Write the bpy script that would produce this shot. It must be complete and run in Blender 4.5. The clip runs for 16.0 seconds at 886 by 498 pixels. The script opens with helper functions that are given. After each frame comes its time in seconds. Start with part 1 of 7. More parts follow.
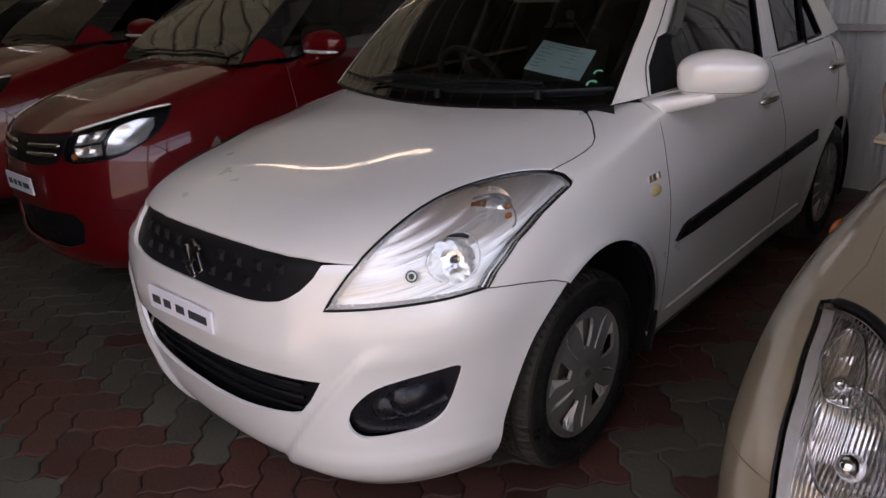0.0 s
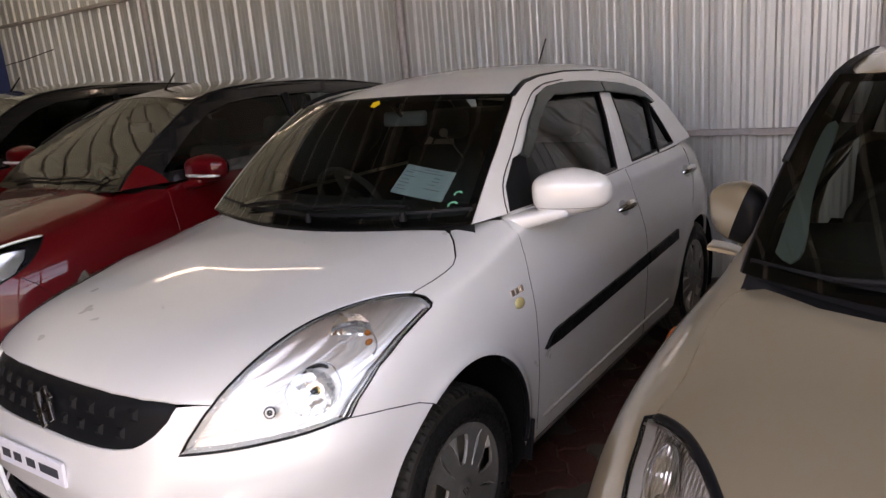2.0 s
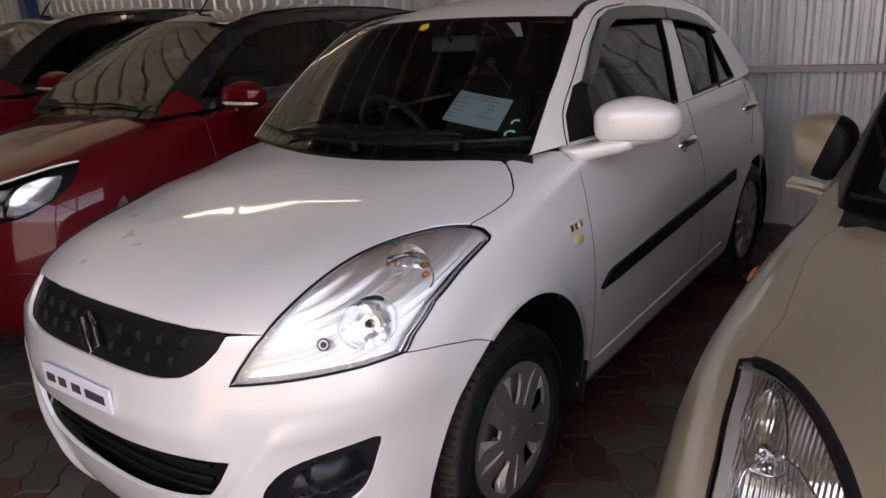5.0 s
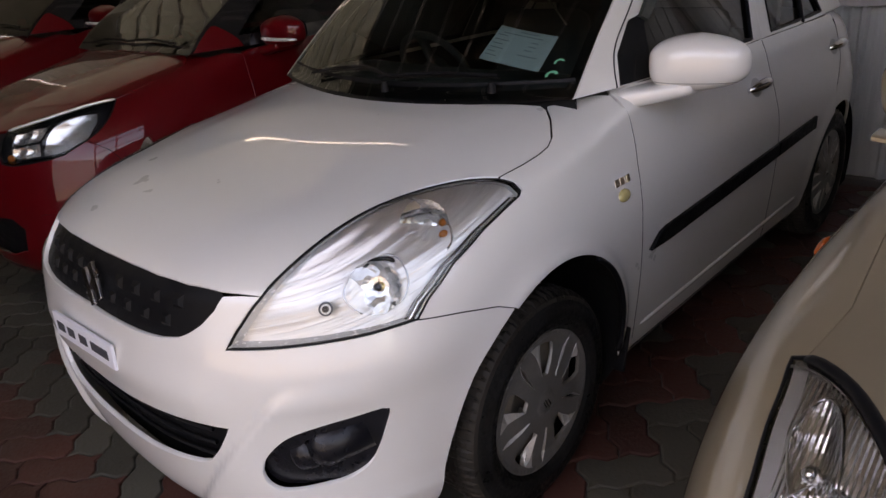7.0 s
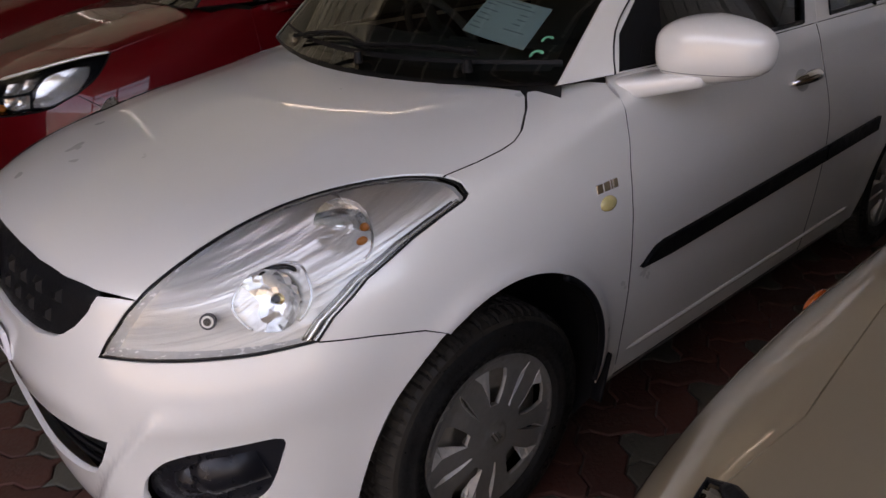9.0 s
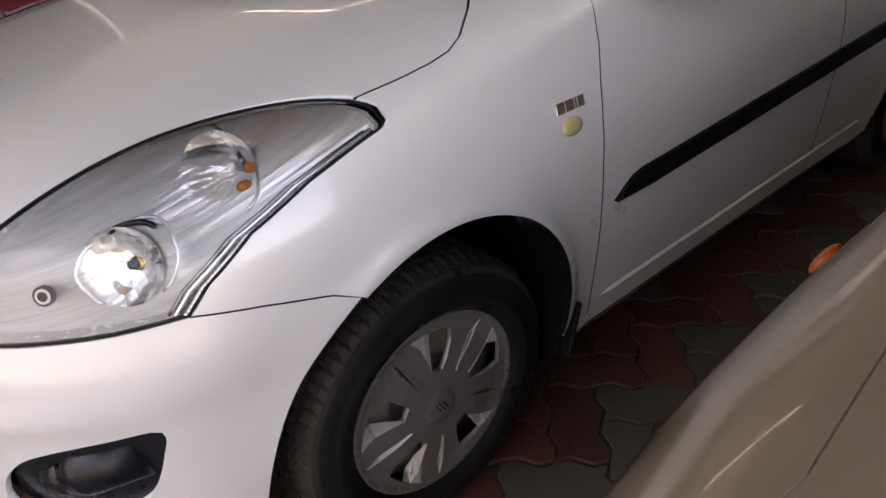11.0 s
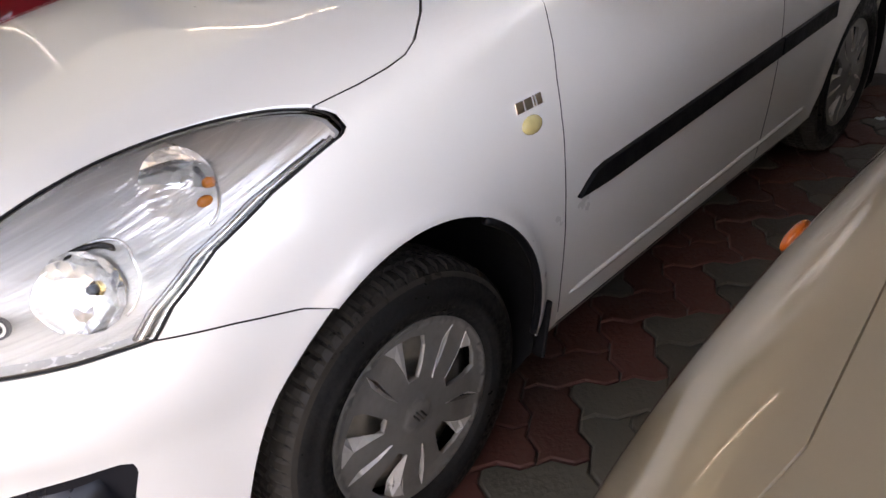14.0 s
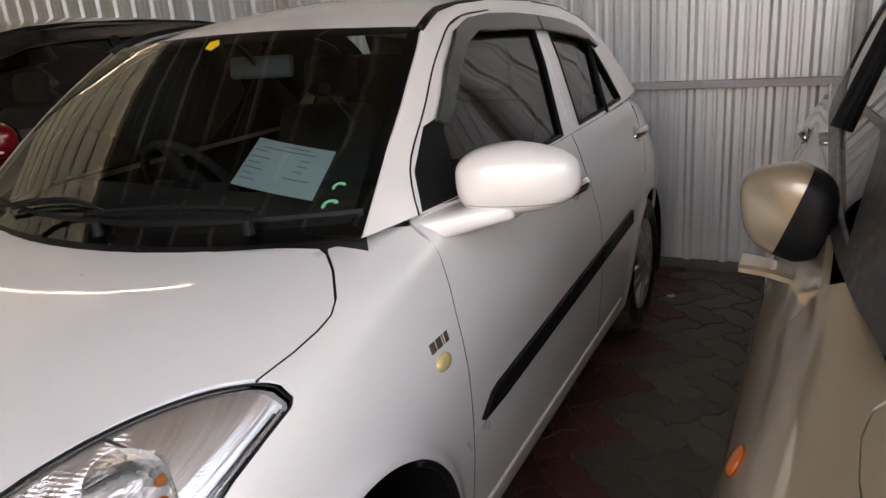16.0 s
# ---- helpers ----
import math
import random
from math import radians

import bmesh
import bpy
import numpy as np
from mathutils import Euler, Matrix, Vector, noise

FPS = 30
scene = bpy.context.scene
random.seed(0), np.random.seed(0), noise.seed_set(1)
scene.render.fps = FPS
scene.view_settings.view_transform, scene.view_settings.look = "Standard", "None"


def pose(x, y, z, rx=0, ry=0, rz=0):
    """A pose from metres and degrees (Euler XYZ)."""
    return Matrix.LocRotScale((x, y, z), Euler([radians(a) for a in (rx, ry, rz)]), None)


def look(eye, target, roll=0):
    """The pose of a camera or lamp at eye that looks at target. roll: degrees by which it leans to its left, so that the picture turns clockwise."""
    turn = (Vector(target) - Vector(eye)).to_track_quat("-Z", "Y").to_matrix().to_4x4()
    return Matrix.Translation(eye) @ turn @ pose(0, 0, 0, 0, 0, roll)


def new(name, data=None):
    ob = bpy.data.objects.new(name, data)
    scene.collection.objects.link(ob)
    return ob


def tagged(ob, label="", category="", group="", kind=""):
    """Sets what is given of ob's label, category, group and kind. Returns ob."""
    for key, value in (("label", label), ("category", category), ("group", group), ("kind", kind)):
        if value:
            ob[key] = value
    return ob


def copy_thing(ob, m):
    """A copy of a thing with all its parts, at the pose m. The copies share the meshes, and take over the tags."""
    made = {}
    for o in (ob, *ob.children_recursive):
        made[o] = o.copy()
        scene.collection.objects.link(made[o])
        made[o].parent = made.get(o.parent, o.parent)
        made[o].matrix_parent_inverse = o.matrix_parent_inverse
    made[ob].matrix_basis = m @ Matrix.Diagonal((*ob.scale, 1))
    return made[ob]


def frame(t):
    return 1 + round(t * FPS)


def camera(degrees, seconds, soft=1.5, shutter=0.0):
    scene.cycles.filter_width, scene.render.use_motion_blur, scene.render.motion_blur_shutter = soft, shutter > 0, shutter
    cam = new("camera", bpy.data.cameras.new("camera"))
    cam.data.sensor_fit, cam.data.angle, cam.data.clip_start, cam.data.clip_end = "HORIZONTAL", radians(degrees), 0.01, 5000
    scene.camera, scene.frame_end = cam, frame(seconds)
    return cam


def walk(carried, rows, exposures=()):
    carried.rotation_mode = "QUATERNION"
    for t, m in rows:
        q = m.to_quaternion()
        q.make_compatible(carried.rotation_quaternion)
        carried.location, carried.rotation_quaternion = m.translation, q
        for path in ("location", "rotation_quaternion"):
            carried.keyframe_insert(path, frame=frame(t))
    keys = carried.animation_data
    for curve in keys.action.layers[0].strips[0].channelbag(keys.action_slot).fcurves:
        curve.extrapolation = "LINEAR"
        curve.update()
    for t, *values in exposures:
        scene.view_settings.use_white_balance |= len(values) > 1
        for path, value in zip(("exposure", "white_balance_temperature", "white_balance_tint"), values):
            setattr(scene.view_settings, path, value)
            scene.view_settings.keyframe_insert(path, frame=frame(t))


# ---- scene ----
cam = camera(63.5, 16.0)
PATH = [
    (0, (1.852, -1.73, 1.52), (0.569, -0.376, 0.796), -3.8),
    (0.5, (1.949, -1.668, 1.556), (0.691, -0.231, 0.963), -4.3),
    (1, (1.975, -1.652, 1.575), (0.745, -0.175, 1.018), -5.7),
    (1.5, (1.986, -1.639, 1.588), (0.81, -0.101, 1.085), -5.5),
    (2, (1.992, -1.638, 1.596), (0.85, -0.069, 1.113), -5.0),
    (2.5, (1.893, -1.604, 1.601), (0.845, 0.029, 1.116), -5.3),
    (3, (1.808, -1.589, 1.618), (0.836, 0.105, 1.187), -5.3),
    (3.5, (1.789, -1.582, 1.619), (0.848, 0.136, 1.213), -5.0),
    (4, (1.79, -1.595, 1.587), (0.753, 0.039, 1.079), -4.4),
    (4.5, (1.812, -1.603, 1.552), (0.709, -0.043, 0.962), -4.9),
    (5, (1.846, -1.61, 1.537), (0.667, -0.123, 0.907), -4.3),
    (5.2, (1.868, -1.608, 1.528), (0.65, -0.154, 0.892), -4.4),
    (7.3, (1.809, -1.32, 1.496), (0.485, -0.048, 0.703), -4.5),
    (7.5, (1.82, -1.266, 1.488), (0.44, -0.052, 0.699), -4.0),
    (8, (1.859, -1.153, 1.485), (0.419, -0.035, 0.663), -2.7),
    (8.5, (1.869, -1.078, 1.479), (0.436, 0.033, 0.635), -4.1),
    (8.7, (1.853, -1.043, 1.477), (0.437, 0.094, 0.639), -3.6),
    (10.8, (1.69, -0.69, 1.383), (0.369, 0.435, 0.389), -3.9),
    (11, (1.693, -0.686, 1.368), (0.368, 0.384, 0.321), -4.7),
    (11.5, (1.696, -0.692, 1.339), (0.404, 0.324, 0.199), -4.8),
    (12, (1.694, -0.699, 1.337), (0.378, 0.261, 0.177), -5.3),
    (12.5, (1.687, -0.703, 1.331), (0.373, 0.27, 0.179), -5.4),
    (13, (1.679, -0.698, 1.337), (0.353, 0.27, 0.194), -5.6),
    (13.5, (1.666, -0.695, 1.348), (0.358, 0.405, 0.309), -5.5),
    (14, (1.676, -0.696, 1.349), (0.417, 0.471, 0.323), -6.4),
    (14.5, (1.612, -0.723, 1.392), (0.471, 0.613, 0.436), -5.9),
    (15, (1.539, -0.744, 1.447), (0.534, 0.774, 0.62), -6.3),
    (15.5, (1.546, -0.761, 1.49), (0.644, 0.892, 0.815), -5.7),
    (16, (1.503, -0.833, 1.507), (0.599, 0.84, 0.889), -4.8),
]
EXPOSURES = [(0.0, 2.6, 9400, 26), (0.5, 2.8, 9450, 26), (1.5, 3.08, 9600, 25), (2.0, 3.3, 9700, 25), (3.0, 3.55, 9850, 24), (3.5, 3.63, 9900, 24), (4.0, 3.5, 9850, 24), (5.0, 2.95, 9550, 25), (7.5, 2.65, 9500, 25), (8.5, 2.62, 9500, 26), (11.0, 3.02, 9750, 25), (11.5, 3.27, 9780, 25), (12.0, 3.35, 9800, 25), (12.5, 3.7, 9500, 23), (13.5, 3.7, 9600, 23), (14.5, 3.9, 9850, 22), (15.0, 3.45, 9950, 22), (16.0, 3.55, 10150, 21)]
walk(cam, [(t, look(eye, target, roll)) for t, eye, target, roll in PATH], EXPOSURES)

# ---- light ----
world = bpy.data.worlds.new("sky")
scene.world = world
world.use_nodes = True
sky = world.node_tree.nodes.new("ShaderNodeTexSky")
sky.sky_type, sky.sun_disc, sky.sun_elevation, sky.sun_rotation = "NISHITA", False, radians(60), radians(-95)
sky.dust_density, sky.air_density, sky.ozone_density = 3.0, 1.0, 1.0
world.node_tree.links.new(sky.outputs[0], world.node_tree.nodes["Background"].inputs[0])
world.node_tree.nodes["Background"].inputs[1].default_value = 0.15
sun = new("sun", bpy.data.lights.new("sun", "SUN"))
sun.data.energy, sun.data.angle, sun.data.color = 4.0, radians(0.5), (1.0, 0.95, 0.88)
sun.matrix_world = look((0, 0, 0), (0.498, -0.04, -0.866))

FLOOR = -0.015
WALL_Y = 3.35


# ---- materials ----
def material(name, colour, rough=0.5, metal=0.0, coat=0.0, bump=0.0, scale=40.0, vary=0.08, spec=0.5):
    """A surface with two scales of colour and gloss variation and a fine relief."""
    m = bpy.data.materials.new(name)
    m.use_nodes = True
    t = m.node_tree
    n, l = t.nodes, t.links
    b = n["Principled BSDF"]
    b.inputs["Roughness"].default_value, b.inputs["Metallic"].default_value = rough, metal
    b.inputs["Coat Weight"].default_value, b.inputs["Coat Roughness"].default_value = coat, 0.03
    b.inputs["Specular IOR Level"].default_value = spec
    co = n.new("ShaderNodeTexCoord")
    fine, broad = n.new("ShaderNodeTexNoise"), n.new("ShaderNodeTexNoise")
    fine.inputs["Scale"].default_value, broad.inputs["Scale"].default_value = scale, scale / 12
    fine.inputs["Detail"].default_value = broad.inputs["Detail"].default_value = 4
    l.new(co.outputs["Object"], fine.inputs["Vector"])
    l.new(co.outputs["Object"], broad.inputs["Vector"])
    add = n.new("ShaderNodeMath")
    add.operation = "ADD"
    l.new(fine.outputs["Fac"], add.inputs[0])
    l.new(broad.outputs["Fac"], add.inputs[1])
    ramp = n.new("ShaderNodeMapRange")
    ramp.inputs["From Min"].default_value, ramp.inputs["From Max"].default_value = 0.7, 1.3
    ramp.inputs["To Min"].default_value, ramp.inputs["To Max"].default_value = 1 - vary, 1 + vary
    l.new(add.outputs[0], ramp.inputs["Value"])
    mul = n.new("ShaderNodeVectorMath")
    mul.operation = "SCALE"
    mul.inputs[0].default_value = colour[:3]
    l.new(ramp.outputs[0], mul.inputs["Scale"])
    l.new(mul.outputs[0], b.inputs["Base Color"])
    gl = n.new("ShaderNodeMapRange")
    gl.inputs["From Min"].default_value, gl.inputs["From Max"].default_value = 0.7, 1.3
    gl.inputs["To Min"].default_value, gl.inputs["To Max"].default_value = rough * (1 - 2 * vary), min(1, rough * (1 + 2 * vary))
    l.new(add.outputs[0], gl.inputs["Value"])
    l.new(gl.outputs[0], b.inputs["Roughness"])
    if bump:
        bp = n.new("ShaderNodeBump")
        bp.inputs["Strength"].default_value, bp.inputs["Distance"].default_value = bump, 0.004
        l.new(fine.outputs["Fac"], bp.inputs["Height"])
        l.new(bp.outputs[0], b.inputs["Normal"])
    return m


def clear(name, tint, gloss=0.02, ior=1.5):
    """Thin clear or tinted pane: see-through, with gloss by Fresnel."""
    m = bpy.data.materials.new(name)
    m.use_nodes = True
    n, l = m.node_tree.nodes, m.node_tree.links
    n.remove(n["Principled BSDF"])
    tr, gl, mx, fr = (n.new("ShaderNode" + k) for k in ("BsdfTransparent", "BsdfGlossy", "MixShader", "Fresnel"))
    tr.inputs[0].default_value = (*tint, 1)
    gl.inputs["Roughness"].default_value = gloss
    fr.inputs["IOR"].default_value = ior
    l.new(fr.outputs[0], mx.inputs[0])
    l.new(tr.outputs[0], mx.inputs[1])
    l.new(gl.outputs[0], mx.inputs[2])
    l.new(mx.outputs[0], n["Material Output"].inputs[0])
    return m


def streaked(name, colour, rough, metal, scale, vary, bump, tilt=0):
    """A surface whose tone, gloss and fine relief run in streaks: noise stretched by the three scales."""
    m = material(name, colour, rough, metal, scale=1.0, vary=vary, bump=bump)
    t = m.node_tree
    mp = t.nodes.new("ShaderNodeMapping")
    mp.vector_type = "TEXTURE"
    mp.inputs["Rotation"].default_value = (math.radians(tilt), 0, 0)
    mp.inputs["Scale"].default_value = [1 / v for v in scale]
    co = next(n for n in t.nodes if n.type == "TEX_COORD")
    t.links.new(co.outputs["Object"], mp.inputs["Vector"])
    for n in t.nodes:
        if n.type == "TEX_NOISE":
            n.inputs["Scale"].default_value = 1.0 if n.inputs["Scale"].default_value == 1.0 else 0.22
            t.links.new(mp.outputs[0], n.inputs["Vector"])
    return m


WHITE = material("white_pearl_paint", (0.81, 0.785, 0.745), 0.28, 0.06, 1.0, scale=9, vary=0.012)
RED = material("red_metallic_paint", (0.135, 0.002, 0.005), 0.40, 0.10, 1.0, scale=14, vary=0.06, spec=0.1)
BEIGE = material("beige_metallic_paint", (0.35, 0.285, 0.20), 0.30, 0.45, 1.0, scale=3, vary=0.02, spec=0.2)
BLACKPAINT = material("black_gloss_wrap", (0.012, 0.012, 0.013), 0.15, 0, 1.0, scale=20, vary=0.1)
PLASTIC = material("black_plastic", (0.007, 0.007, 0.008), 0.45, scale=300, vary=0.15, bump=0.15, spec=0.14)
SHELL = material("dark_inner_metal", (0.006, 0.006, 0.006), 0.8, scale=60, spec=0.1)
RUBBER = material("tyre_rubber", (0.010, 0.0095, 0.009), 0.6, scale=90, vary=0.3, bump=0.25, spec=0.25)
TREAD = material("dusty_tread_rubber", (0.034, 0.029, 0.024), 0.75, scale=60, vary=0.35, bump=0.3, spec=0.25)
SILVER = material("silver_wheel_paint", (0.25, 0.235, 0.215), 0.38, 0.45, scale=60, vary=0.12)
# same silver, made lighter where the cover's facets catch the light
FACET = material("bright_wheel_facet", (0.62, 0.59, 0.55), 0.32, 0.35, scale=60, vary=0.1)
CHROME = material("chrome", (0.75, 0.75, 0.76), 0.06, 1.0, scale=50, vary=0.03)
GLASS = clear("window_glass", (0.60, 0.68, 0.65), 0.0, 1.62)
SCREENGLASS = clear("shaded_windscreen_glass", (0.30, 0.35, 0.33), 0.0, 1.55)
DARKGLASS = clear("tinted_window_glass", (0.16, 0.20, 0.19), 0.0)
LENS = clear("clear_lamp_lens", (0.93, 0.94, 0.94), 0.01, 1.49)
PAPER = material("pale_blue_paper", (0.62, 0.72, 0.72), 0.8, scale=30, vary=0.03)
INK = material("dark_print", (0.05, 0.05, 0.06), 0.6)
PLATE = material("white_number_plate", (0.80, 0.79, 0.84), 0.35, scale=30, vary=0.03)
GALV = streaked("galvanised_sheet", (0.72, 0.73, 0.73), 0.40, 0.40, (9, 9, 0.5), 0.05, 0.02)
PIPE = material("primed_steel_pipe", (0.50, 0.46, 0.46), 0.55, 0.1, scale=30, vary=0.15)
SEAT = material("dark_seat_fabric", (0.06, 0.055, 0.05), 0.9, scale=200, vary=0.2, bump=0.3)
TRIM = material("grey_cabin_trim", (0.055, 0.055, 0.05), 0.7, scale=150, vary=0.12)


# ---- mesh helpers ----
def mesh_ob(name, verts, faces, mat, parent=None, label="", smooth=True, normals=None):
    me = bpy.data.meshes.new(name)
    me.from_pydata([tuple(map(float, v)) for v in verts], [], [tuple(map(int, f)) for f in faces])
    me.materials.append(mat)
    me.polygons.foreach_set("use_smooth", [smooth] * len(me.polygons))
    me.update()
    if normals is not None:
        me.normals_split_custom_set_from_vertices([tuple(map(float, n)) for n in normals])
    ob = new(name, me)
    ob.parent = parent
    if label:
        tagged(ob, label)
    return ob


def part(name, bm, mat, parent=None, label="", smooth=False):
    me = bpy.data.meshes.new(name)
    bmesh.ops.recalc_face_normals(bm, faces=bm.faces[:])
    bm.to_mesh(me)
    bm.free()
    me.materials.append(mat)
    me.polygons.foreach_set("use_smooth", [smooth] * len(me.polygons))
    ob = new(name, me)
    ob.parent = parent
    if label:
        tagged(ob, label)
    return ob


def box(bm, lo, hi, m=None, bevel=0.0):
    c = [(a + b) / 2 for a, b in zip(lo, hi)]
    d = [b - a for a, b in zip(lo, hi)]
    mat = Matrix.Translation(c) @ Matrix.Diagonal((*d, 1))
    r = bmesh.ops.create_cube(bm, size=1, matrix=(m @ mat) if m else mat)
    if bevel:
        es = list({e for v in r["verts"] for e in v.link_edges})
        bmesh.ops.bevel(bm, geom=es, offset=bevel, segments=2, affect="EDGES", profile=0.5)
    return bm


def rod(bm, a, b, r, r2=None, seg=12):
    a, b = Vector(a), Vector(b)
    m = Matrix.Translation((a + b) / 2) @ (b - a).to_track_quat("Z", "Y").to_matrix().to_4x4()
    bmesh.ops.create_cone(bm, cap_ends=True, segments=seg, radius1=r, radius2=r if r2 is None else r2, depth=(b - a).length, matrix=m)
    return bm


def tube(bm, pts, r, seg=8):
    """A round bar along a line of points."""
    rings = []
    pts = [Vector(p) for p in pts]
    for i, p in enumerate(pts):
        d = (pts[min(i + 1, len(pts) - 1)] - pts[max(i - 1, 0)]).normalized()
        q = d.to_track_quat("Z", "Y")
        rr = r[i] if isinstance(r, (list, tuple)) else r
        rings.append([bm.verts.new(p + q @ Vector((rr * math.cos(k * 2 * math.pi / seg), rr * math.sin(k * 2 * math.pi / seg), 0))) for k in range(seg)])
    for a, b in zip(rings, rings[1:]):
        for k in range(seg):
            bm.faces.new((a[k], a[(k + 1) % seg], b[(k + 1) % seg], b[k]))
    bm.faces.new(rings[0][::-1])
    bm.faces.new(rings[-1])
    return bm


def lathe(bm, prof, seg, m=None, bumps=None):
    """Turns a line of (radius, along) round the x axis."""
    rings = []
    for k in range(seg):
        a = 2 * math.pi * k / seg
        ring = []
        for j, (r, x) in enumerate(prof):
            rr = r - (bumps(k, j) if bumps else 0)
            p = Vector((x, rr * math.cos(a), rr * math.sin(a)))
            ring.append(bm.verts.new(m @ p if m else p))
        rings.append(ring)
    for k in range(seg):
        a, b = rings[k], rings[(k + 1) % seg]
        for j in range(len(prof) - 1):
            bm.faces.new((a[j], a[j + 1], b[j + 1], b[j]))
    return bm


# ---- car body shapes ----
def crom(a, v):
    """Smooth curve through the values a at 0, 1, 2 ..."""
    a = np.asarray(a, float)
    v = np.clip(np.asarray(v, float), 0, len(a) - 1)
    i = np.clip(np.floor(v).astype(int), 0, len(a) - 2)
    t = v - i
    d = np.gradient(a)
    h = lambda k: np.where(k < 0, 0, np.where(k > len(a) - 1, len(a) - 1, k))
    p0, p1, m0, m1 = a[i], a[h(i + 1)], d[i], d[h(i + 1)]
    return (2 * t**3 - 3 * t**2 + 1) * p0 + (t**3 - 2 * t**2 + t) * m0 + (3 * t**2 - 2 * t**3) * p1 + (t**3 - t**2) * m1


def curve(pts, n):
    """A smooth line of n points through a few, spread evenly along it."""
    pts = np.asarray(pts, float)
    d = np.r_[0, np.cumsum(np.linalg.norm(np.diff(pts, axis=0), axis=1) ** 0.5)]
    t = np.linspace(0, 1, 40 * len(pts)) * d[-1]
    out = np.stack([hermite(d, pts[:, k], t) for k in range(pts.shape[1])], 1)
    s = np.r_[0, np.cumsum(np.linalg.norm(np.diff(out, axis=0), axis=1))]
    w = np.linspace(0, s[-1], n)
    return np.stack([np.interp(w, s, out[:, k]) for k in range(pts.shape[1])], 1)


def hermite(x, y, t):
    x, y = np.asarray(x, float), np.asarray(y, float)
    m = np.gradient(y, x)
    i = np.clip(np.searchsorted(x, t, side="right") - 1, 0, len(x) - 2)
    h = x[i + 1] - x[i]
    s = (t - x[i]) / h
    return (2 * s**3 - 3 * s**2 + 1) * y[i] + (s**3 - 2 * s**2 + s) * h * m[i] + (3 * s**2 - 2 * s**3) * y[i + 1] + (s**3 - s**2) * h * m[i + 1]


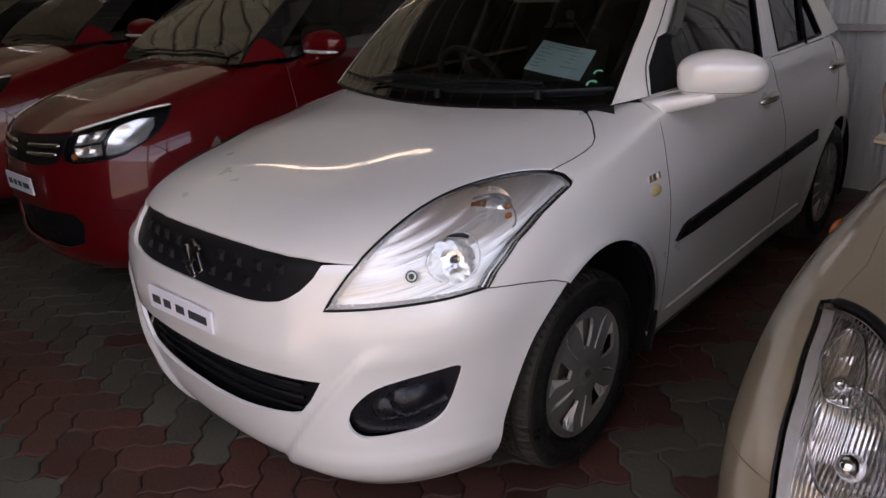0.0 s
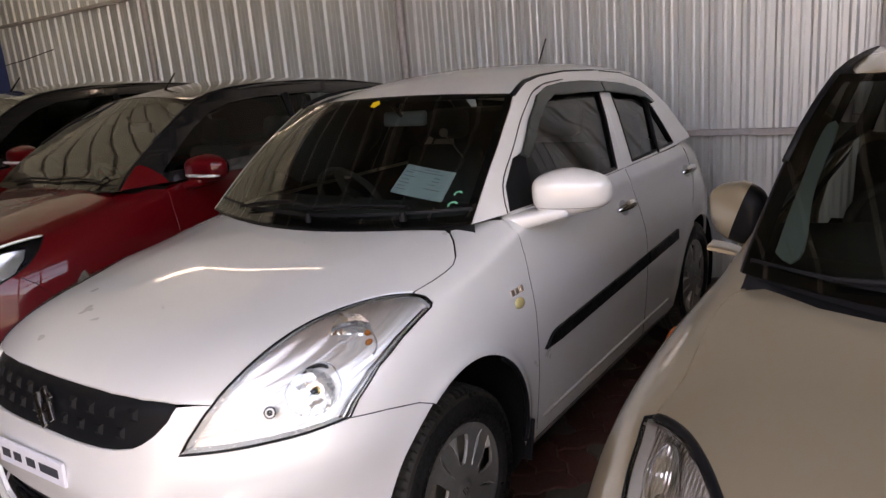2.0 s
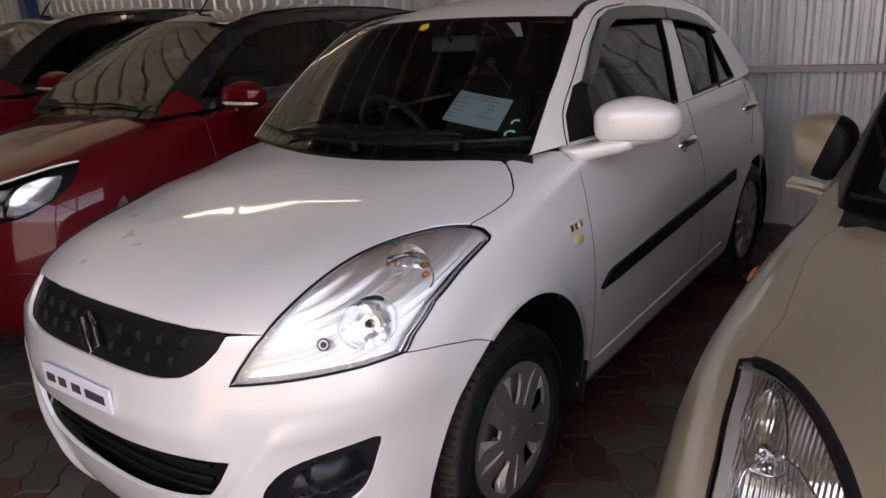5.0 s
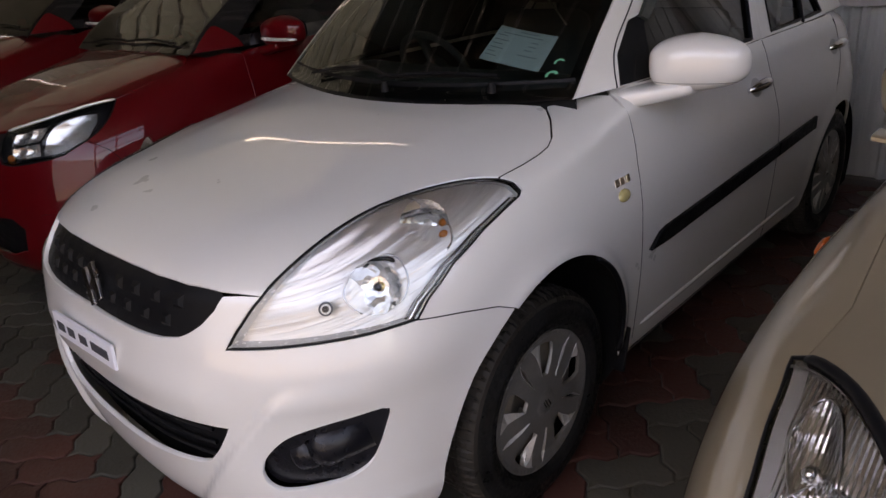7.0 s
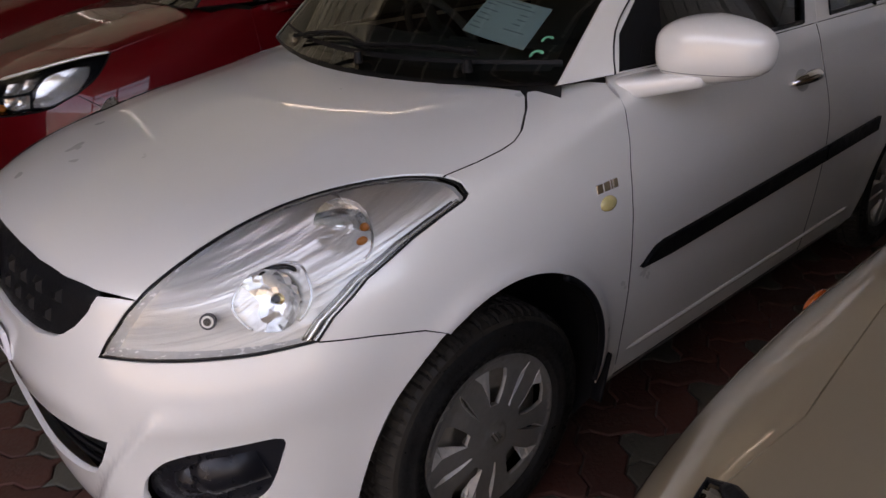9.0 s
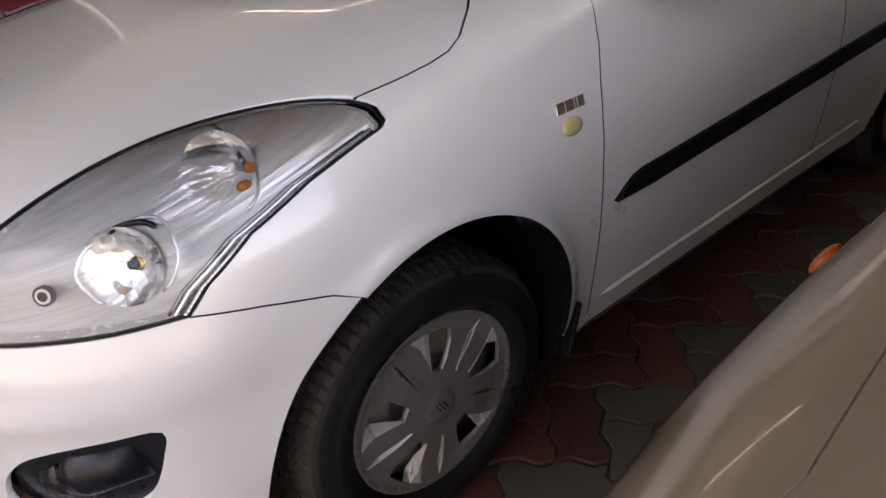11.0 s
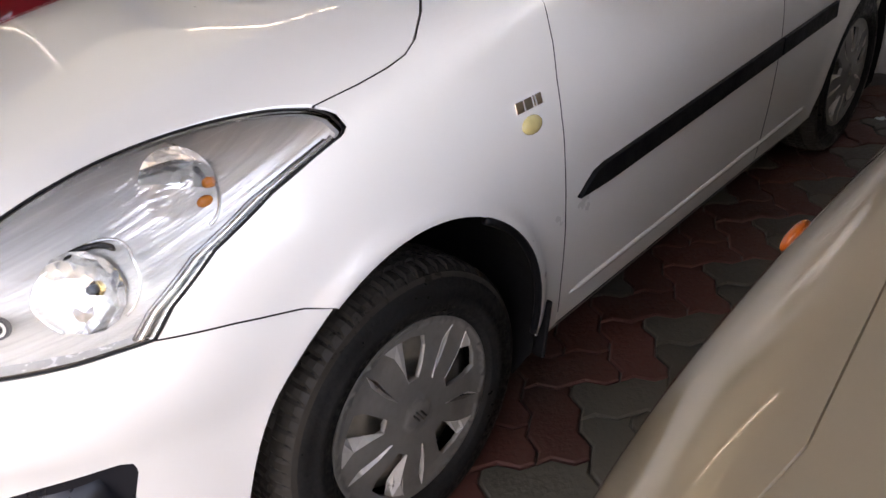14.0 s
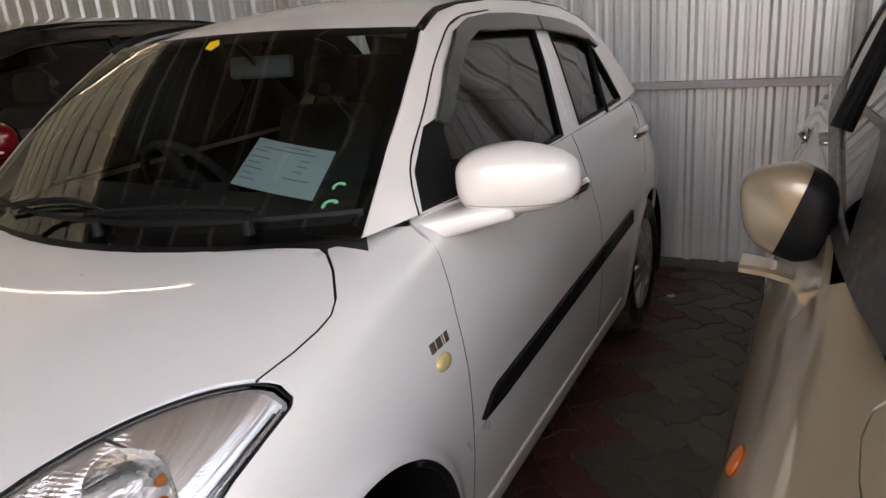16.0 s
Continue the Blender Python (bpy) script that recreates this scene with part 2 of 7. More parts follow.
class Skin:
    """The wrap of a car's nose, wings and sides: u goes round from the middle of the nose (0) to the side (1) and back along it
    (1 unit a metre), v climbs from the lip to the cowl. rows: for each v, nose y and z, the y where the side begins, half width, side z, roundness."""

    def __init__(self, rows, back=1.0, arch=None, y0=0.0, swell=0.0, wave=0.22, bluff=0.0):
        self.k = np.asarray(rows, float).T
        self.n = len(rows) - 1
        self.back, self.arch, self.y0 = back, arch, y0
        self.grid, self.swell, self.wave, self.bluff = None, swell, wave, bluff

    def __call__(self, u, v):
        u, v = np.asarray(u, float), np.asarray(v, float)
        yc, zc, ys, w, zs, p = (crom(c, v) for c in self.k)
        p = p + self.bluff * (u < 0) * np.clip(v - 0.8, 0, 1) * np.clip(5.6 - v, 0, 1)
        a = np.abs(u)
        th = np.clip(a, 0, 1) * np.pi / 2
        sn, cs = np.sin(th), np.cos(th)
        t = 1 - np.maximum(cs, 1e-9) ** (2 / p)
        y = yc + (ys - yc) * t + np.maximum(a - 1, 0)
        x = w * np.maximum(sn, 1e-9) ** (2 / p)
        z = zc + (zs - zc) * sn**2
        q = np.clip((y + self.wave) / 0.75, -0.5, 0.5)
        z = z + self.swell * np.sin(2 * np.pi * q) * np.cos(np.pi * q) ** 0.5 * np.clip((v - 6) / 1.0, 0, 1) * np.clip(1.4 - 1.5 * sn, 0, 1)
        x = x * self.wide(y)
        if self.arch:
            for ay, az, ar, out in self.arch:
                r = np.hypot(y - ay, z - az)
                x = x + out * np.exp(-(((r - ar) / 0.045) ** 2)) * np.clip((a - 0.5) * 4, 0, 1) * (z < 0.8)
        return np.stack([np.sign(u) * x, y * self.back + self.y0, z], -1)

    def wide(self, y):
        return 1 - 0.012 * np.clip((y - 1.9) / 1.2, 0, 1) ** 2

    def normal(self, u, v):
        e = 1e-3
        du = self(u + e, v) - self(u - e, v)
        dv = self(u, np.minimum(v + e, self.n)) - self(u, np.maximum(v - e, 0))
        n = np.cross(du, dv)
        n /= np.linalg.norm(n, axis=-1, keepdims=True) + 1e-12
        out = self(u, v) - np.array([0, 1.3, 0.55])
        return n * np.where((n * out).sum(-1, keepdims=True) < 0, -1, 1)

    def inverse(self, q, view):
        """(u, v) of points given as (y, z) from the side or (x, z) from the front."""
        if view == "uv":
            return np.asarray(q, float)
        ax = {"side": [1, 2], "front": [0, 2], "top": [0, 1]}[view]
        if self.grid is None:
            uu, vv = np.meshgrid(np.linspace(-1.1, 3.4, 361), np.linspace(0, self.n, 81), indexing="ij")
            self.grid = uu.ravel(), vv.ravel(), self(uu.ravel(), vv.ravel())
        gu, gv, gp = self.grid
        ok = {"side": gu >= 0.02, "front": np.abs(gu) <= 1.0, "top": (np.abs(gu) <= 1.6) & (gv > 5)}[view]
        gu, gv, gp = gu[ok], gv[ok], gp[ok]
        q = np.asarray(q, float)
        u, v = np.empty(len(q)), np.empty(len(q))
        for i, t in enumerate(q):
            j = np.argmin(((gp[:, ax] - t) ** 2).sum(1))
            u[i], v[i] = gu[j], gv[j]
        for _ in range(12):
            e = 1e-4
            f = self(u, v)[:, ax] - q
            ju = (self(u + e, v)[:, ax] - self(u - e, v)[:, ax]) / (2 * e)
            jv = (self(u, v + e)[:, ax] - self(u, v - e)[:, ax]) / (2 * e)
            det = ju[:, 0] * jv[:, 1] - ju[:, 1] * jv[:, 0]
            det = np.where(np.abs(det) < 1e-7, 1e-7, det)
            su = np.clip((f[:, 0] * jv[:, 1] - f[:, 1] * jv[:, 0]) / det, -0.03, 0.03)
            sv = np.clip((ju[:, 0] * f[:, 1] - ju[:, 1] * f[:, 0]) / det, -0.3, 0.3)
            u, v = u - su, np.clip(v - sv, 0, self.n)
        return np.stack([u, v], 1)


WHITE_SKIN = [  # nose y, nose z, side begins, half width, side z, roundness
    (-0.765, 0.165, 0.05, 0.775, 0.175, 2.6),
    (-0.825, 0.245, 0.00, 0.818, 0.26, 2.65),
    (-0.850, 0.40, -0.02, 0.840, 0.42, 2.65),
    (-0.855, 0.56, 0.00, 0.851, 0.57, 2.65),
    (-0.845, 0.68, 0.00, 0.854, 0.69, 2.65),
    (-0.822, 0.78, 0.05, 0.847, 0.79, 2.65),
    (-0.780, 0.865, 0.14, 0.826, 0.875, 2.7),
    (-0.57, 0.945, 0.26, 0.803, 0.945, 2.75),
    (-0.20, 1.010, 0.45, 0.788, 0.990, 2.8),
    (0.08, 1.050, 0.65, 0.775, 1.033, 2.8),
    (0.33, 1.078, 0.85, 0.752, 1.085, 2.8),
]


def side_x(y, z):
    """Half width of the cabin at a length and height."""
    x = np.interp(z, *np.array([(0.9, 0.80), (1.03, 0.772), (1.12, 0.738), (1.32, 0.662), (1.44, 0.607), (1.50, 0.572), (1.55, 0.53)]).T)
    return x - 0.17 * np.clip(0.95 - y, 0, 1) ** 2 - 0.07 * np.clip(y - 1.9, 0, 2) ** 2


def roof_z(x, y):
    z = hermite(np.array([0.6, 0.8, 0.95, 1.2, 1.6, 2.0, 2.4, 2.8]), np.array([1.42, 1.505, 1.540, 1.575, 1.595, 1.582, 1.525, 1.42]), np.clip(y, 0.6, 2.8))
    return z - 0.048 * (x / 0.56) ** 2 - 0.02 * (x / 0.56) ** 6


def inside(pts, poly):
    x, y = pts[:, 0], pts[:, 1]
    r = np.zeros(len(pts), bool)
    a = poly
    b = np.roll(poly, -1, 0)
    for (x1, y1), (x2, y2) in zip(a, b):
        if y1 != y2:
            r ^= ((y1 > y) != (y2 > y)) & (x < (x2 - x1) * (y - y1) / (y2 - y1) + x1)
    return r


def near(pts, poly, d):
    """Whether points lie within d of an outline."""
    a, b = poly, np.roll(poly, -1, 0)
    best = np.full(len(pts), 1e9)
    for p, q in zip(a, b):
        e = q - p
        t = np.clip(((pts - p) @ e) / (e @ e + 1e-12), 0, 1)
        best = np.minimum(best, np.linalg.norm(pts - p - t[:, None] * e, axis=1))
    return best < d


def fill(outlines, res):
    """Triangles of a flat region: the first outline, less the others."""
    from mathutils.geometry import delaunay_2d_cdt
    verts, edges = [], []
    for o in outlines:
        k = len(verts)
        verts += [tuple(p) for p in o]
        edges += [(k + i, k + (i + 1) % len(o)) for i in range(len(o))]
    lo, hi = outlines[0].min(0), outlines[0].max(0)
    gx, gy = np.meshgrid(np.arange(lo[0], hi[0], res), np.arange(lo[1], hi[1], res))
    gx = gx + (np.arange(gx.shape[0])[:, None] % 2) * res / 2
    g = np.stack([gx.ravel(), gy.ravel()], 1)
    g = g[inside(g, outlines[0])]
    for o in outlines:
        g = g[~near(g, o, res * 0.45)]
    for o in outlines[1:]:
        g = g[~inside(g, o)]
    verts += [tuple(p) for p in g]
    v, e, f, *_ = delaunay_2d_cdt([Vector(p) for p in verts], edges, [], 0, 1e-7)
    v = np.array([tuple(p) for p in v])
    f = np.array(f)
    c = v[f].mean(1)
    ok = inside(c, outlines[0])
    for o in outlines[1:]:
        ok &= ~inside(c, o)
    return v, f[ok]


def dense(outline, step):
    """An outline with its long edges cut up."""
    o = np.asarray(outline, float)
    out = []
    for p, q in zip(o, np.roll(o, -1, 0)):
        n = max(1, int(np.ceil(np.linalg.norm(q - p) / step)))
        out += [p + (q - p) * i / n for i in range(n)]
    return np.array(out)


def shrink(o, d):
    """An outline moved inwards by d."""
    area = 0.5 * np.sum(o[:, 0] * np.roll(o[:, 1], -1) - np.roll(o[:, 0], -1) * o[:, 1])
    t = np.roll(o, -1, 0) - np.roll(o, 1, 0)
    t /= np.linalg.norm(t, axis=1, keepdims=True) + 1e-12
    n = np.stack([-t[:, 1], t[:, 0]], 1) * np.sign(area)
    return o + n * d


def sheet(name, domain, outlines, at, normal, res, mat, parent, label="", depth=0.012, lift=0.0, flip=1, scale=(1, 1)):
    """A panel with turned-in edges: outlines in a flat domain, carried onto a surface."""
    sc = np.array(scale)
    v, f = fill([o * sc for o in outlines], res)
    v = v / sc
    p, n = at(v[:, 0], v[:, 1]), normal(v[:, 0], v[:, 1])
    p = p + n * lift
    if flip < 0:
        p, n = p * [-1, 1, 1], n * [-1, 1, 1]
    e1, e2 = p[f[:, 1]] - p[f[:, 0]], p[f[:, 2]] - p[f[:, 0]]
    bad = (np.cross(e1, e2) * n[f[:, 0]]).sum(1) < 0
    f[bad] = f[bad][:, ::-1]
    verts, nors, faces = [p], [n], [f]
    if depth:
        use = {}
        for a, b, c in f:
            for i, j in ((a, b), (b, c), (c, a)):
                use[(i, j)] = use.get((i, j), 0) + 1
        rim = [(i, j) for (i, j) in use if (j, i) not in use]
        k = len(p)
        extra, en, ef = [], [], []
        for i, j in rim:
            d = p[j] - p[i]
            side = np.cross(d, n[i])
            side = side / (np.linalg.norm(side) + 1e-12)
            soft = (side + n[i]) / np.linalg.norm(side + n[i])
            extra += [p[i], p[j], p[j] - n[j] * depth, p[i] - n[i] * depth]
            en += [soft, soft, side, side]
            ef.append((k, k + 3, k + 2, k + 1))
            k += 4
        verts.append(np.array(extra)), nors.append(np.array(en))
        faces = [tuple(x) for x in f] + ef
        return mesh_ob(name, np.concatenate(verts), faces, mat, parent, label, True, np.concatenate(nors))
    return mesh_ob(name, p, [tuple(x) for x in f], mat, parent, label, True, n)


def skin_panel(name, skin, outline, mat, parent, holes=(), res=0.028, gap=0.0012, depth=0.014, lift=0.0, flip=1, label="", extra=None, both=False):
    """A body panel by its outline: stretches of points seen from the side (y, z), the front (x, z) or the top (x, y).
    both: the outline is the half from the middle out, and is mirrored."""
    sc = np.array((1.1, 0.10))

    def conv(stretches, d, twice):
        o = np.concatenate([skin.inverse(dense_line(p), view) for view, p in stretches])
        if twice:
            m = o[::-1] * [-1, 1]
            o = np.concatenate([o, m])
        keep = np.linalg.norm((o - np.roll(o, 1, 0)) * sc, axis=1) > 1e-4
        return shrink(o[keep] * sc, d) / sc
    outs = [conv(outline, gap, both)]
    for h in holes:
        outs.append(conv(h, -gap, False))
    at = (lambda u, v: skin(u, v) + extra(skin(u, v), skin.normal(u, v))) if extra else skin
    def formed(u, v):
        e = 1.5e-3
        n = np.cross(at(u + e, v) - at(u - e, v), at(u, np.minimum(v + 8 * e, skin.n)) - at(u, np.maximum(v - 8 * e, 0)))
        n /= np.linalg.norm(n, axis=-1, keepdims=True) + 1e-12
        return n * np.where((n * skin.normal(u, v)).sum(-1, keepdims=True) < 0, -1, 1)
    return sheet(name, None, outs, at, formed if extra else skin.normal, res, mat, parent, label, depth, lift, flip, scale=sc)


def dense_line(p, step=0.02):
    p = np.asarray(p, float)
    out = [p[0]]
    for a, b in zip(p, p[1:]):
        n = max(1, int(np.ceil(np.linalg.norm(b - a) / step)))
        out += [a + (b - a) * i / n for i in range(1, n + 1)]
    return np.array(out)


def flat_panel(name, at, outline, mat, parent, holes=(), res=0.03, gap=0.0015, depth=0.012, lift=0.0, flip=1, label="", scale=(1, 1)):
    """A panel on a surface given by two coordinates, such as length and height."""
    def normal(a, b):
        e = 1e-3
        n = np.cross(at(a + e, b) - at(a - e, b), at(a, b + e) - at(a, b - e))
        n /= np.linalg.norm(n, axis=-1, keepdims=True)
        out = at(a, b) - np.array([0, 1.3, 0.6])
        return n * np.where((n * out).sum(-1, keepdims=True) < 0, -1, 1)
    outs = [shrink(dense(o, 0.02 / max(scale)), gap if i == 0 else -gap) for i, o in enumerate([outline, *holes])]
    return sheet(name, None, outs, at, normal, res, mat, parent, label, depth, lift, flip, scale)


def arc(cy, cz, r, a0, a1, n=14):
    return [(cy + r * math.cos(radians(a0 + (a1 - a0) * i / (n - 1))), cz + r * math.sin(radians(a0 + (a1 - a0) * i / (n - 1)))) for i in range(n)]


def mirror_x(o):
    return [(-x, y) for x, y in reversed(o)]


# ---- wheels ----
def wheel(parent, x, y, z, side, fine=False):
    """A tyre with ribbed tread, and a steel wheel under a silver cover; the outer face looks along side."""
    w = new("wheel")
    w.parent = parent
    w.matrix_basis = Matrix.Translation((x, y, z)) @ Matrix.Diagonal((side, 1, 1, 1))
    R = 0.325
    bm = bmesh.new()
    lathe(bm, [(0.195, -0.150), (0.21, -0.165), (0.26, -0.168), (0.300, -0.155), (0.313, -0.140), (0.313, -0.02), (0.316, 0.004), (0.306, 0.019), (0.299, 0.0215), (0.295, 0.0245), (0.280, 0.029), (0.262, 0.0300), (0.260, 0.0318),
               (0.247, 0.0318), (0.245, 0.0305), (0.230, 0.028), (0.226, 0.025), (0.218, 0.016), (0.210, 0.008), (0.205, -0.010)], 96)
    part("tyre", bm, RUBBER, w, "worn black tyre", smooth=True)
    bm = bmesh.new()
    prof = [(0.298, -0.157), (0.318, -0.140), (R, -0.118), (R, -0.100), (R - 0.008, -0.098), (R - 0.008, -0.092), (R + 0.001, -0.090), (R + 0.001, -0.068), (R - 0.008, -0.066), (R - 0.008, -0.060), (R + 0.001, -0.058),
            (R + 0.001, -0.036), (R - 0.008, -0.034), (R - 0.008, -0.028), (R, -0.026), (R - 0.001, -0.010), (0.319, 0.005), (0.309, 0.0185), (0.298, 0.0225)]
    lathe(bm, prof, 288 if fine else 144, None, lambda k, j: 0.005 if (k % 4 == 0 and j in (1, 2, 3, 14, 15, 16)) or (k % 4 == 2 and j in (6, 7, 10, 11)) else 0)
    part("tread", bm, TREAD, w, "dusty grooved tread")
    bm = bmesh.new()
    lathe(bm, [(0.205, -0.12), (0.195, -0.03), (0.165, -0.022), (0.13, -0.006), (0.105, -0.012), (0.09, -0.03), (0.001, -0.03)], 60)
    part("steel_rim", bm, material_dark, w, "dark steel rim", smooth=True)
    wheel_cover(w, fine)
    return w


material_dark = material("sooty_steel", (0.30, 0.26, 0.21), 0.45, 0.5, scale=60, vary=0.2)


def wheel_cover(w, fine=False):
    """A silver trim disc: five windows, each with a sloping facet, and a slim blade slot with its facet between them."""
    ring = lambda r, a: (r * math.cos(a), r * math.sin(a))
    outer = np.array([ring(0.214, 2 * math.pi * i / 96) for i in range(96)])
    window = [(0.088, -0.17), (0.120, -0.27), (0.155, -0.31), (0.178, -0.28), (0.186, -0.08), (0.192, 0.12), (0.197, 0.29), (0.165, 0.20), (0.125, 0.16), (0.092, 0.13)]
    blade = [(0.082, 0.620), (0.120, 0.560), (0.160, 0.530), (0.197, 0.560), (0.165, 0.620), (0.120, 0.655)]
    facet_w = [((0.197, 0.29), 0.004), ((0.192, 0.12), 0.001), ((0.188, 0.02), -0.004), ((0.164, 0.07), -0.016), ((0.130, 0.10), -0.012), ((0.092, 0.13), 0.004), ((0.125, 0.16), 0.003), ((0.165, 0.20), 0.003)]
    facet_b = [((0.197, 0.560), 0.004), ((0.160, 0.565), -0.008), ((0.120, 0.595), -0.008), ((0.082, 0.620), 0.006), ((0.120, 0.655), 0.003), ((0.165, 0.625), 0.003)]
    starts = [2 * math.pi * i / 5 + 0.30 for i in range(5)]
    holes = [np.array([ring(r, a0 + a) for r, a in o]) for a0 in starts for o in (window, blade)]
    at = lambda x, y: np.stack([dish(np.hypot(x, y)), x, y], -1)

    def normal(x, y):
        e = 1e-4
        n = np.cross(at(x + e, y) - at(x - e, y), at(x, y + e) - at(x, y - e))
        return n / np.linalg.norm(n, axis=-1, keepdims=True)
    cover = sheet("wheel_cover", None, [outer] + [dense(h, 0.010) for h in holes], at, normal, 0.010, SILVER, w, "grey silver plastic wheel cover with blade slots", depth=0.012)
    for k in (-1, 0, 1):
        bm = bmesh.new()
        box(bm, (-0.001, -0.002, -0.018 + 0.004 * abs(k)), (0.0015, 0.002, 0.018 - 0.004 * abs(k)), Matrix.Translation((0.0265, 0.010 * k, 0)) @ Matrix.Rotation(0.5, 4, "X"))
        part("emblem_bar", bm, CHROME, cover)
    if fine:
        for f in (facet_w, facet_b):
            for a0 in starts:
                bm = bmesh.new()
                vs = [bm.verts.new((float(dish(r)) + d - 0.002, *ring(r, a0 + a))) for (r, a), d in f]
                c = [bm.verts.new(Vector(v.co) - Vector((0.003, 0, 0))) for v in vs]
                n = len(vs)
                for q in ((vs, 1), (c, -1)):
                    bm.faces.new(q[0][::q[1]])
                for i in range(n):
                    bm.faces.new((vs[i], c[i], c[(i + 1) % n], vs[(i + 1) % n]))
                bmesh.ops.triangulate(bm, faces=[x for x in bm.faces if len(x.verts) > 4])
                bmesh.ops.recalc_face_normals(bm, faces=bm.faces[:])
                part("cover_facet", bm, FACET, cover)
    for i in range(5):
        a = 2 * math.pi * i / 5 + 0.95
        bm = bmesh.new()
        rod(bm, (-0.03, 0.055 * math.cos(a), 0.055 * math.sin(a)), (-0.008, 0.055 * math.cos(a), 0.055 * math.sin(a)), 0.010, 0.009, 6)
        part("wheel_nut", bm, material_dark, w)


def dish(r):
    return np.interp(r, [0, 0.03, 0.04, 0.07, 0.115, 0.17, 0.20, 0.208, 0.214], [0.026, 0.026, 0.022, 0.021, 0.020, 0.014, 0.016, 0.021, 0.0175])


GLOSSBLACK = material("glossy_black_plastic", (0.010, 0.010, 0.013), 0.12, scale=60, vary=0.2)
FOGBLACK = material("satin_black_lamp", (0.008, 0.008, 0.011), 0.28, scale=60, vary=0.15, spec=0.4)
DULLCHROME = material("tarnished_chrome", (0.40, 0.38, 0.38), 0.22, 1.0, scale=60, vary=0.15)
VISOR = material("smoked_acrylic", (0.030, 0.036, 0.032), 0.12, scale=40, vary=0.1)
GOLDEN = material("gilded_bulb_metal", (0.55, 0.40, 0.18), 0.25, 1.0, scale=60, vary=0.1)
AMBER = material("amber_bulb", (0.55, 0.16, 0.03), 0.25, scale=40)
YELLOWED = material("yellowed_lens", (0.55, 0.45, 0.20), 0.2, 0, 0.5, scale=60, vary=0.12)
CLEARRIB = material("frosted_ribs", (0.80, 0.79, 0.77), 0.25, 0.3, scale=80, vary=0.1)
def ribbed(m, period, turn, strength):
    """Adds fine parallel ribs to a surface's relief."""
    n, l = m.node_tree.nodes, m.node_tree.links
    co, mp, wv, bp = n.new("ShaderNodeTexCoord"), n.new("ShaderNodeMapping"), n.new("ShaderNodeTexWave"), n.new("ShaderNodeBump")
    mp.inputs["Rotation"].default_value = [radians(a) for a in turn]
    wv.wave_type, wv.bands_direction = "BANDS", "Z"
    wv.inputs["Scale"].default_value, wv.inputs["Distortion"].default_value = 0.314 / period, 0.3
    bp.inputs["Strength"].default_value, bp.inputs["Distance"].default_value = strength, period * 0.4
    l.new(co.outputs["Object"], mp.inputs["Vector"])
    l.new(mp.outputs[0], wv.inputs["Vector"])
    l.new(wv.outputs["Fac"], bp.inputs["Height"])
    b = n["Principled BSDF"]
    if b.inputs["Normal"].links:
        l.new(b.inputs["Normal"].links[0].from_socket, bp.inputs["Normal"])
    l.new(bp.outputs[0], b.inputs["Normal"])
    return m


STREAKBOWL = streaked("streaked_reflector", (0.97, 0.93, 0.88), 0.14, 0.48, (4, 4, 200), 0.16, 0.6, 16)
ribbed(STREAKBOWL, 0.0045, (16, 0, 0), 0.07)
FLUTED = streaked("fluted_reflector", (0.62, 0.61, 0.60), 0.14, 0.95, (110, 110, 4), 0.16, 0.15)
ribbed(FLUTED, 0.008, (0, 90, 20), 0.4)
FACETCHROME = material("bright_facet_chrome", (0.95, 0.93, 0.91), 0.10, 0.92, scale=30, vary=0.04)
BOWL = material("lamp_reflector", (0.90, 0.88, 0.86), 0.22, 0.85, scale=30, vary=0.05)
MATTGREY = material("lamp_surround", (0.85, 0.83, 0.80), 0.35, 0.3, scale=50, vary=0.08)


def at_skin(F, view, q, s=1, off=0.0):
    uv = F.inverse([q], view)[0]
    p = F(uv[0], uv[1])
    n = F.normal(np.array([uv[0]]), np.array([uv[1]]))[0]
    p = p + n * off
    return Vector((p[0] * s, p[1], p[2])), Vector((n[0] * s, n[1], n[2]))


def cup_extra(F, cup, s):
    """A dark lamp barrel that lies across the recess, its cap cut on the slant."""
    a, _ = at_skin(F, "front", (0.588, 0.430), s, -0.040)
    b, _ = at_skin(F, "front", (0.650, 0.462), s, -0.046)
    c, _ = at_skin(F, "front", (0.725, 0.492), s, -0.060)
    bm = bmesh.new()
    tube(bm, [a, a + (b - a) * 0.2, b], [0.024, 0.042, 0.050], 32)
    part("lamp_cap", bm, FOGBLACK, cup, smooth=True)
    bm = bmesh.new()
    tube(bm, [b + (a - b) * 0.25, b, c], [0.050, 0.056, 0.058], 32)
    part("lamp_barrel", bm, FOGBLACK, cup, smooth=True)


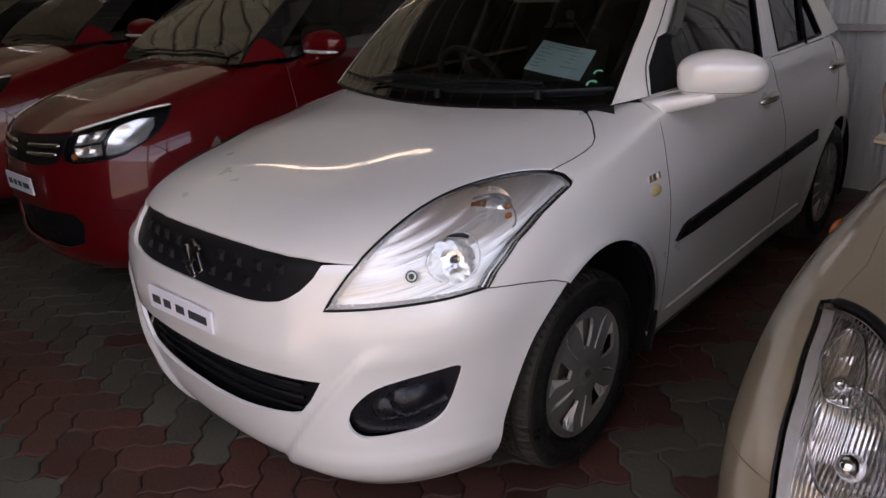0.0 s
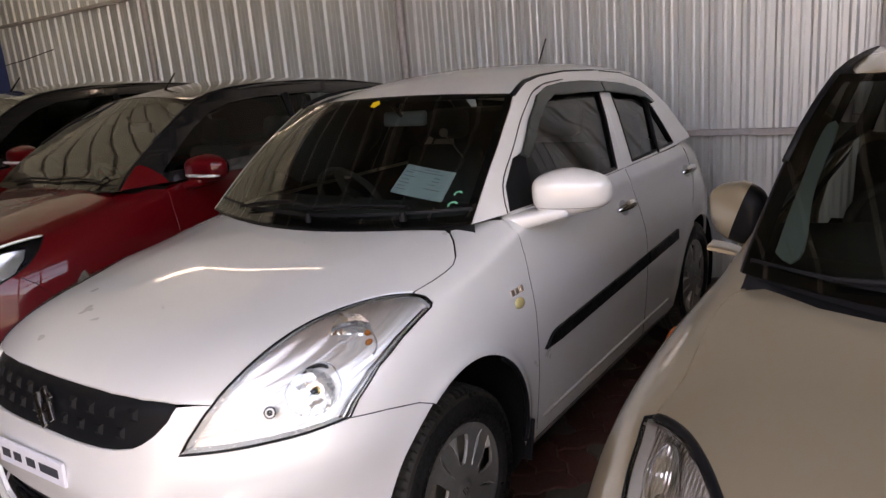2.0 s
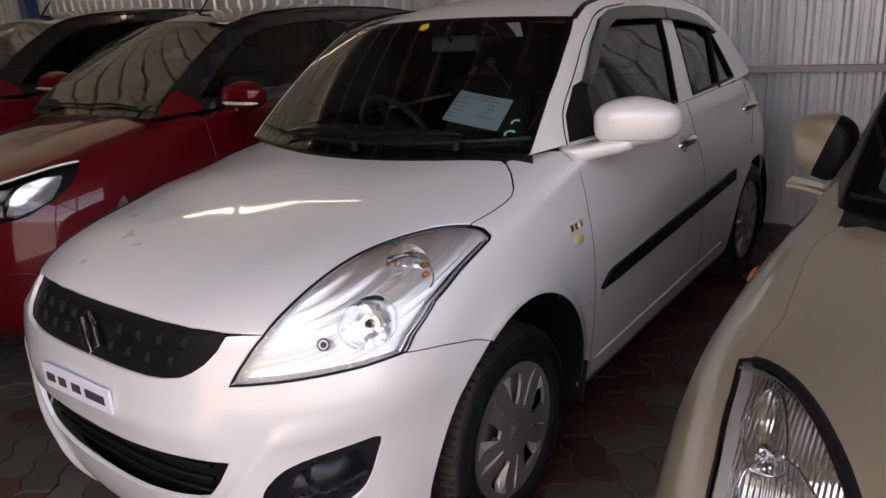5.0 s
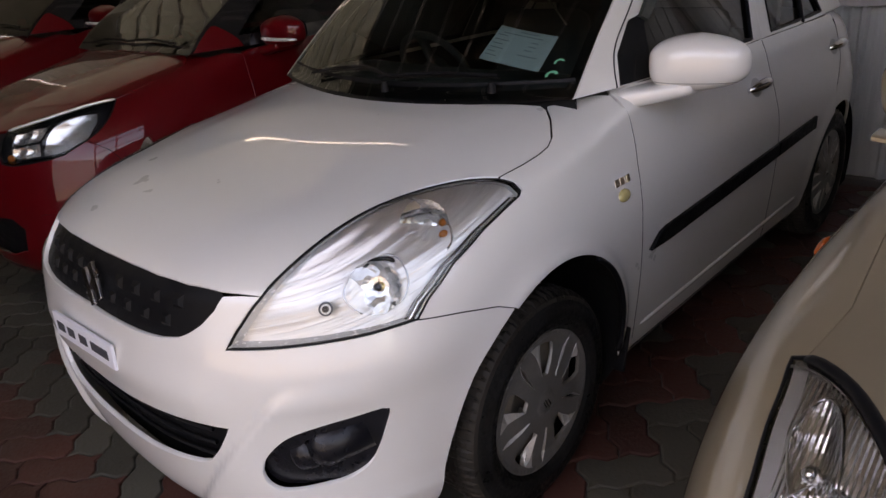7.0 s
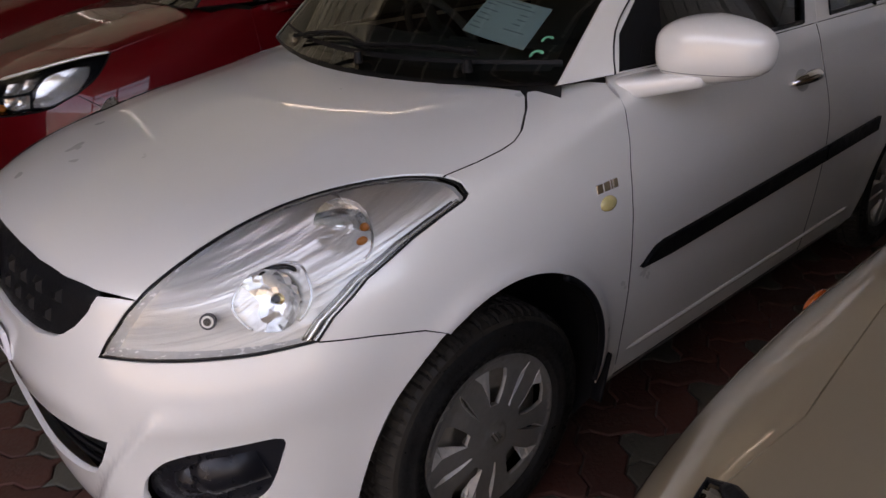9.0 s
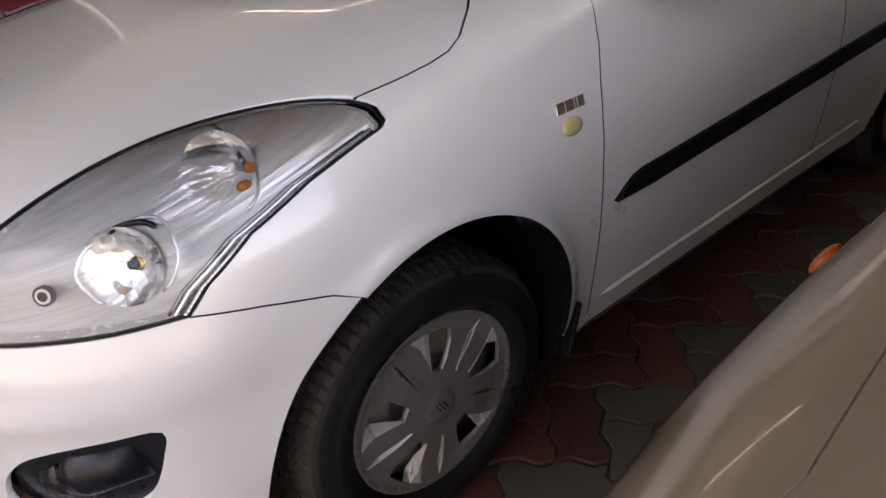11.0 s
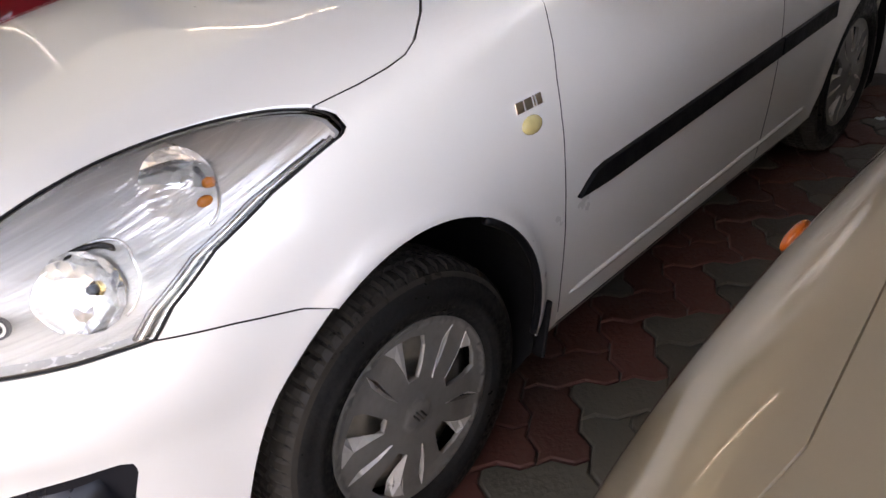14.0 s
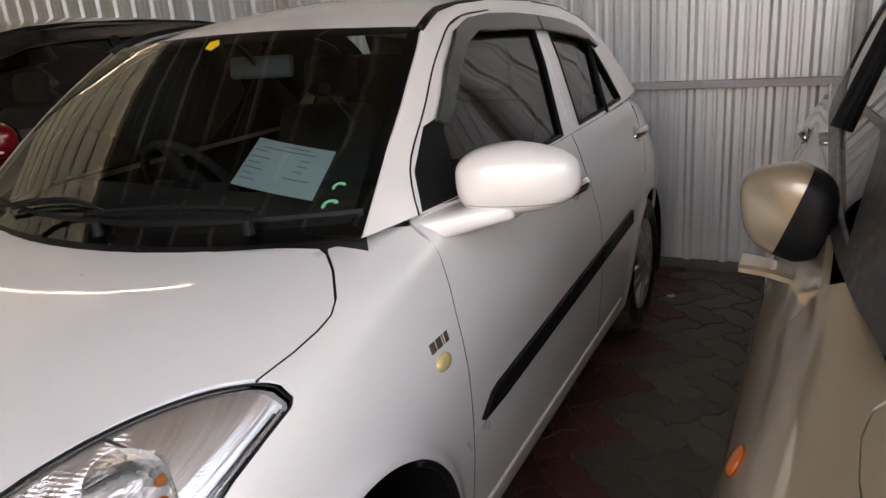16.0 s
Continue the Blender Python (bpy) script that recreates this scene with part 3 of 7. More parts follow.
def headlamp(F, car, s, top, back, low):
    """Clear lens in a black edge over a bright bowl, reflectors and bulbs."""
    ring = [("top", top), ("top", [(0.729, -0.069), (0.745, -0.058), (0.760, -0.050)]), ("side", back), ("front", low), ("front", [(0.492, 0.732), (0.51, 0.775), (0.548, 0.846)])]
    lamp = skin_panel("headlamp", F, ring, LENS, car, res=0.02, depth=0.010, gap=0.002, lift=0.001, flip=s, label="clear swept-back headlamp")
    # black seal
    uv = np.concatenate([F.inverse(dense_line(p), v) for v, p in ring])
    sc = np.array((1.1, 0.10))
    keep = np.linalg.norm((uv - np.roll(uv, 1, 0)) * sc, axis=1) > 3e-3
    uv = shrink(uv[keep] * sc, 0.003) / sc
    pts = F(uv[:, 0], uv[:, 1]) * [s, 1, 1]
    bm = bmesh.new()
    tube(bm, [Vector(p) for p in pts] + [Vector(pts[0])], 0.0025, 6)
    part("lamp_seal", bm, PLASTIC, lamp)
    # reflector: one bright moulding with two hollows, walled in at the edge
    uvi = shrink(uv * sc, 0.003) / sc
    c = np.array([0.60, -0.38, 0.845])
    a = F(uvi[:, 0], uvi[:, 1]) - F.normal(uvi[:, 0], uvi[:, 1]) * 0.004
    bowls = ((np.array([0.715, -0.508, 0.835]), 0.062, 0.036), (np.array([0.705, -0.318, 0.931]), 0.058, 0.030))
    ahead = np.array([0.42, -1.0, 0.35]) / np.linalg.norm([0.42, -1.0, 0.35])
    along, upward = np.array([0.64, 0.77, 0.0]), np.array([-0.30, 0.20, 0.93])

    def hollow(p):
        h = np.zeros(p.shape[:-1])
        for m0, r, d in bowls:
            h = np.maximum(h, d * np.clip(1 - ((p - m0) ** 2).sum(-1) / r ** 2, 0, 1))
        return h

    def floor_at(u, v):
        p = F(u, v)
        k = p[..., 2] - p[..., 1] * 0.28
        step = 0.0025 * np.abs(np.sin(k * math.pi / 0.041))
        return p + (c - p) * 0.05 + np.array([-0.006, 0.015, -0.004]) - ahead * (hollow(p) + step)[..., None]

    b = floor_at(uvi[:, 0], uvi[:, 1])
    n = len(a)
    mesh_ob("lamp_wall", np.concatenate([a, b]) * [s, 1, 1], [(i, (i + 1) % n, n + (i + 1) % n, n + i) for i in range(n)], CLEARRIB, lamp)

    def floor_n(u, v):
        e = 2e-3
        nn = np.cross(floor_at(u + e, v) - floor_at(u - e, v), floor_at(u, v + e * 10) - floor_at(u, v - e * 10))
        nn /= np.linalg.norm(nn, axis=-1, keepdims=True) + 1e-12
        nn = nn * np.where((nn * F.normal(u, v)).sum(-1, keepdims=True) < 0, -1, 1)
        p = F(u, v)
        k = p[..., 2] - p[..., 1] * 0.28
        w = np.sin(k * 2 * math.pi / 0.082) + 0.8 * np.sin(k * 2 * math.pi / 0.019)
        up = np.clip((p[..., 1] + 0.45) / 0.3, 0, 1)
        mould = 0.55 * nn + np.stack([0.30 + 0.10 * up + 0.02 * w, -0.72 + 0 * w, 0.46 + 0.12 * up + 0.14 * w], -1)
        inb = np.clip(hollow(p) / 0.006, 0, 1)[..., None]
        flute = np.zeros(p.shape)
        for m0, r, d in bowls:
            dx, dz = (p - m0) @ along, (p - m0) @ upward
            rho, phi = np.hypot(dx, dz) / r, np.arctan2(dz, dx)
            turn = m0[1] > -0.4
            k = np.where(rho < 1, (0.26 if turn else 0.10) * np.sin(phi * (18 if turn else 10) + 9 * rho), 0)
            flute = flute + np.stack([-np.sin(phi) * k, 0.3 * k, np.cos(phi) * k], -1)
        nn = mould * (1 - inb) + (nn * 0.5 + ahead * 0.5 + flute) * inb
        return nn / np.linalg.norm(nn, axis=-1, keepdims=True)
    sheet("lamp_reflector", None, [uvi], floor_at, floor_n, 0.0055, STREAKBOWL, lamp, "bright streaked reflector", 0, 0, s, sc)
    way = Vector((ahead[0] * s, ahead[1], ahead[2]))
    m0, r, _ = bowls[0]
    ring = [m0 + r * (math.cos(t) * along + math.sin(t) * upward) for t in np.linspace(math.radians(-50), math.radians(240), 40)]
    uvr = F.inverse([(q[0], max(q[2], 0.775)) for q in ring], "front")
    pr = floor_at(uvr[:, 0], uvr[:, 1]) * [s, 1, 1]
    bm = bmesh.new()
    tube(bm, [Vector(q) for q in pr], 0.0028, 8)
    part("bowl_rim", bm, BOWL, lamp, smooth=True)
    m1, r1, _ = bowls[1]
    ring = [m1 + r1 * (math.cos(t) * along + math.sin(t) * upward) for t in np.linspace(math.radians(-75), math.radians(50), 24)]
    uvr = F.inverse([(q[1], q[2]) for q in ring], "side")
    pr = floor_at(uvr[:, 0], uvr[:, 1]) * [s, 1, 1]
    part("bowl_rim", tube(bmesh.new(), [Vector(q) for q in pr], 0.0032, 8), BOWL, lamp, smooth=True)
    uvc = F.inverse([(0.715, 0.835)], "front")
    base = Vector(floor_at(uvc[:, 0], uvc[:, 1])[0] * [s, 1, 1])
    bm = bmesh.new()
    rod(bm, base, base + way * 0.008, 0.015, 0.013, 24)
    cap = part("bulb_collar", bm, GOLDEN, lamp, smooth=True)
    bm = bmesh.new()
    rod(bm, base, base + way * 0.020, 0.008, 0.007, 16)
    part("bulb", bm, GLOSSBLACK, cap, "dark-tipped headlamp bulb", smooth=True)
    for q in ((-0.288, 0.928), (-0.304, 0.908)):
        uvc = F.inverse([q], "side")
        base = Vector(floor_at(uvc[:, 0], uvc[:, 1])[0] * [s, 1, 1])
        bm = bmesh.new()
        bmesh.ops.create_uvsphere(bm, u_segments=14, v_segments=8, radius=1, matrix=Matrix.Translation(base + way * 0.004) @ Matrix.Diagonal((0.008, 0.013, 0.009, 1)))
        part("bulb", bm, AMBER, lamp, "amber turn bulb", smooth=True)
    # level dial on the floor of the lamp
    p, nn = at_skin(F, "front", (0.663, 0.8145), s, -0.008)
    bm = bmesh.new()
    rod(bm, p - nn * 0.004, p + nn * 0.004, 0.0155, None, 24)
    dial = part("lamp_dial", bm, INK, lamp)
    bm = bmesh.new()
    rod(bm, p, p + nn * 0.005, 0.0115, None, 20)
    rg = part("dial_ring", bm, MATTGREY, dial)
    bm = bmesh.new()
    rod(bm, p, p + nn * 0.006, 0.0075, None, 20)
    part("dial_centre", bm, GLOSSBLACK, dial)
    # chrome bowls, cut in facets
    for (mb, rb, _), sectors, deep in zip(bowls, (15, 24), (0.026, 0.022)):
        mid = mb + (c - mb) * 0.05 + np.array([-0.006, 0.015, -0.004]) + ahead * 0.001
        rings = []
        for k in range(5):
            q = 0.18 + 0.80 * k / 4
            rings.append([mid + rb * q * (math.cos(t) * along + math.sin(t) * upward) - ahead * deep * (1 - q * q) for t in (2 * math.pi * (i + 0.5 * (k % 2)) / sectors for i in range(sectors))])
        vs = [v * [s, 1, 1] for ring in rings for v in ring]
        fs = []
        for k in range(4):
            for i in range(sectors):
                a0, a1, b0, b1 = k * sectors + i, k * sectors + (i + 1) % sectors, (k + 1) * sectors + i, (k + 1) * sectors + (i + 1) % sectors
                fs += [(a0, a1, b0), (a1, b1, b0)] if k % 2 == 0 else [(a0, b1, b0), (a0, a1, b1)]
        mesh_ob("faceted_bowl", vs, fs, FACETCHROME, lamp, "faceted chrome bowl", smooth=False)
    # dark shade over the lower bowl
    arcp = [m0 + r * 0.93 * (math.cos(t) * along + math.sin(t) * upward) for t in np.linspace(radians(55), radians(125), 12)]
    uva = F.inverse([(v[0], v[2]) for v in arcp], "front")
    pa = (floor_at(uva[:, 0], uva[:, 1]) + ahead * 0.010) * [s, 1, 1]
    part("bulb_shade", tube(bmesh.new(), [Vector(v) for v in pa], [0.002] + [0.005] * 10 + [0.002], 8), GLOSSBLACK, lamp, "dark bulb shade", smooth=True)
    # dark grooves and bright beaded strips down the outer edge
    for off in (0.022, 0.042):
        line = [(y - off * 0.75, z + off * 0.15 - 0.004) for y, z in dense_line(back, 0.01)[2:-1]]
        uvb = F.inverse(line, "side")
        pb = F(uvb[:, 0], uvb[:, 1]) - F.normal(uvb[:, 0], uvb[:, 1]) * 0.004
        part("groove_strip", tube(bmesh.new(), [Vector((x[0] * s, x[1], x[2])) for x in pb], 0.0030, 6), DULLCHROME if off > 0.03 else GLOSSBLACK, lamp, smooth=True)
    for k, off in enumerate((0.014, 0.031)):
        line = [(y - off * 0.75, z + off * 0.15 - 0.004) for y, z in dense_line(back, 0.004)[3:-2]]
        uvb = F.inverse(line, "side")
        pb = F(uvb[:, 0], uvb[:, 1]) - F.normal(uvb[:, 0], uvb[:, 1]) * 0.002
        bm = bmesh.new()
        tube(bm, [Vector((x[0] * s, x[1], x[2])) for x in pb], 0.004 if k else [0.0026 + 0.0009 * (j % 2) for j in range(len(pb))], 8)
        part("bright_strip" if k else "beaded_strip", bm, BOWL, lamp, smooth=bool(k))


def handle(F, door, y, z, s):
    """Chrome pull over a flat darker patch that paints the recess's shade."""
    p, n = at_skin(F, "side", (y, z), s, 0)
    bm = bmesh.new()
    pts = []
    for k in range(13):
        t = k / 12
        out = 0.030 * math.sin(math.pi * min(1, max(0, t))) ** 0.5 + 0.002
        q, nn = at_skin(F, "side", (y - 0.095 + 0.19 * t, z + 0.006 * math.sin(math.pi * t)), s, 0)
        pts.append(q + nn * out)
    tube(bm, pts, [0.010 + 0.012 * math.sin(math.pi * k / 12) for k in range(13)], 12)
    h = part("door_handle", bm, CHROME, door, "chrome door handle", smooth=True)
    o = [(y + 0.045 * math.cos(a) - 0.01, z + 0.034 * math.sin(a)) for a in np.linspace(0, 2 * math.pi, 24)[:-1]]
    skin_panel("handle_cup", F, [("side", o)], HANDLECUP, h, lift=0.0015, depth=0.002, res=0.012, gap=0, flip=s)


HANDLECUP = material("shaded_cup_paint", (0.46, 0.45, 0.43), 0.4, 0, 0.5, scale=12, vary=0.04)


def mirror(car, s, paint=None, dx=0.0, dy=0.0, dz=0.0, k=1.0):
    """A mirror: a domed cap over a flat-bottomed lower shell, on an arm that grows out of the door; k scales the shell's width."""
    paint = paint or WHITE
    bm = bmesh.new()
    rings = []
    for t in np.linspace(0, 1, 12):
        x = 0.700 + 0.215 * k * t
        yc, wy = 0.592 + 0.060 * t, 0.100 - 0.034 * t ** 0.7
        zc, hz = 1.037 + 0.045 * t, 0.035 - 0.013 * t
        rings.append([bm.verts.new((s * (x + dx), yc + dy + wy * math.copysign(abs(math.cos(a)) ** 0.55, math.cos(a)), zc + dz + hz * math.copysign(abs(math.sin(a)) ** 0.55, math.sin(a)))) for a in np.linspace(0, 2 * math.pi, 36, endpoint=False)])
    for a, b in zip(rings, rings[1:]):
        for i in range(36):
            bm.faces.new((a[i], a[(i + 1) % 36], b[(i + 1) % 36], b[i]))
    bm.faces.new(rings[0])
    bm.faces.new(rings[-1])
    f = part("mirror_foot", bm, paint, car, "painted mirror arm", smooth=True)

    def shell(hx, top, bot, front, back, x0, y0, z0, cut=None, above=True):
        bm = bmesh.new()
        bmesh.ops.create_uvsphere(bm, u_segments=64, v_segments=40, radius=1.0)
        for v in bm.verts:
            x, y, z = v.co
            r = (abs(x) ** 3 + abs(y) ** 2.3 + abs(z) ** (2.5 if z > 0 else 4.0)) ** (-1 / 3)
            x, y, z = x * r, y * r, z * r
            tt = top * (1 - 0.22 * max(0, x) - 0.10 * max(0, -x))
            bb = bot * (1 - 0.25 * max(0, x))
            yy = front * (1 - 0.22 * x) if y < 0 else back
            v.co = (s * (x0 + dx + k * hx * x), y0 + dy + yy * y + 0.014 * x, z0 + dz + (tt if z > 0 else bb) * z)
        if cut is not None:
            bmesh.ops.bisect_plane(bm, geom=bm.verts[:] + bm.edges[:] + bm.faces[:], plane_co=(0, 0, cut + dz), plane_no=(0, 0, 1), clear_inner=above, clear_outer=not above)
        return bm
    x0 = 0.909 - 0.20 * (1 - k)
    size = (0.140, 0.072, 0.090, 0.090, 0.030, x0, 0.66, 1.156)
    part("mirror_shell", shell(*size, 1.0965), paint, f, "domed mirror cap", smooth=True)
    part("mirror_lower_shell", shell(*size, 1.0950, False), paint, f, "lower mirror shell", smooth=True)
    part("mirror_joint", shell(0.138, 0.070, 0.088, 0.088, 0.028, x0, 0.66, 1.156), PLASTIC, f, smooth=True)
    part("mirror_glass", shell(0.124, 0.060, 0.076, 0.004, 0.008, x0, 0.690, 1.156), GLOSSBLACK, f, "dark mirror glass", smooth=True)
    return f


def white_details(F, car, screen):
    # cowl under the windscreen
    def cowl(a, b):
        a, b = np.asarray(a, float), np.asarray(b, float)
        e = np.abs(a)
        x = a * 0.70
        hood_y = np.interp(np.abs(x), [0, 0.10, 0.20, 0.30, 0.40, 0.50, 0.587, 0.66, 0.70], [0.172, 0.176, 0.188, 0.210, 0.243, 0.283, 0.316, 0.332, 0.345])
        hood_z = np.interp(np.abs(x), [0, 0.3, 0.587, 0.70], [1.062, 1.058, 1.048, 1.050])
        top = screen(a * 0.985, np.full_like(a, 0.10))
        y = hood_y - 0.012 + (top[..., 1] + 0.004 - hood_y) * b
        z = hood_z - 0.022 * (1 - b) + (top[..., 2] - hood_z) * b - 0.018 * np.sin(math.pi * b)
        return np.stack([x + (top[..., 0] - x) * b, y, z], -1)
    flat_panel("cowl", cowl, np.array([(-1, 0), (1, 0), (1, 1), (-1, 1)], float), PLASTIC, car, res=0.02, depth=0, scale=(0.7, 0.12), gap=0, label="black plastic scuttle under the windscreen")
    # wipers, parked
    for pts in ([(-0.60, 0.06), (-0.40, 0.115), (-0.15, 0.145), (0.06, 0.105)], [(-0.02, 0.10), (0.25, 0.125), (0.48, 0.125), (0.66, 0.11)]):
        q = curve(pts, 14)
        p = screen(q[:, 0], q[:, 1])
        w = tube(bmesh.new(), [Vector(v) + Vector((0, -0.02, 0.016)) for v in p], 0.006, 6)
        arm = part("wiper", w, PLASTIC, car, "parked black wiper")
        w = bmesh.new()
        tube(w, [Vector(v) + Vector((0, -0.008, 0.006)) for v in p[1:]], 0.004, 4)
        part("wiper_blade", w, RUBBER, arm)
        w = bmesh.new()
        k = Vector(p[-1]) + Vector((0, -0.05, -0.01))
        rod(w, k - Vector((0, 0, 0.02)), k + Vector((0, 0, 0.012)), 0.014, 0.010, 12)
        part("wiper_pivot", w, PLASTIC, arm)
    # washer jets
    for x in (-0.30, 0.17):
        uv = F.inverse([(x, 0.165)], "top")[0]
        p = Vector(F(uv[0], uv[1]))
        w = bmesh.new()
        box(w, (-0.008, -0.010, 0), (0.008, 0.010, 0.010), Matrix.Translation(p + Vector((0, 0.035, -0.004))), 0.003)
        part("washer_jet", w, PLASTIC, car)
    # number plate
    bm = bmesh.new()
    m = Matrix.Translation((-0.06, -0.866, 0.632)) @ Matrix.Rotation(radians(-2), 4, "X") @ Matrix.Rotation(radians(1.5), 4, "Z")
    box(bm, (-0.175, -0.004, -0.036), (0.175, 0.006, 0.036), m, 0.003)
    plate = part("number_plate", bm, PLATE, car, "white number plate")
    for x0, x1 in ((-0.150, -0.105), (-0.085, -0.045), (-0.015, 0.030), (0.055, 0.150)):
        bm = bmesh.new()
        box(bm, (x0, -0.0055, -0.013), (x1, -0.004, 0.013), m)
        part("plate_bar", bm, INK, plate)
    # side badge and turn lamp
    for s in (1, -1):
        p, n = at_skin(F, "side", (0.355, 0.859), s, 0.002)
        t = Vector((0, s, 0))
        t = (t - n * t.dot(n)).normalized()
        up = n.cross(t)
        m = Matrix.Translation(p) @ Matrix((t, up, n)).transposed().to_4x4()
        bm = bmesh.new()
        for x0, x1 in ((-0.040, -0.017), (-0.013, 0.010), (0.014, 0.019), (0.023, 0.040)):
            box(bm, (x0, -0.0115, -0.001), (x1, 0.0115, 0.0024), m, 0.0012)
        part("engine_badge", bm, CHROME, car, "small chrome engine badge")
        p, n = at_skin(F, "side", (0.352, 0.818), s, 0.0)
        bm = bmesh.new()
        m = Matrix.Translation(p) @ Matrix((t, n.cross(t), n)).transposed().to_4x4() @ Matrix.Diagonal((0.030, 0.019, 0.012, 1))
        bmesh.ops.create_uvsphere(bm, u_segments=28, v_segments=14, radius=1.0, matrix=m)
        part("side_turn_lamp", bm, YELLOWED, car, "small oval yellowed turn lamp", smooth=True)
        # mud flap behind the front wheel
        bm = bmesh.new()
        box(bm, (-0.085, -0.006, -0.035), (0.045, 0.006, 0.115), Matrix.Translation((s * 0.808, 0.362, 0.262)) @ Matrix.Rotation(radians(-14), 4, "X"), 0.005)
        part("mud_flap", bm, PLASTIC, car, "black mud flap")
    # aerial
    bm = bmesh.new()
    bmesh.ops.create_uvsphere(bm, u_segments=16, v_segments=10, radius=1, matrix=Matrix.Translation((0.0, 2.18, roof_z(0, 2.18) - 0.002)) @ Matrix.Diagonal((0.022, 0.045, 0.016, 1)))
    base = part("aerial_base", bm, PLASTIC, car, "black roof aerial base", smooth=True)
    bm = bmesh.new()
    rod(bm, (0, 2.18, roof_z(0, 2.18)), (0.0, 2.30, roof_z(0, 2.18) + 0.16), 0.006, 0.004, 10)
    part("aerial", bm, PLASTIC, base)
    # sheet of paper behind the glass, with rows of print
    def paper(a, b):
        """Sheet held at four places behind the glass; a goes across from -1 to 1, b up from 0 to 1."""
        a, b = (np.asarray(a, float) + 0.8) / 1.6, np.asarray(b, float)
        ga = (0.495 + 0.325 * a) * b + (0.470 + 0.330 * a) * (1 - b)
        gb = (0.440 - 0.100 * a) * b + (0.255 - 0.095 * a) * (1 - b)
        return screen(ga, gb) + np.array([0, 0.006, -0.008])
    pp = flat_panel("price_sheet", paper, np.array([(-0.80, -0.02), (0.80, -0.02), (0.80, 1.02), (-0.80, 1.02)]), PAPER, car, res=0.03, depth=0.001, gap=0, scale=(0.13, 0.13), label="pale printed sheet behind the windscreen")
    for a0, a1, b in [(-0.15, 0.35, 0.93), (-0.6, 0.5, 0.84), (-0.72, -0.45, 0.76), (0.25, 0.45, 0.70), (-0.72, -0.3, 0.62), (0.25, 0.45, 0.58), (-0.72, -0.45, 0.50), (0.2, 0.4, 0.46), (-0.72, -0.35, 0.38), (0.1, 0.6, 0.30), (-0.72, -0.5, 0.26), (-0.72, -0.4, 0.15)]:
        flat_panel("print_line", paper, np.array([(a0, b - 0.012), (a1, b - 0.012), (a1, b + 0.012), (a0, b + 0.012)]), INKGREY, pp, res=0.05, depth=0, gap=0, lift=0.0015, scale=(0.13, 0.13))
    # round yellow sticker at the top, small green one low
    o = [(-0.045 + 0.038 * math.cos(t) * (1 + 0.12 * math.cos(5 * t)), 0.945 + 0.030 * math.sin(t) * (1 + 0.12 * math.cos(5 * t))) for t in np.linspace(0, 2 * math.pi, 30)[:-1]]
    flat_panel("yellow_sticker", screen, np.array(o), YELLOW, car, res=0.02, depth=0, lift=0.002, scale=(0.62, 0.72), gap=0, label="small yellow sticker on the glass")
    for cx, cb, r in ((0.885, 0.185, 0.022), (0.875, 0.120, 0.026)):
        o = [(cx + r * math.cos(t), cb + r * 0.8 * math.sin(t)) for t in np.linspace(0.2, math.pi * 1.2, 14)] + [(cx + 0.55 * r * math.cos(t), cb + r * 0.4 * math.sin(t)) for t in np.linspace(math.pi * 1.2, 0.2, 14)]
        flat_panel("green_sticker", screen, np.array(o), GREEN, car, res=0.02, depth=0, lift=0.002, scale=(0.62, 0.72), gap=0, label="small green sticker on the glass")
    cabin(car)
    bm = bmesh.new()
    rod(bm, (-0.205, 1.475, 1.277), (-0.215, 1.497, 1.277), 0.024, 0.020, 24)
    knob = part("round_clip", bm, PALEGREY, car, "small pale round clip on a thin stalk between the seats", smooth=False)
    part("stalk", tube(bmesh.new(), [(-0.205, 1.49, 1.262), (-0.19, 1.54, 1.20), (-0.17, 1.60, 1.12)], 0.004, 6), PALEGREY, knob, smooth=True)


INKGREY = material("faint_print", (0.30, 0.34, 0.36), 0.8)
YELLOW = material("yellow_vinyl", (0.85, 0.55, 0.02), 0.5)
GREEN = material("green_vinyl", (0.10, 0.42, 0.25), 0.5)


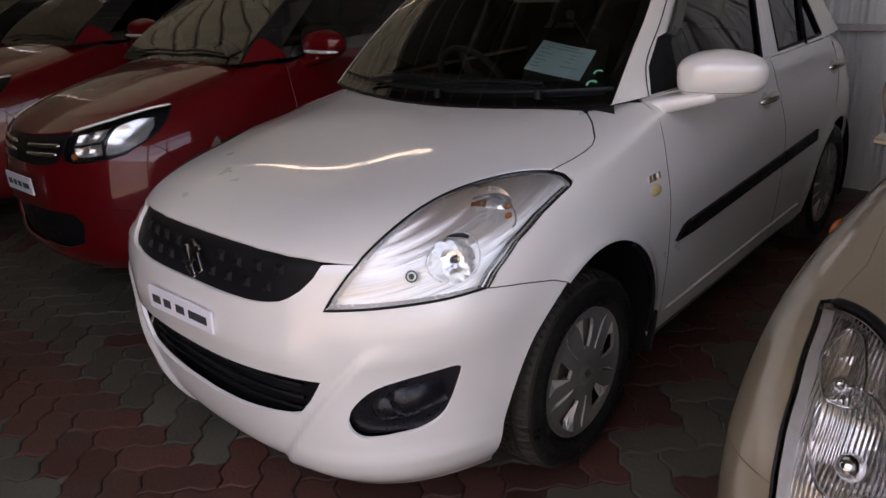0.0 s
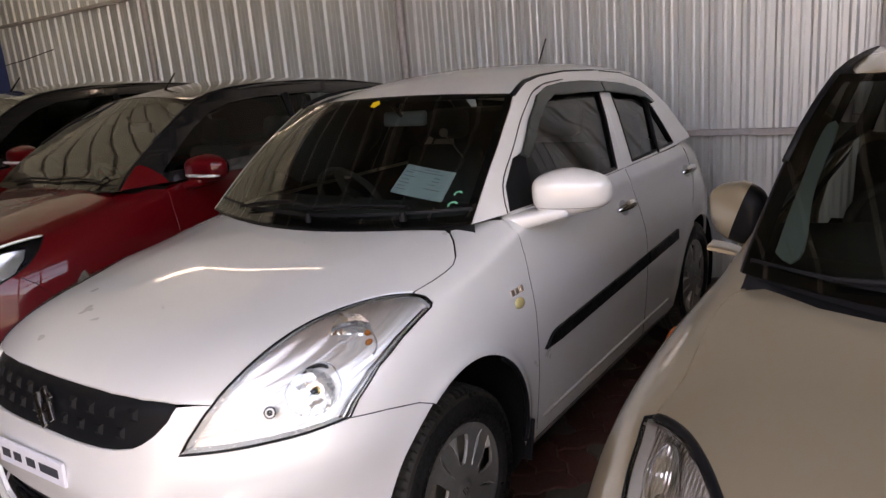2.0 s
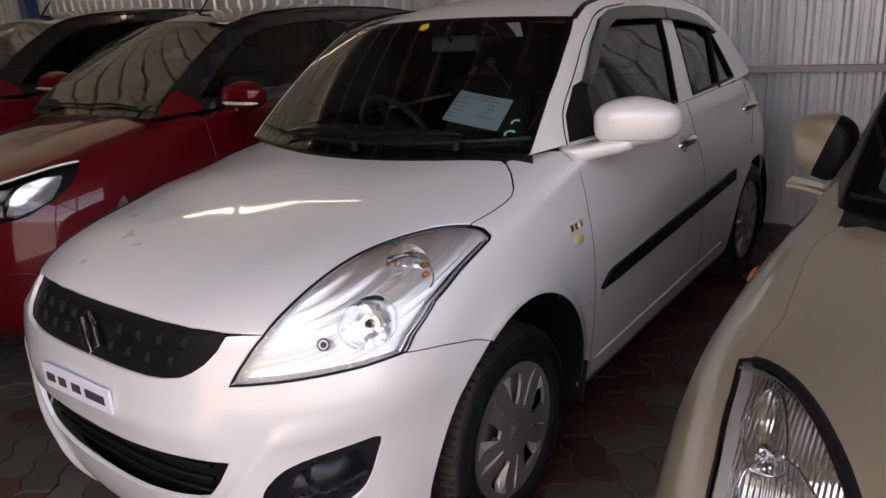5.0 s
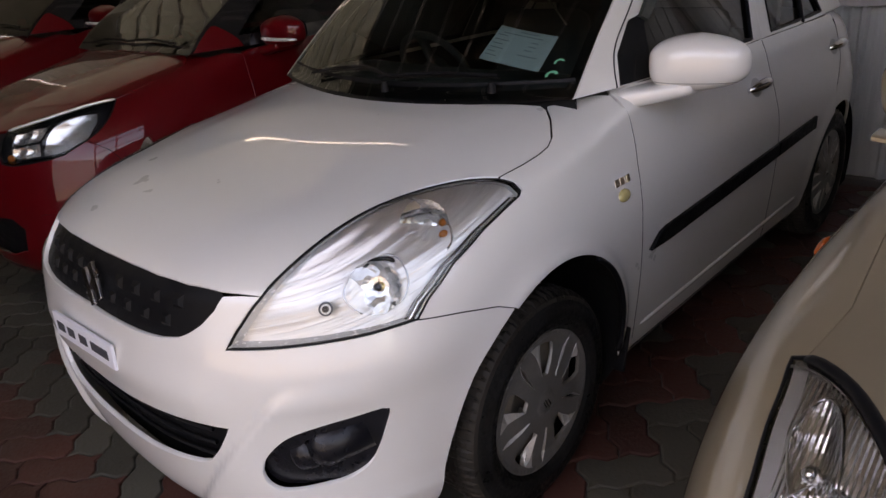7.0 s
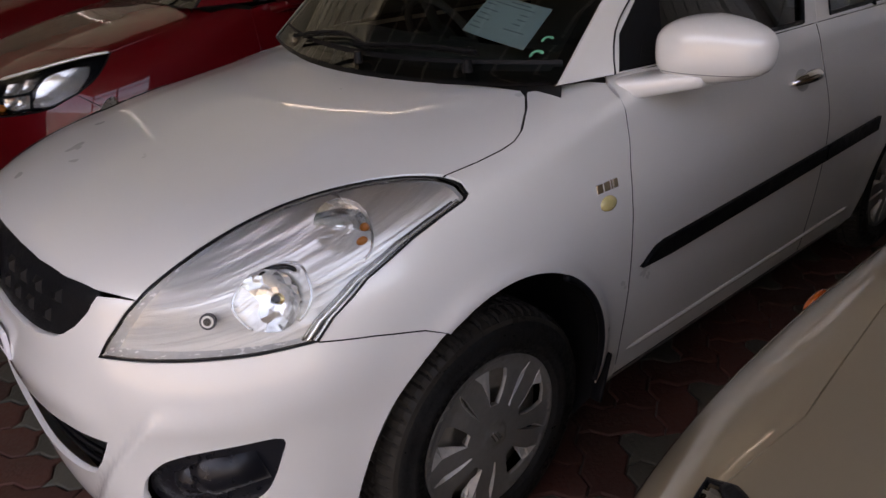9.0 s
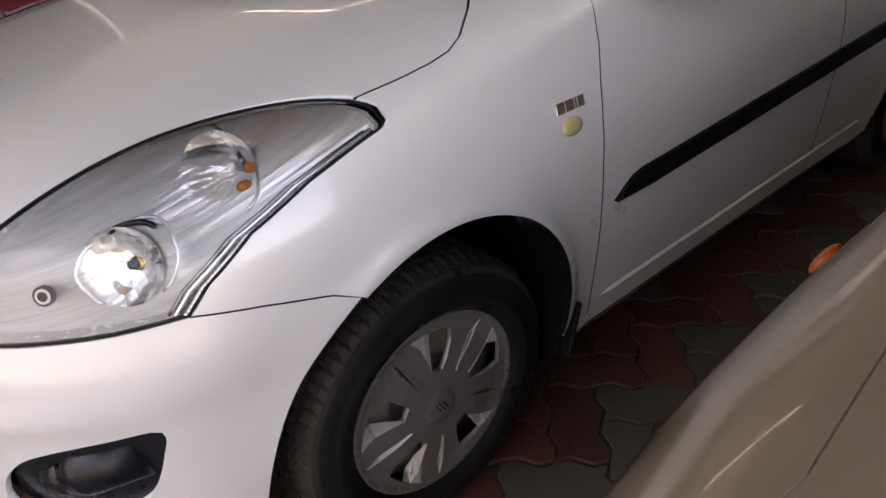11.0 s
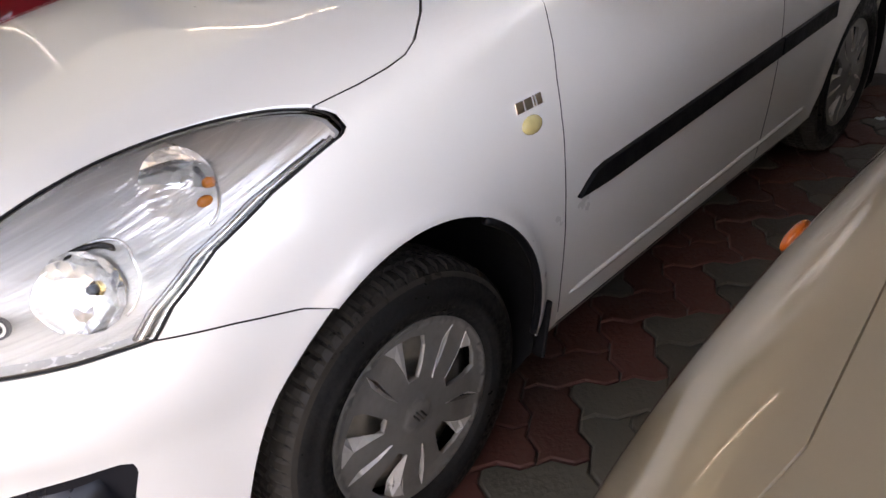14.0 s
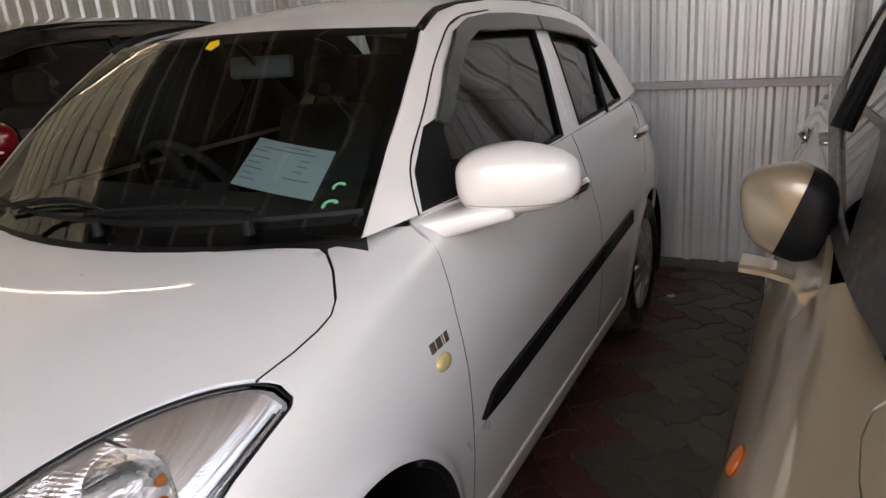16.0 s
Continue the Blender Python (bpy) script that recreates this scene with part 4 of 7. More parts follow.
def cabin(car, right_hand=True, dy=0.0):
    """Dashboard, steering wheel, seats and inner mirror."""
    bm = bmesh.new()
    tube(bm, [(-0.66, 0.62 + dy, 0.98), (-0.40, 0.56 + dy, 1.01), (0, 0.54 + dy, 1.00), (0.40, 0.56 + dy, 1.0), (0.66, 0.62 + dy, 0.98)], 0.11, 12)
    box(bm, (-0.66, 0.36 + dy, 0.93), (0.66, 0.60 + dy, 1.03), None, 0.02)
    part("dashboard", bm, TRIM, car, "dark grey dashboard", smooth=True)
    sx = -0.34 if right_hand else 0.34
    bm = bmesh.new()
    m = Matrix.Translation((sx, 0.86 + dy, 1.03)) @ Matrix.Rotation(radians(-62), 4, "X")
    tube(bm, [m @ Vector((0.18 * math.cos(a), 0.18 * math.sin(a), 0)) for a in np.linspace(0, 2 * math.pi, 37)], 0.015, 8)
    sw = part("steering_wheel", bm, TRIM, car, "dark steering wheel", smooth=True)
    bm = bmesh.new()
    for a in (0, math.pi, -math.pi / 2):
        rod(bm, m @ Vector((0, 0, 0)), m @ Vector((0.18 * math.cos(a), 0.18 * math.sin(a), 0)), 0.020)
    rod(bm, m @ Vector((0, 0, -0.02)), m @ Vector((0, 0, 0.03)), 0.06, 0.05, 24)
    part("wheel_hub", bm, TRIM, sw)
    for x in (-0.34, 0.34):
        bm = bmesh.new()
        box(bm, (-0.24, -0.25, 0.0), (0.24, 0.25, 0.16), Matrix.Translation((x, 1.25 + dy, 0.50)), 0.05)
        st = part("front_seat", bm, SEAT, car, "dark fabric front seat", smooth=True)
        bm = bmesh.new()
        box(bm, (-0.24, -0.07, 0.0), (0.24, 0.07, 0.60), Matrix.Translation((x, 1.50 + dy, 0.62)) @ Matrix.Rotation(radians(-18), 4, "X"), 0.06)
        part("seat_back", bm, SEAT, st, smooth=True)
        bm = bmesh.new()
        box(bm, (-0.13, -0.05, 0.0), (0.13, 0.05, 0.17), Matrix.Translation((x, 1.70 + dy, 1.22)) @ Matrix.Rotation(radians(-12), 4, "X"), 0.045)
        part("head_rest", bm, SEAT, st, smooth=True)
    bm = bmesh.new()
    box(bm, (-0.60, 2.0 + dy, 0.50), (0.60, 2.20 + dy, 1.05), None, 0.06)
    part("rear_seat", bm, SEAT, car, "dark fabric rear bench", smooth=True)
    bm = bmesh.new()
    box(bm, (-0.115, -0.012, -0.032), (0.115, 0.016, 0.032), Matrix.Translation((0.03, 0.86 + dy, 1.405)) @ Matrix.Rotation(radians(-12), 4, "X"), 0.012)
    rm = part("inner_mirror", bm, PALEGREY, car, "grey inner mirror", smooth=True)
    bm = bmesh.new()
    rod(bm, (0.0, 0.80 + dy, 1.48), (0.02, 0.86 + dy, 1.41), 0.008)
    part("mirror_stalk", bm, PLASTIC, rm)
    bm = bmesh.new()
    box(bm, (-0.70, 0.35 + dy, 0.25), (0.70, 2.6 + dy, 0.32), None, 0.01)
    part("cabin_floor", bm, TRIM, car)


PALEGREY = material("pale_grey_plastic", (0.35, 0.36, 0.34), 0.5, scale=60)


# ---- white sedan ----
def white_car():
    car = tagged(new("white_sedan"), "white saloon car with black grille, parked on the pavers", "car")
    F = Skin(WHITE_SKIN, arch=[(0.0, 0.40, 0.345, 0.010), (2.40, 0.33, 0.35, 0.010)], swell=0.004, bluff=0.6)
    rear = [(-0.84 if i < 5 else y, z, ys, w, zs, 2.8) for i, (y, z, ys, w, zs) in enumerate([
        (-0.78, 0.20, 0.0, 0.775, 0.175), (-0.84, 0.28, 0.0, 0.818, 0.26), (-0.84, 0.42, 0.0, 0.840, 0.42), (-0.85, 0.57, 0.0, 0.851, 0.57), (-0.84, 0.70, 0.0, 0.854, 0.69),
        (-0.82, 0.82, 0.0, 0.847, 0.79), (-0.80, 0.93, 0.0, 0.826, 0.875), (-0.79, 1.02, 0.0, 0.803, 0.945), (-0.76, 1.09, 0.0, 0.788, 0.990), (-0.62, 1.12, 0.0, 0.775, 1.033), (-0.30, 1.135, 0.1, 0.752, 1.085)])]
    B = Skin(rear, back=-1.0, y0=2.30)

    # outlines, shared by neighbouring panels
    lamp_top = [tuple(q) for q in curve([(0.550, -0.677), (0.556, -0.630), (0.560, -0.580), (0.563, -0.520), (0.568, -0.438), (0.580, -0.352), (0.606, -0.266), (0.646, -0.180), (0.688, -0.115), (0.729, -0.069)], 22)]
    lamp_back = [(-0.050, 0.944), (-0.062, 0.935), (-0.13, 0.917), (-0.21, 0.893), (-0.32, 0.848), (-0.402, 0.793), (-0.439, 0.755)]
    lamp_low = [(0.781, 0.755), (0.733, 0.748), (0.68, 0.745), (0.622, 0.741), (0.55, 0.736), (0.492, 0.732)]
    seam = [(-0.439, 0.755), (-0.339, 0.740), (-0.233, 0.717), (-0.188, 0.697)]
    arch_f = [tuple(p) for p in curve([(-0.188, 0.697), (-0.248, 0.652), (-0.310, 0.588), (-0.355, 0.508), (-0.388, 0.408), (-0.407, 0.305), (-0.413, 0.215)], 18)]
    arch_b = arc(0.0, 0.40, 0.345, 122, -12, 40)
    hood_back = [(0.736, 0.021), (0.737, 0.09), (0.733, 0.140), (0.716, 0.182), (0.66, 0.258), (0.614, 0.305), (0.587, 0.318), (0.50, 0.285), (0.40, 0.245), (0.30, 0.212), (0.20, 0.190), (0.10, 0.178), (0.0, 0.174)]
    hood_front = [(0.0, -0.778), (0.13, -0.776), (0.25, -0.769), (0.36, -0.752), (0.455, -0.724)]
    grille_low = [(0.471, 0.845), (0.458, 0.815), (0.425, 0.779), (0.395, 0.758), (0.362, 0.743), (0.30, 0.732), (0.24, 0.728), (0.12, 0.727), (0.0, 0.728)]

    def crease(p, n):
        """Bonnet: a raised middle, with an edge on each side that runs back from the grille's corner to the scuttle."""
        line = hermite(np.array([-0.80, -0.69, -0.575, -0.437, -0.232, 0.0, 0.213, 0.4]), np.array([0.400, 0.445, 0.455, 0.455, 0.465, 0.470, 0.510, 0.56]), p[:, 1])
        d = np.abs(p[:, 0]) - line
        q, g = np.clip((0.085 - d) / 0.12, 0, 1), np.clip((p[:, 1] + 0.78) / 0.45, 0, 1)
        h = 0.003 * q * q * (3 - 2 * q) * g * g * (3 - 2 * g)
        return np.array([0, 0, 1.0]) * h[:, None]
    skin_panel("bonnet", F, [("top", hood_front), ("top", lamp_top), ("top", hood_back)], WHITE, car, both=True, res=0.016, gap=0.0024, extra=crease)

    # bumper with openings
    intake = [("front", [(0.0, 0.520), (0.12, 0.522), (0.216, 0.526), (0.35, 0.530), (0.475, 0.530), (0.44, 0.47), (0.397, 0.418), (0.36, 0.405), (0.293, 0.394), (0.15, 0.378), (0.0, 0.372)])]
    fog = [("front", [(0.535, 0.418), (0.546, 0.452), (0.568, 0.484), (0.597, 0.513), (0.627, 0.529), (0.665, 0.542), (0.709, 0.553), (0.738, 0.560), (0.750, 0.560), (0.753, 0.545), (0.745, 0.500), (0.735, 0.458), (0.721, 0.420), (0.706, 0.400), (0.678, 0.381), (0.635, 0.373), (0.597, 0.368), (0.560, 0.371), (0.540, 0.390)])]
    fog = [("front", [tuple(q) for q in curve(fog[0][1] + fog[0][1][:1], 64)[:-1]])]
    inn = lambda o: [(v, [(-x, z) for x, z in reversed(p)]) for v, p in o]
    full = lambda o: [(o[0][0], o[0][1] + mirror_x(o[0][1])[1:-1])]

    def lips(p, n):
        """Hollow round the fog lamp, proud cheeks beside the intake, the shelf under the headlamp and the fold over the intake."""
        x, z = np.abs(p[:, 0]), p[:, 2]
        step = lambda q: np.clip(q, 0, 1) ** 2 * (3 - 2 * np.clip(q, 0, 1))
        d = np.hypot((x - 0.645) / 1.15, z - 0.465)
        h = -0.014 * np.exp(-((d / 0.125) ** 4))
        edge = 0.400 + (z - 0.393) * 0.76
        h = h + 0.017 * step((x - edge) / 0.035) * step((0.66 - z) / 0.07) * step((0.80 - x) / 0.25)
        h = h + 0.009 * step((z - 0.560) / 0.095) * step((0.765 - z) / 0.10) * step((x - 0.45) / 0.25) * step((0.86 - x) / 0.08)
        h = h + 0.008 * np.exp(-(((z - 0.60) / 0.05) ** 2)) * np.clip((0.5 - x) / 0.1, 0, 1)
        h = h + 0.010 * step((0.335 - z) / 0.05) * step((x - 0.30) / 0.2)
        return n * h[:, None]
    u_end = float(F.inverse([(-0.413, 0.205)], "side")[0, 0])
    skin_panel("front_bumper", F, [("uv", [(i * u_end / 40, 0.02) for i in range(41)]), ("side", arch_f[::-1]), ("side", seam[::-1]), ("front", lamp_low), ("front", [(0.492, 0.732), (0.51, 0.775), (0.548, 0.846)]),
                                  ("front", [(0.548, 0.848), (0.51, 0.849), (0.475, 0.847)]), ("front", grille_low)], WHITE, car, both=True, holes=[full(intake), fog, inn(fog)], res=0.013, extra=lips)
    # grille
    g = skin_panel("grille", F, [("top", [(x, y + 0.003) for x, y in hood_front]), ("front", grille_low)], PLASTIC, car, both=True, lift=-0.012, res=0.02, label="black honeycomb grille")
    for row, zz in enumerate((0.775, 0.822)):
        for k in range(-5, 6):
            xx = k * 0.078 + (0.039 if row else 0)
            if abs(xx) > 0.40 or abs(xx) < 0.06 or (row == 0 and abs(xx) > 0.36):
                continue
            uv = F.inverse([(xx, zz)], "front")[0]
            p, n = F(uv[0], uv[1]), F.normal(np.array([uv[0]]), np.array([uv[1]]))[0]
            bm = bmesh.new()
            m = Matrix.Translation(p - n * 0.010) @ Vector(n).to_track_quat("Z", "Y").to_matrix().to_4x4()
            bmesh.ops.create_cone(bm, cap_ends=True, segments=4, radius1=0.026, radius2=0.010, depth=0.012, matrix=m @ Matrix.Rotation(radians(45), 4, "Z"))
            part("stud", bm, PLASTIC, g)
    bm = bmesh.new()
    uv = F.inverse([(0.0, 0.792)], "front")[0]
    p, n = F(uv[0], uv[1]), F.normal(np.array([uv[0]]), np.array([uv[1]]))[0]
    m = Matrix.Translation(p + n * 0.004) @ Vector(n).to_track_quat("Z", "Y").to_matrix().to_4x4()
    for k, sx in enumerate((-1, 1)):
        box(bm, (-0.012, -0.050, -0.006), (0.012, 0.050, 0.006), m @ Matrix.Translation((sx * 0.020, sx * 0.012, 0)) @ Matrix.Rotation(radians(32), 4, "Z"), 0.003)
    box(bm, (-0.010, -0.050, -0.005), (0.010, 0.050, 0.005), m @ Matrix.Rotation(radians(-38), 4, "Z"), 0.003)
    part("emblem", bm, DULLCHROME, g, "chrome emblem")
    # lower intake
    it = skin_panel("lower_intake", F, [("front", [(x * 1.03, 0.45 + (z - 0.45) * 1.12) for x, z in full(intake)[0][1]])], PLASTIC, car, lift=-0.045, res=0.03, label="black lower air intake")
    for zz in (0.41, 0.45, 0.49):
        bm = bmesh.new()
        uv = F.inverse([(x, zz) for x in np.linspace(-0.40, 0.40, 25)], "front")
        pts = F(uv[:, 0], uv[:, 1]) - F.normal(uv[:, 0], uv[:, 1]) * 0.032
        tube(bm, [Vector(q) for q in pts], 0.006, 6)
        part("slat", bm, PLASTIC, it)
    # fog lamp cups
    for s in (1, -1):
        cup = skin_panel("fog_lamp", F, [("front", [(0.645 + (x - 0.645) * 1.04, 0.467 + (z - 0.467) * 1.06) for x, z in fog[0][1]])], FOGBLACK, car, lift=-0.017, res=0.015, flip=s, label="black fog lamp recess")
        cup_extra(F, cup, s)

    # wings
    fender = [("side", lamp_back), ("side", seam), ("side", arch_b), ("side", [(0.352, 0.285), (0.378, 0.262), (0.445, 0.258)]), ("side", [(0.446, 0.30), (0.446, 0.39), (0.449, 0.54), (0.444, 0.70), (0.446, 0.80), (0.458, 0.88), (0.476, 0.945), (0.481, 1.00), (0.481, 1.032)]),
              ("top", [(0.742, 0.478), (0.712, 0.490), (0.680, 0.460), (0.650, 0.405), (0.625, 0.352), (0.606, 0.320)]), ("top", hood_back[5::-1]), ("top", [(0.729, -0.069), (0.745, -0.058), (0.760, -0.050)])]
    def wing_fold(p, n):
        """A soft edge from the bonnet's corner to the mirror, and the flared lip round the wheel."""
        y, z = p[:, 1], p[:, 2]
        d = z - (0.984 + 0.105 * y)
        h = 0.005 * np.exp(-np.sqrt(d * d + 6e-5) / 0.035) * np.clip((y - 0.12) / 0.15, 0, 1)
        r = np.hypot(y, z - 0.40)
        h = h + 0.007 * np.exp(-(((r - 0.355) / 0.022) ** 2)) * (z > 0.30) * np.clip((y + 0.30) / 0.15, 0, 1)
        return n * h[:, None]
    for s in (1, -1):
        skin_panel("front_wing", F, fender, WHITE, car, flip=s, res=0.014, depth=0.006, extra=wing_fold)
        headlamp(F, car, s, lamp_top, lamp_back, lamp_low)
        # dark tube laid in the bonnet gap to stand in for its shade
        uv = F.inverse(dense_line([lamp_top[-1]] + hood_back[:6]), "top")
        pts = (F(uv[:, 0], uv[:, 1]) - F.normal(uv[:, 0], uv[:, 1]) * 0.0012) * [s, 1, 1]
        part("bonnet_seal", tube(bmesh.new(), [Vector(q) for q in pts], 0.0023, 8), PLASTIC, car, "black rubber bonnet seal", smooth=True)
        # added dark tube covers the arch's lit edge, as if in shade
        uv = F.inverse(arc(0.0, 0.40, 0.340, 60, -14, 24), "side")
        pts = (F(uv[:, 0], uv[:, 1]) - F.normal(uv[:, 0], uv[:, 1]) * -0.003) * [s, 1, 1]
        part("arch_edge_rubber", tube(bmesh.new(), [Vector(q) for q in pts], 0.009, 8), PLASTIC, car, smooth=True)

    # doors and sills
    front_door = [("side", [(0.445, 0.262), (0.446, 0.39), (0.449, 0.54), (0.444, 0.70), (0.446, 0.80), (0.458, 0.88), (0.476, 0.945), (0.481, 1.00), (0.481, 1.033), (0.50, 1.070), (0.53, 1.083), (0.80, 1.084), (1.20, 1.084), (1.555, 1.084), (1.555, 0.90), (1.56, 0.60), (1.56, 0.262)])]
    rear_door = [("side", [(1.56, 0.262), (1.56, 0.60), (1.555, 0.90), (1.555, 1.084), (2.0, 1.084), (2.40, 1.084), (2.43, 1.00), (2.41, 0.90), (2.30, 0.78)]), ("side", arc(2.40, 0.33, 0.352, 112, 172)), ("side", [(2.02, 0.262)])]
    sill = [("side", [(0.40, 0.258), (2.03, 0.258), (2.03, 0.182), (0.385, 0.182)])]
    for s in (1, -1):
        d = skin_panel("front_door", F, front_door, WHITE, car, flip=s)
        d2 = skin_panel("rear_door", F, rear_door, WHITE, car, flip=s)
        skin_panel("sill", F, sill, WHITE, car, flip=s, lift=-0.012)
        # rub strip, each door its piece
        for dd, y0, y1 in ((d, 0.489, 1.552), (d2, 1.562, 2.002)):
            top = lambda y: 0.652 + 0.045 * max(0, (y - 0.62)) / 1.38
            ys = np.linspace(y0, y1, 18)
            o = [(y, top(y)) for y in ys if y > 0.6 or y0 > 1] if y0 > 1 else [(0.489, 0.600), (0.52, 0.625), (0.55, 0.644), (0.59, 0.652)] + [(y, top(y)) for y in ys if y > 0.61]
            lo = [(y, top(y) - 0.055) for y in ys[::-1] if y > 0.58]
            skin_panel("rub_strip", F, [("side", o), ("side", lo)], PLASTIC, dd, lift=0.012, res=0.02, depth=0.012, flip=s, label="matt black rub strip")
        # raised fold above the sill
        bm = bmesh.new()
        uv = F.inverse([(y, 0.335) for y in np.linspace(0.48, 1.95, 30)], "side")
        tube(bm, [Vector((q[0] * s, q[1], q[2])) for q in F(uv[:, 0], uv[:, 1]) - [0.003, 0, 0]], [0.002] + [0.010] * 28 + [0.002], 8)
        part("sill_fold", bm, WHITE, d, smooth=True)
        for dd, yy, zz in ((d, 1.40, 0.930), (d2, 2.345, 0.945)):
            handle(F, dd, yy, zz, s)

    # dark tubes in the joints between the panels, standing in for the gaps' shade
    for s in (1, -1):
        for line in ([("side", [(0.446, 0.30), (0.446, 0.39), (0.449, 0.54), (0.444, 0.70), (0.446, 0.80), (0.458, 0.88), (0.476, 0.945), (0.481, 1.00), (0.481, 1.032)])],
                     [("side", [(1.558, 0.27), (1.558, 0.60), (1.555, 0.90), (1.555, 1.08)])], [("side", seam)], [("side", [(0.45, 0.260), (1.0, 0.260), (2.0, 0.260)])],
                     [("side", [(2.42, 1.06), (2.43, 1.00), (2.41, 0.90), (2.30, 0.78)])]):
            uv = np.concatenate([F.inverse(dense_line(p, 0.03), v) for v, p in line])
            pts = (F(uv[:, 0], uv[:, 1]) - F.normal(uv[:, 0], uv[:, 1]) * 0.0010) * [s, 1, 1]
            part("joint_rubber", tube(bmesh.new(), [Vector(q) for q in pts], 0.0021, 6), PLASTIC, car, smooth=True)

    # cabin sides
    side = lambda y, z: np.stack([side_x(y, z), y, z], -1)
    ws_edge = [(0.340, 1.088), (0.43, 1.168), (0.521, 1.245), (0.62, 1.32), (0.70, 1.378), (0.79, 1.438), (0.864, 1.486)]
    rail = [(0.93, 1.505), (1.0, 1.522), (1.15, 1.537), (1.4, 1.545), (1.7, 1.535), (2.0, 1.505), (2.2, 1.455), (2.35, 1.385)]
    c_edge = [(2.50, 1.29), (2.62, 1.19), (2.72, 1.115), (2.74, 1.085)]
    door_top = [(0.518, 1.084), (0.525, 1.12), (0.555, 1.187), (0.68, 1.288), (0.81, 1.383), (0.92, 1.443), (1.01, 1.480), (1.126, 1.503), (1.335, 1.512), (1.683, 1.497), (1.87, 1.479), (2.023, 1.450), (2.14, 1.410), (2.22, 1.352), (2.281, 1.283), (2.37, 1.15), (2.40, 1.084)]
    win_f = [(0.60, 1.092), (0.63, 1.15), (0.76, 1.275), (0.90, 1.385), (1.02, 1.448), (1.12, 1.477), (1.25, 1.483), (1.45, 1.477), (1.632, 1.465), (1.475, 1.092)]
    win_r = [(1.665, 1.096), (1.745, 1.455), (1.88, 1.440), (2.03, 1.413), (2.13, 1.375), (2.20, 1.315), (2.27, 1.215), (2.335, 1.100)]
    frame_f = door_top[:10] + [(1.652, 1.500), (1.565, 1.084)]
    frame_r = [(1.565, 1.084), (1.652, 1.500)] + door_top[10:]
    for s in (1, -1):
        flat_panel("body_side_frame", side, ws_edge + rail + c_edge + [(2.40, 1.084)] + door_top[-2:0:-1] + [(0.515, 1.084), (0.34, 1.084)], WHITE, car, flip=s, res=0.025)
        ff = flat_panel("door_frame", side, frame_f, WHITE, car, [np.array(win_f)], flip=s, res=0.02)
        fr = flat_panel("door_frame", side, frame_r, WHITE, car, [np.array(win_r)], flip=s, res=0.02)
        a = flat_panel("side_window", side, win_f, DARKGLASS, ff, flip=s, lift=-0.012, depth=0, gap=-0.012, label="tinted front door glass")
        b = flat_panel("side_window", side, win_r, DARKGLASS, fr, flip=s, lift=-0.012, depth=0, gap=-0.012, label="tinted rear door glass")
        flat_panel("pillar_trim", side, ws_edge + rail + c_edge + [(2.40, 1.084)] + door_top[-2:0:-1] + [(0.515, 1.084), (0.34, 1.084)], TRIM, car, flip=s, res=0.04, lift=-0.022, depth=0, label="grey inner pillar lining")
        for o, h, ob in ((frame_f, win_f, ff), (frame_r, win_r, fr)):
            flat_panel("frame_lining", side, o, TRIM, ob, [np.array(h)], flip=s, res=0.04, lift=-0.022, depth=0)
        # rubber edge of the openings
        for o, ob in ((win_f, ff), (win_r, fr)):
            bm = bmesh.new()
            q = shrink(dense(o, 0.03), 0.004)
            pts = [Vector((s * (side_x(y, z) - 0.004), y, z)) for y, z in q]
            tube(bm, pts + pts[:1], 0.008, 6)
            part("window_seal", bm, PLASTIC, ob)
        # black corner under the mirror
        flat_panel("mirror_sail", side, [(0.53, 1.087), (0.56, 1.175), (0.66, 1.262), (0.74, 1.275), (0.70, 1.087)], PLASTIC, ff, flip=s, lift=0.003, label="black corner plate")
        # division of the rear window
        bm = bmesh.new()
        rod(bm, (s * (side_x(2.03, 1.09) - 0.002), 2.03, 1.09), (s * (side_x(2.19, 1.37) - 0.002), 2.17, 1.365), 0.012)
        part("window_bar", bm, PLASTIC, fr)
        # rain visors
        vis_f = [(0.70, 1.262), (0.735, 1.288), (0.86, 1.385), (1.00, 1.463), (1.10, 1.487), (1.25, 1.494), (1.46, 1.489), (1.645, 1.475), (1.632, 1.428), (1.45, 1.438), (1.25, 1.443), (1.14, 1.450), (1.03, 1.424), (0.90, 1.357), (0.785, 1.275), (0.735, 1.246)]
        vis_r = [(1.655, 1.474), (1.86, 1.452), (2.03, 1.423), (2.14, 1.385), (2.225, 1.330), (2.19, 1.325), (2.10, 1.365), (2.02, 1.378), (1.84, 1.404), (1.645, 1.427)]
        flat_panel("rain_visor", side, vis_f, VISOR, ff, flip=s, lift=0.022, depth=0.016, res=0.02, label="dark smoked rain visor")
        flat_panel("rain_visor", side, vis_r, VISOR, fr, flip=s, lift=0.022, depth=0.016, res=0.02, label="dark smoked rain visor")
        # dark tube stands in for the shade in the pillar gap
        part("pillar_joint", tube(bmesh.new(), [Vector((s * (side_x(y, z) - 0.001), y, z)) for y, z in curve(door_top[:9], 30)], 0.0032, 6), PLASTIC, car, smooth=True)
        # roof drip strip
        bm = bmesh.new()
        pts = [(s * (side_x(y, z) - 0.004), y, z + 0.001) for y, z in [(0.85, 1.478)] + rail]
        tube(bm, pts, [0.011, 0.011, 0.010, 0.007] + [0.004] * (len(pts) - 4), 8)
        part("drip_strip", bm, PLASTIC, car, "black roof drip strip", smooth=True)
        if s > 0:
            mirror(car, s)
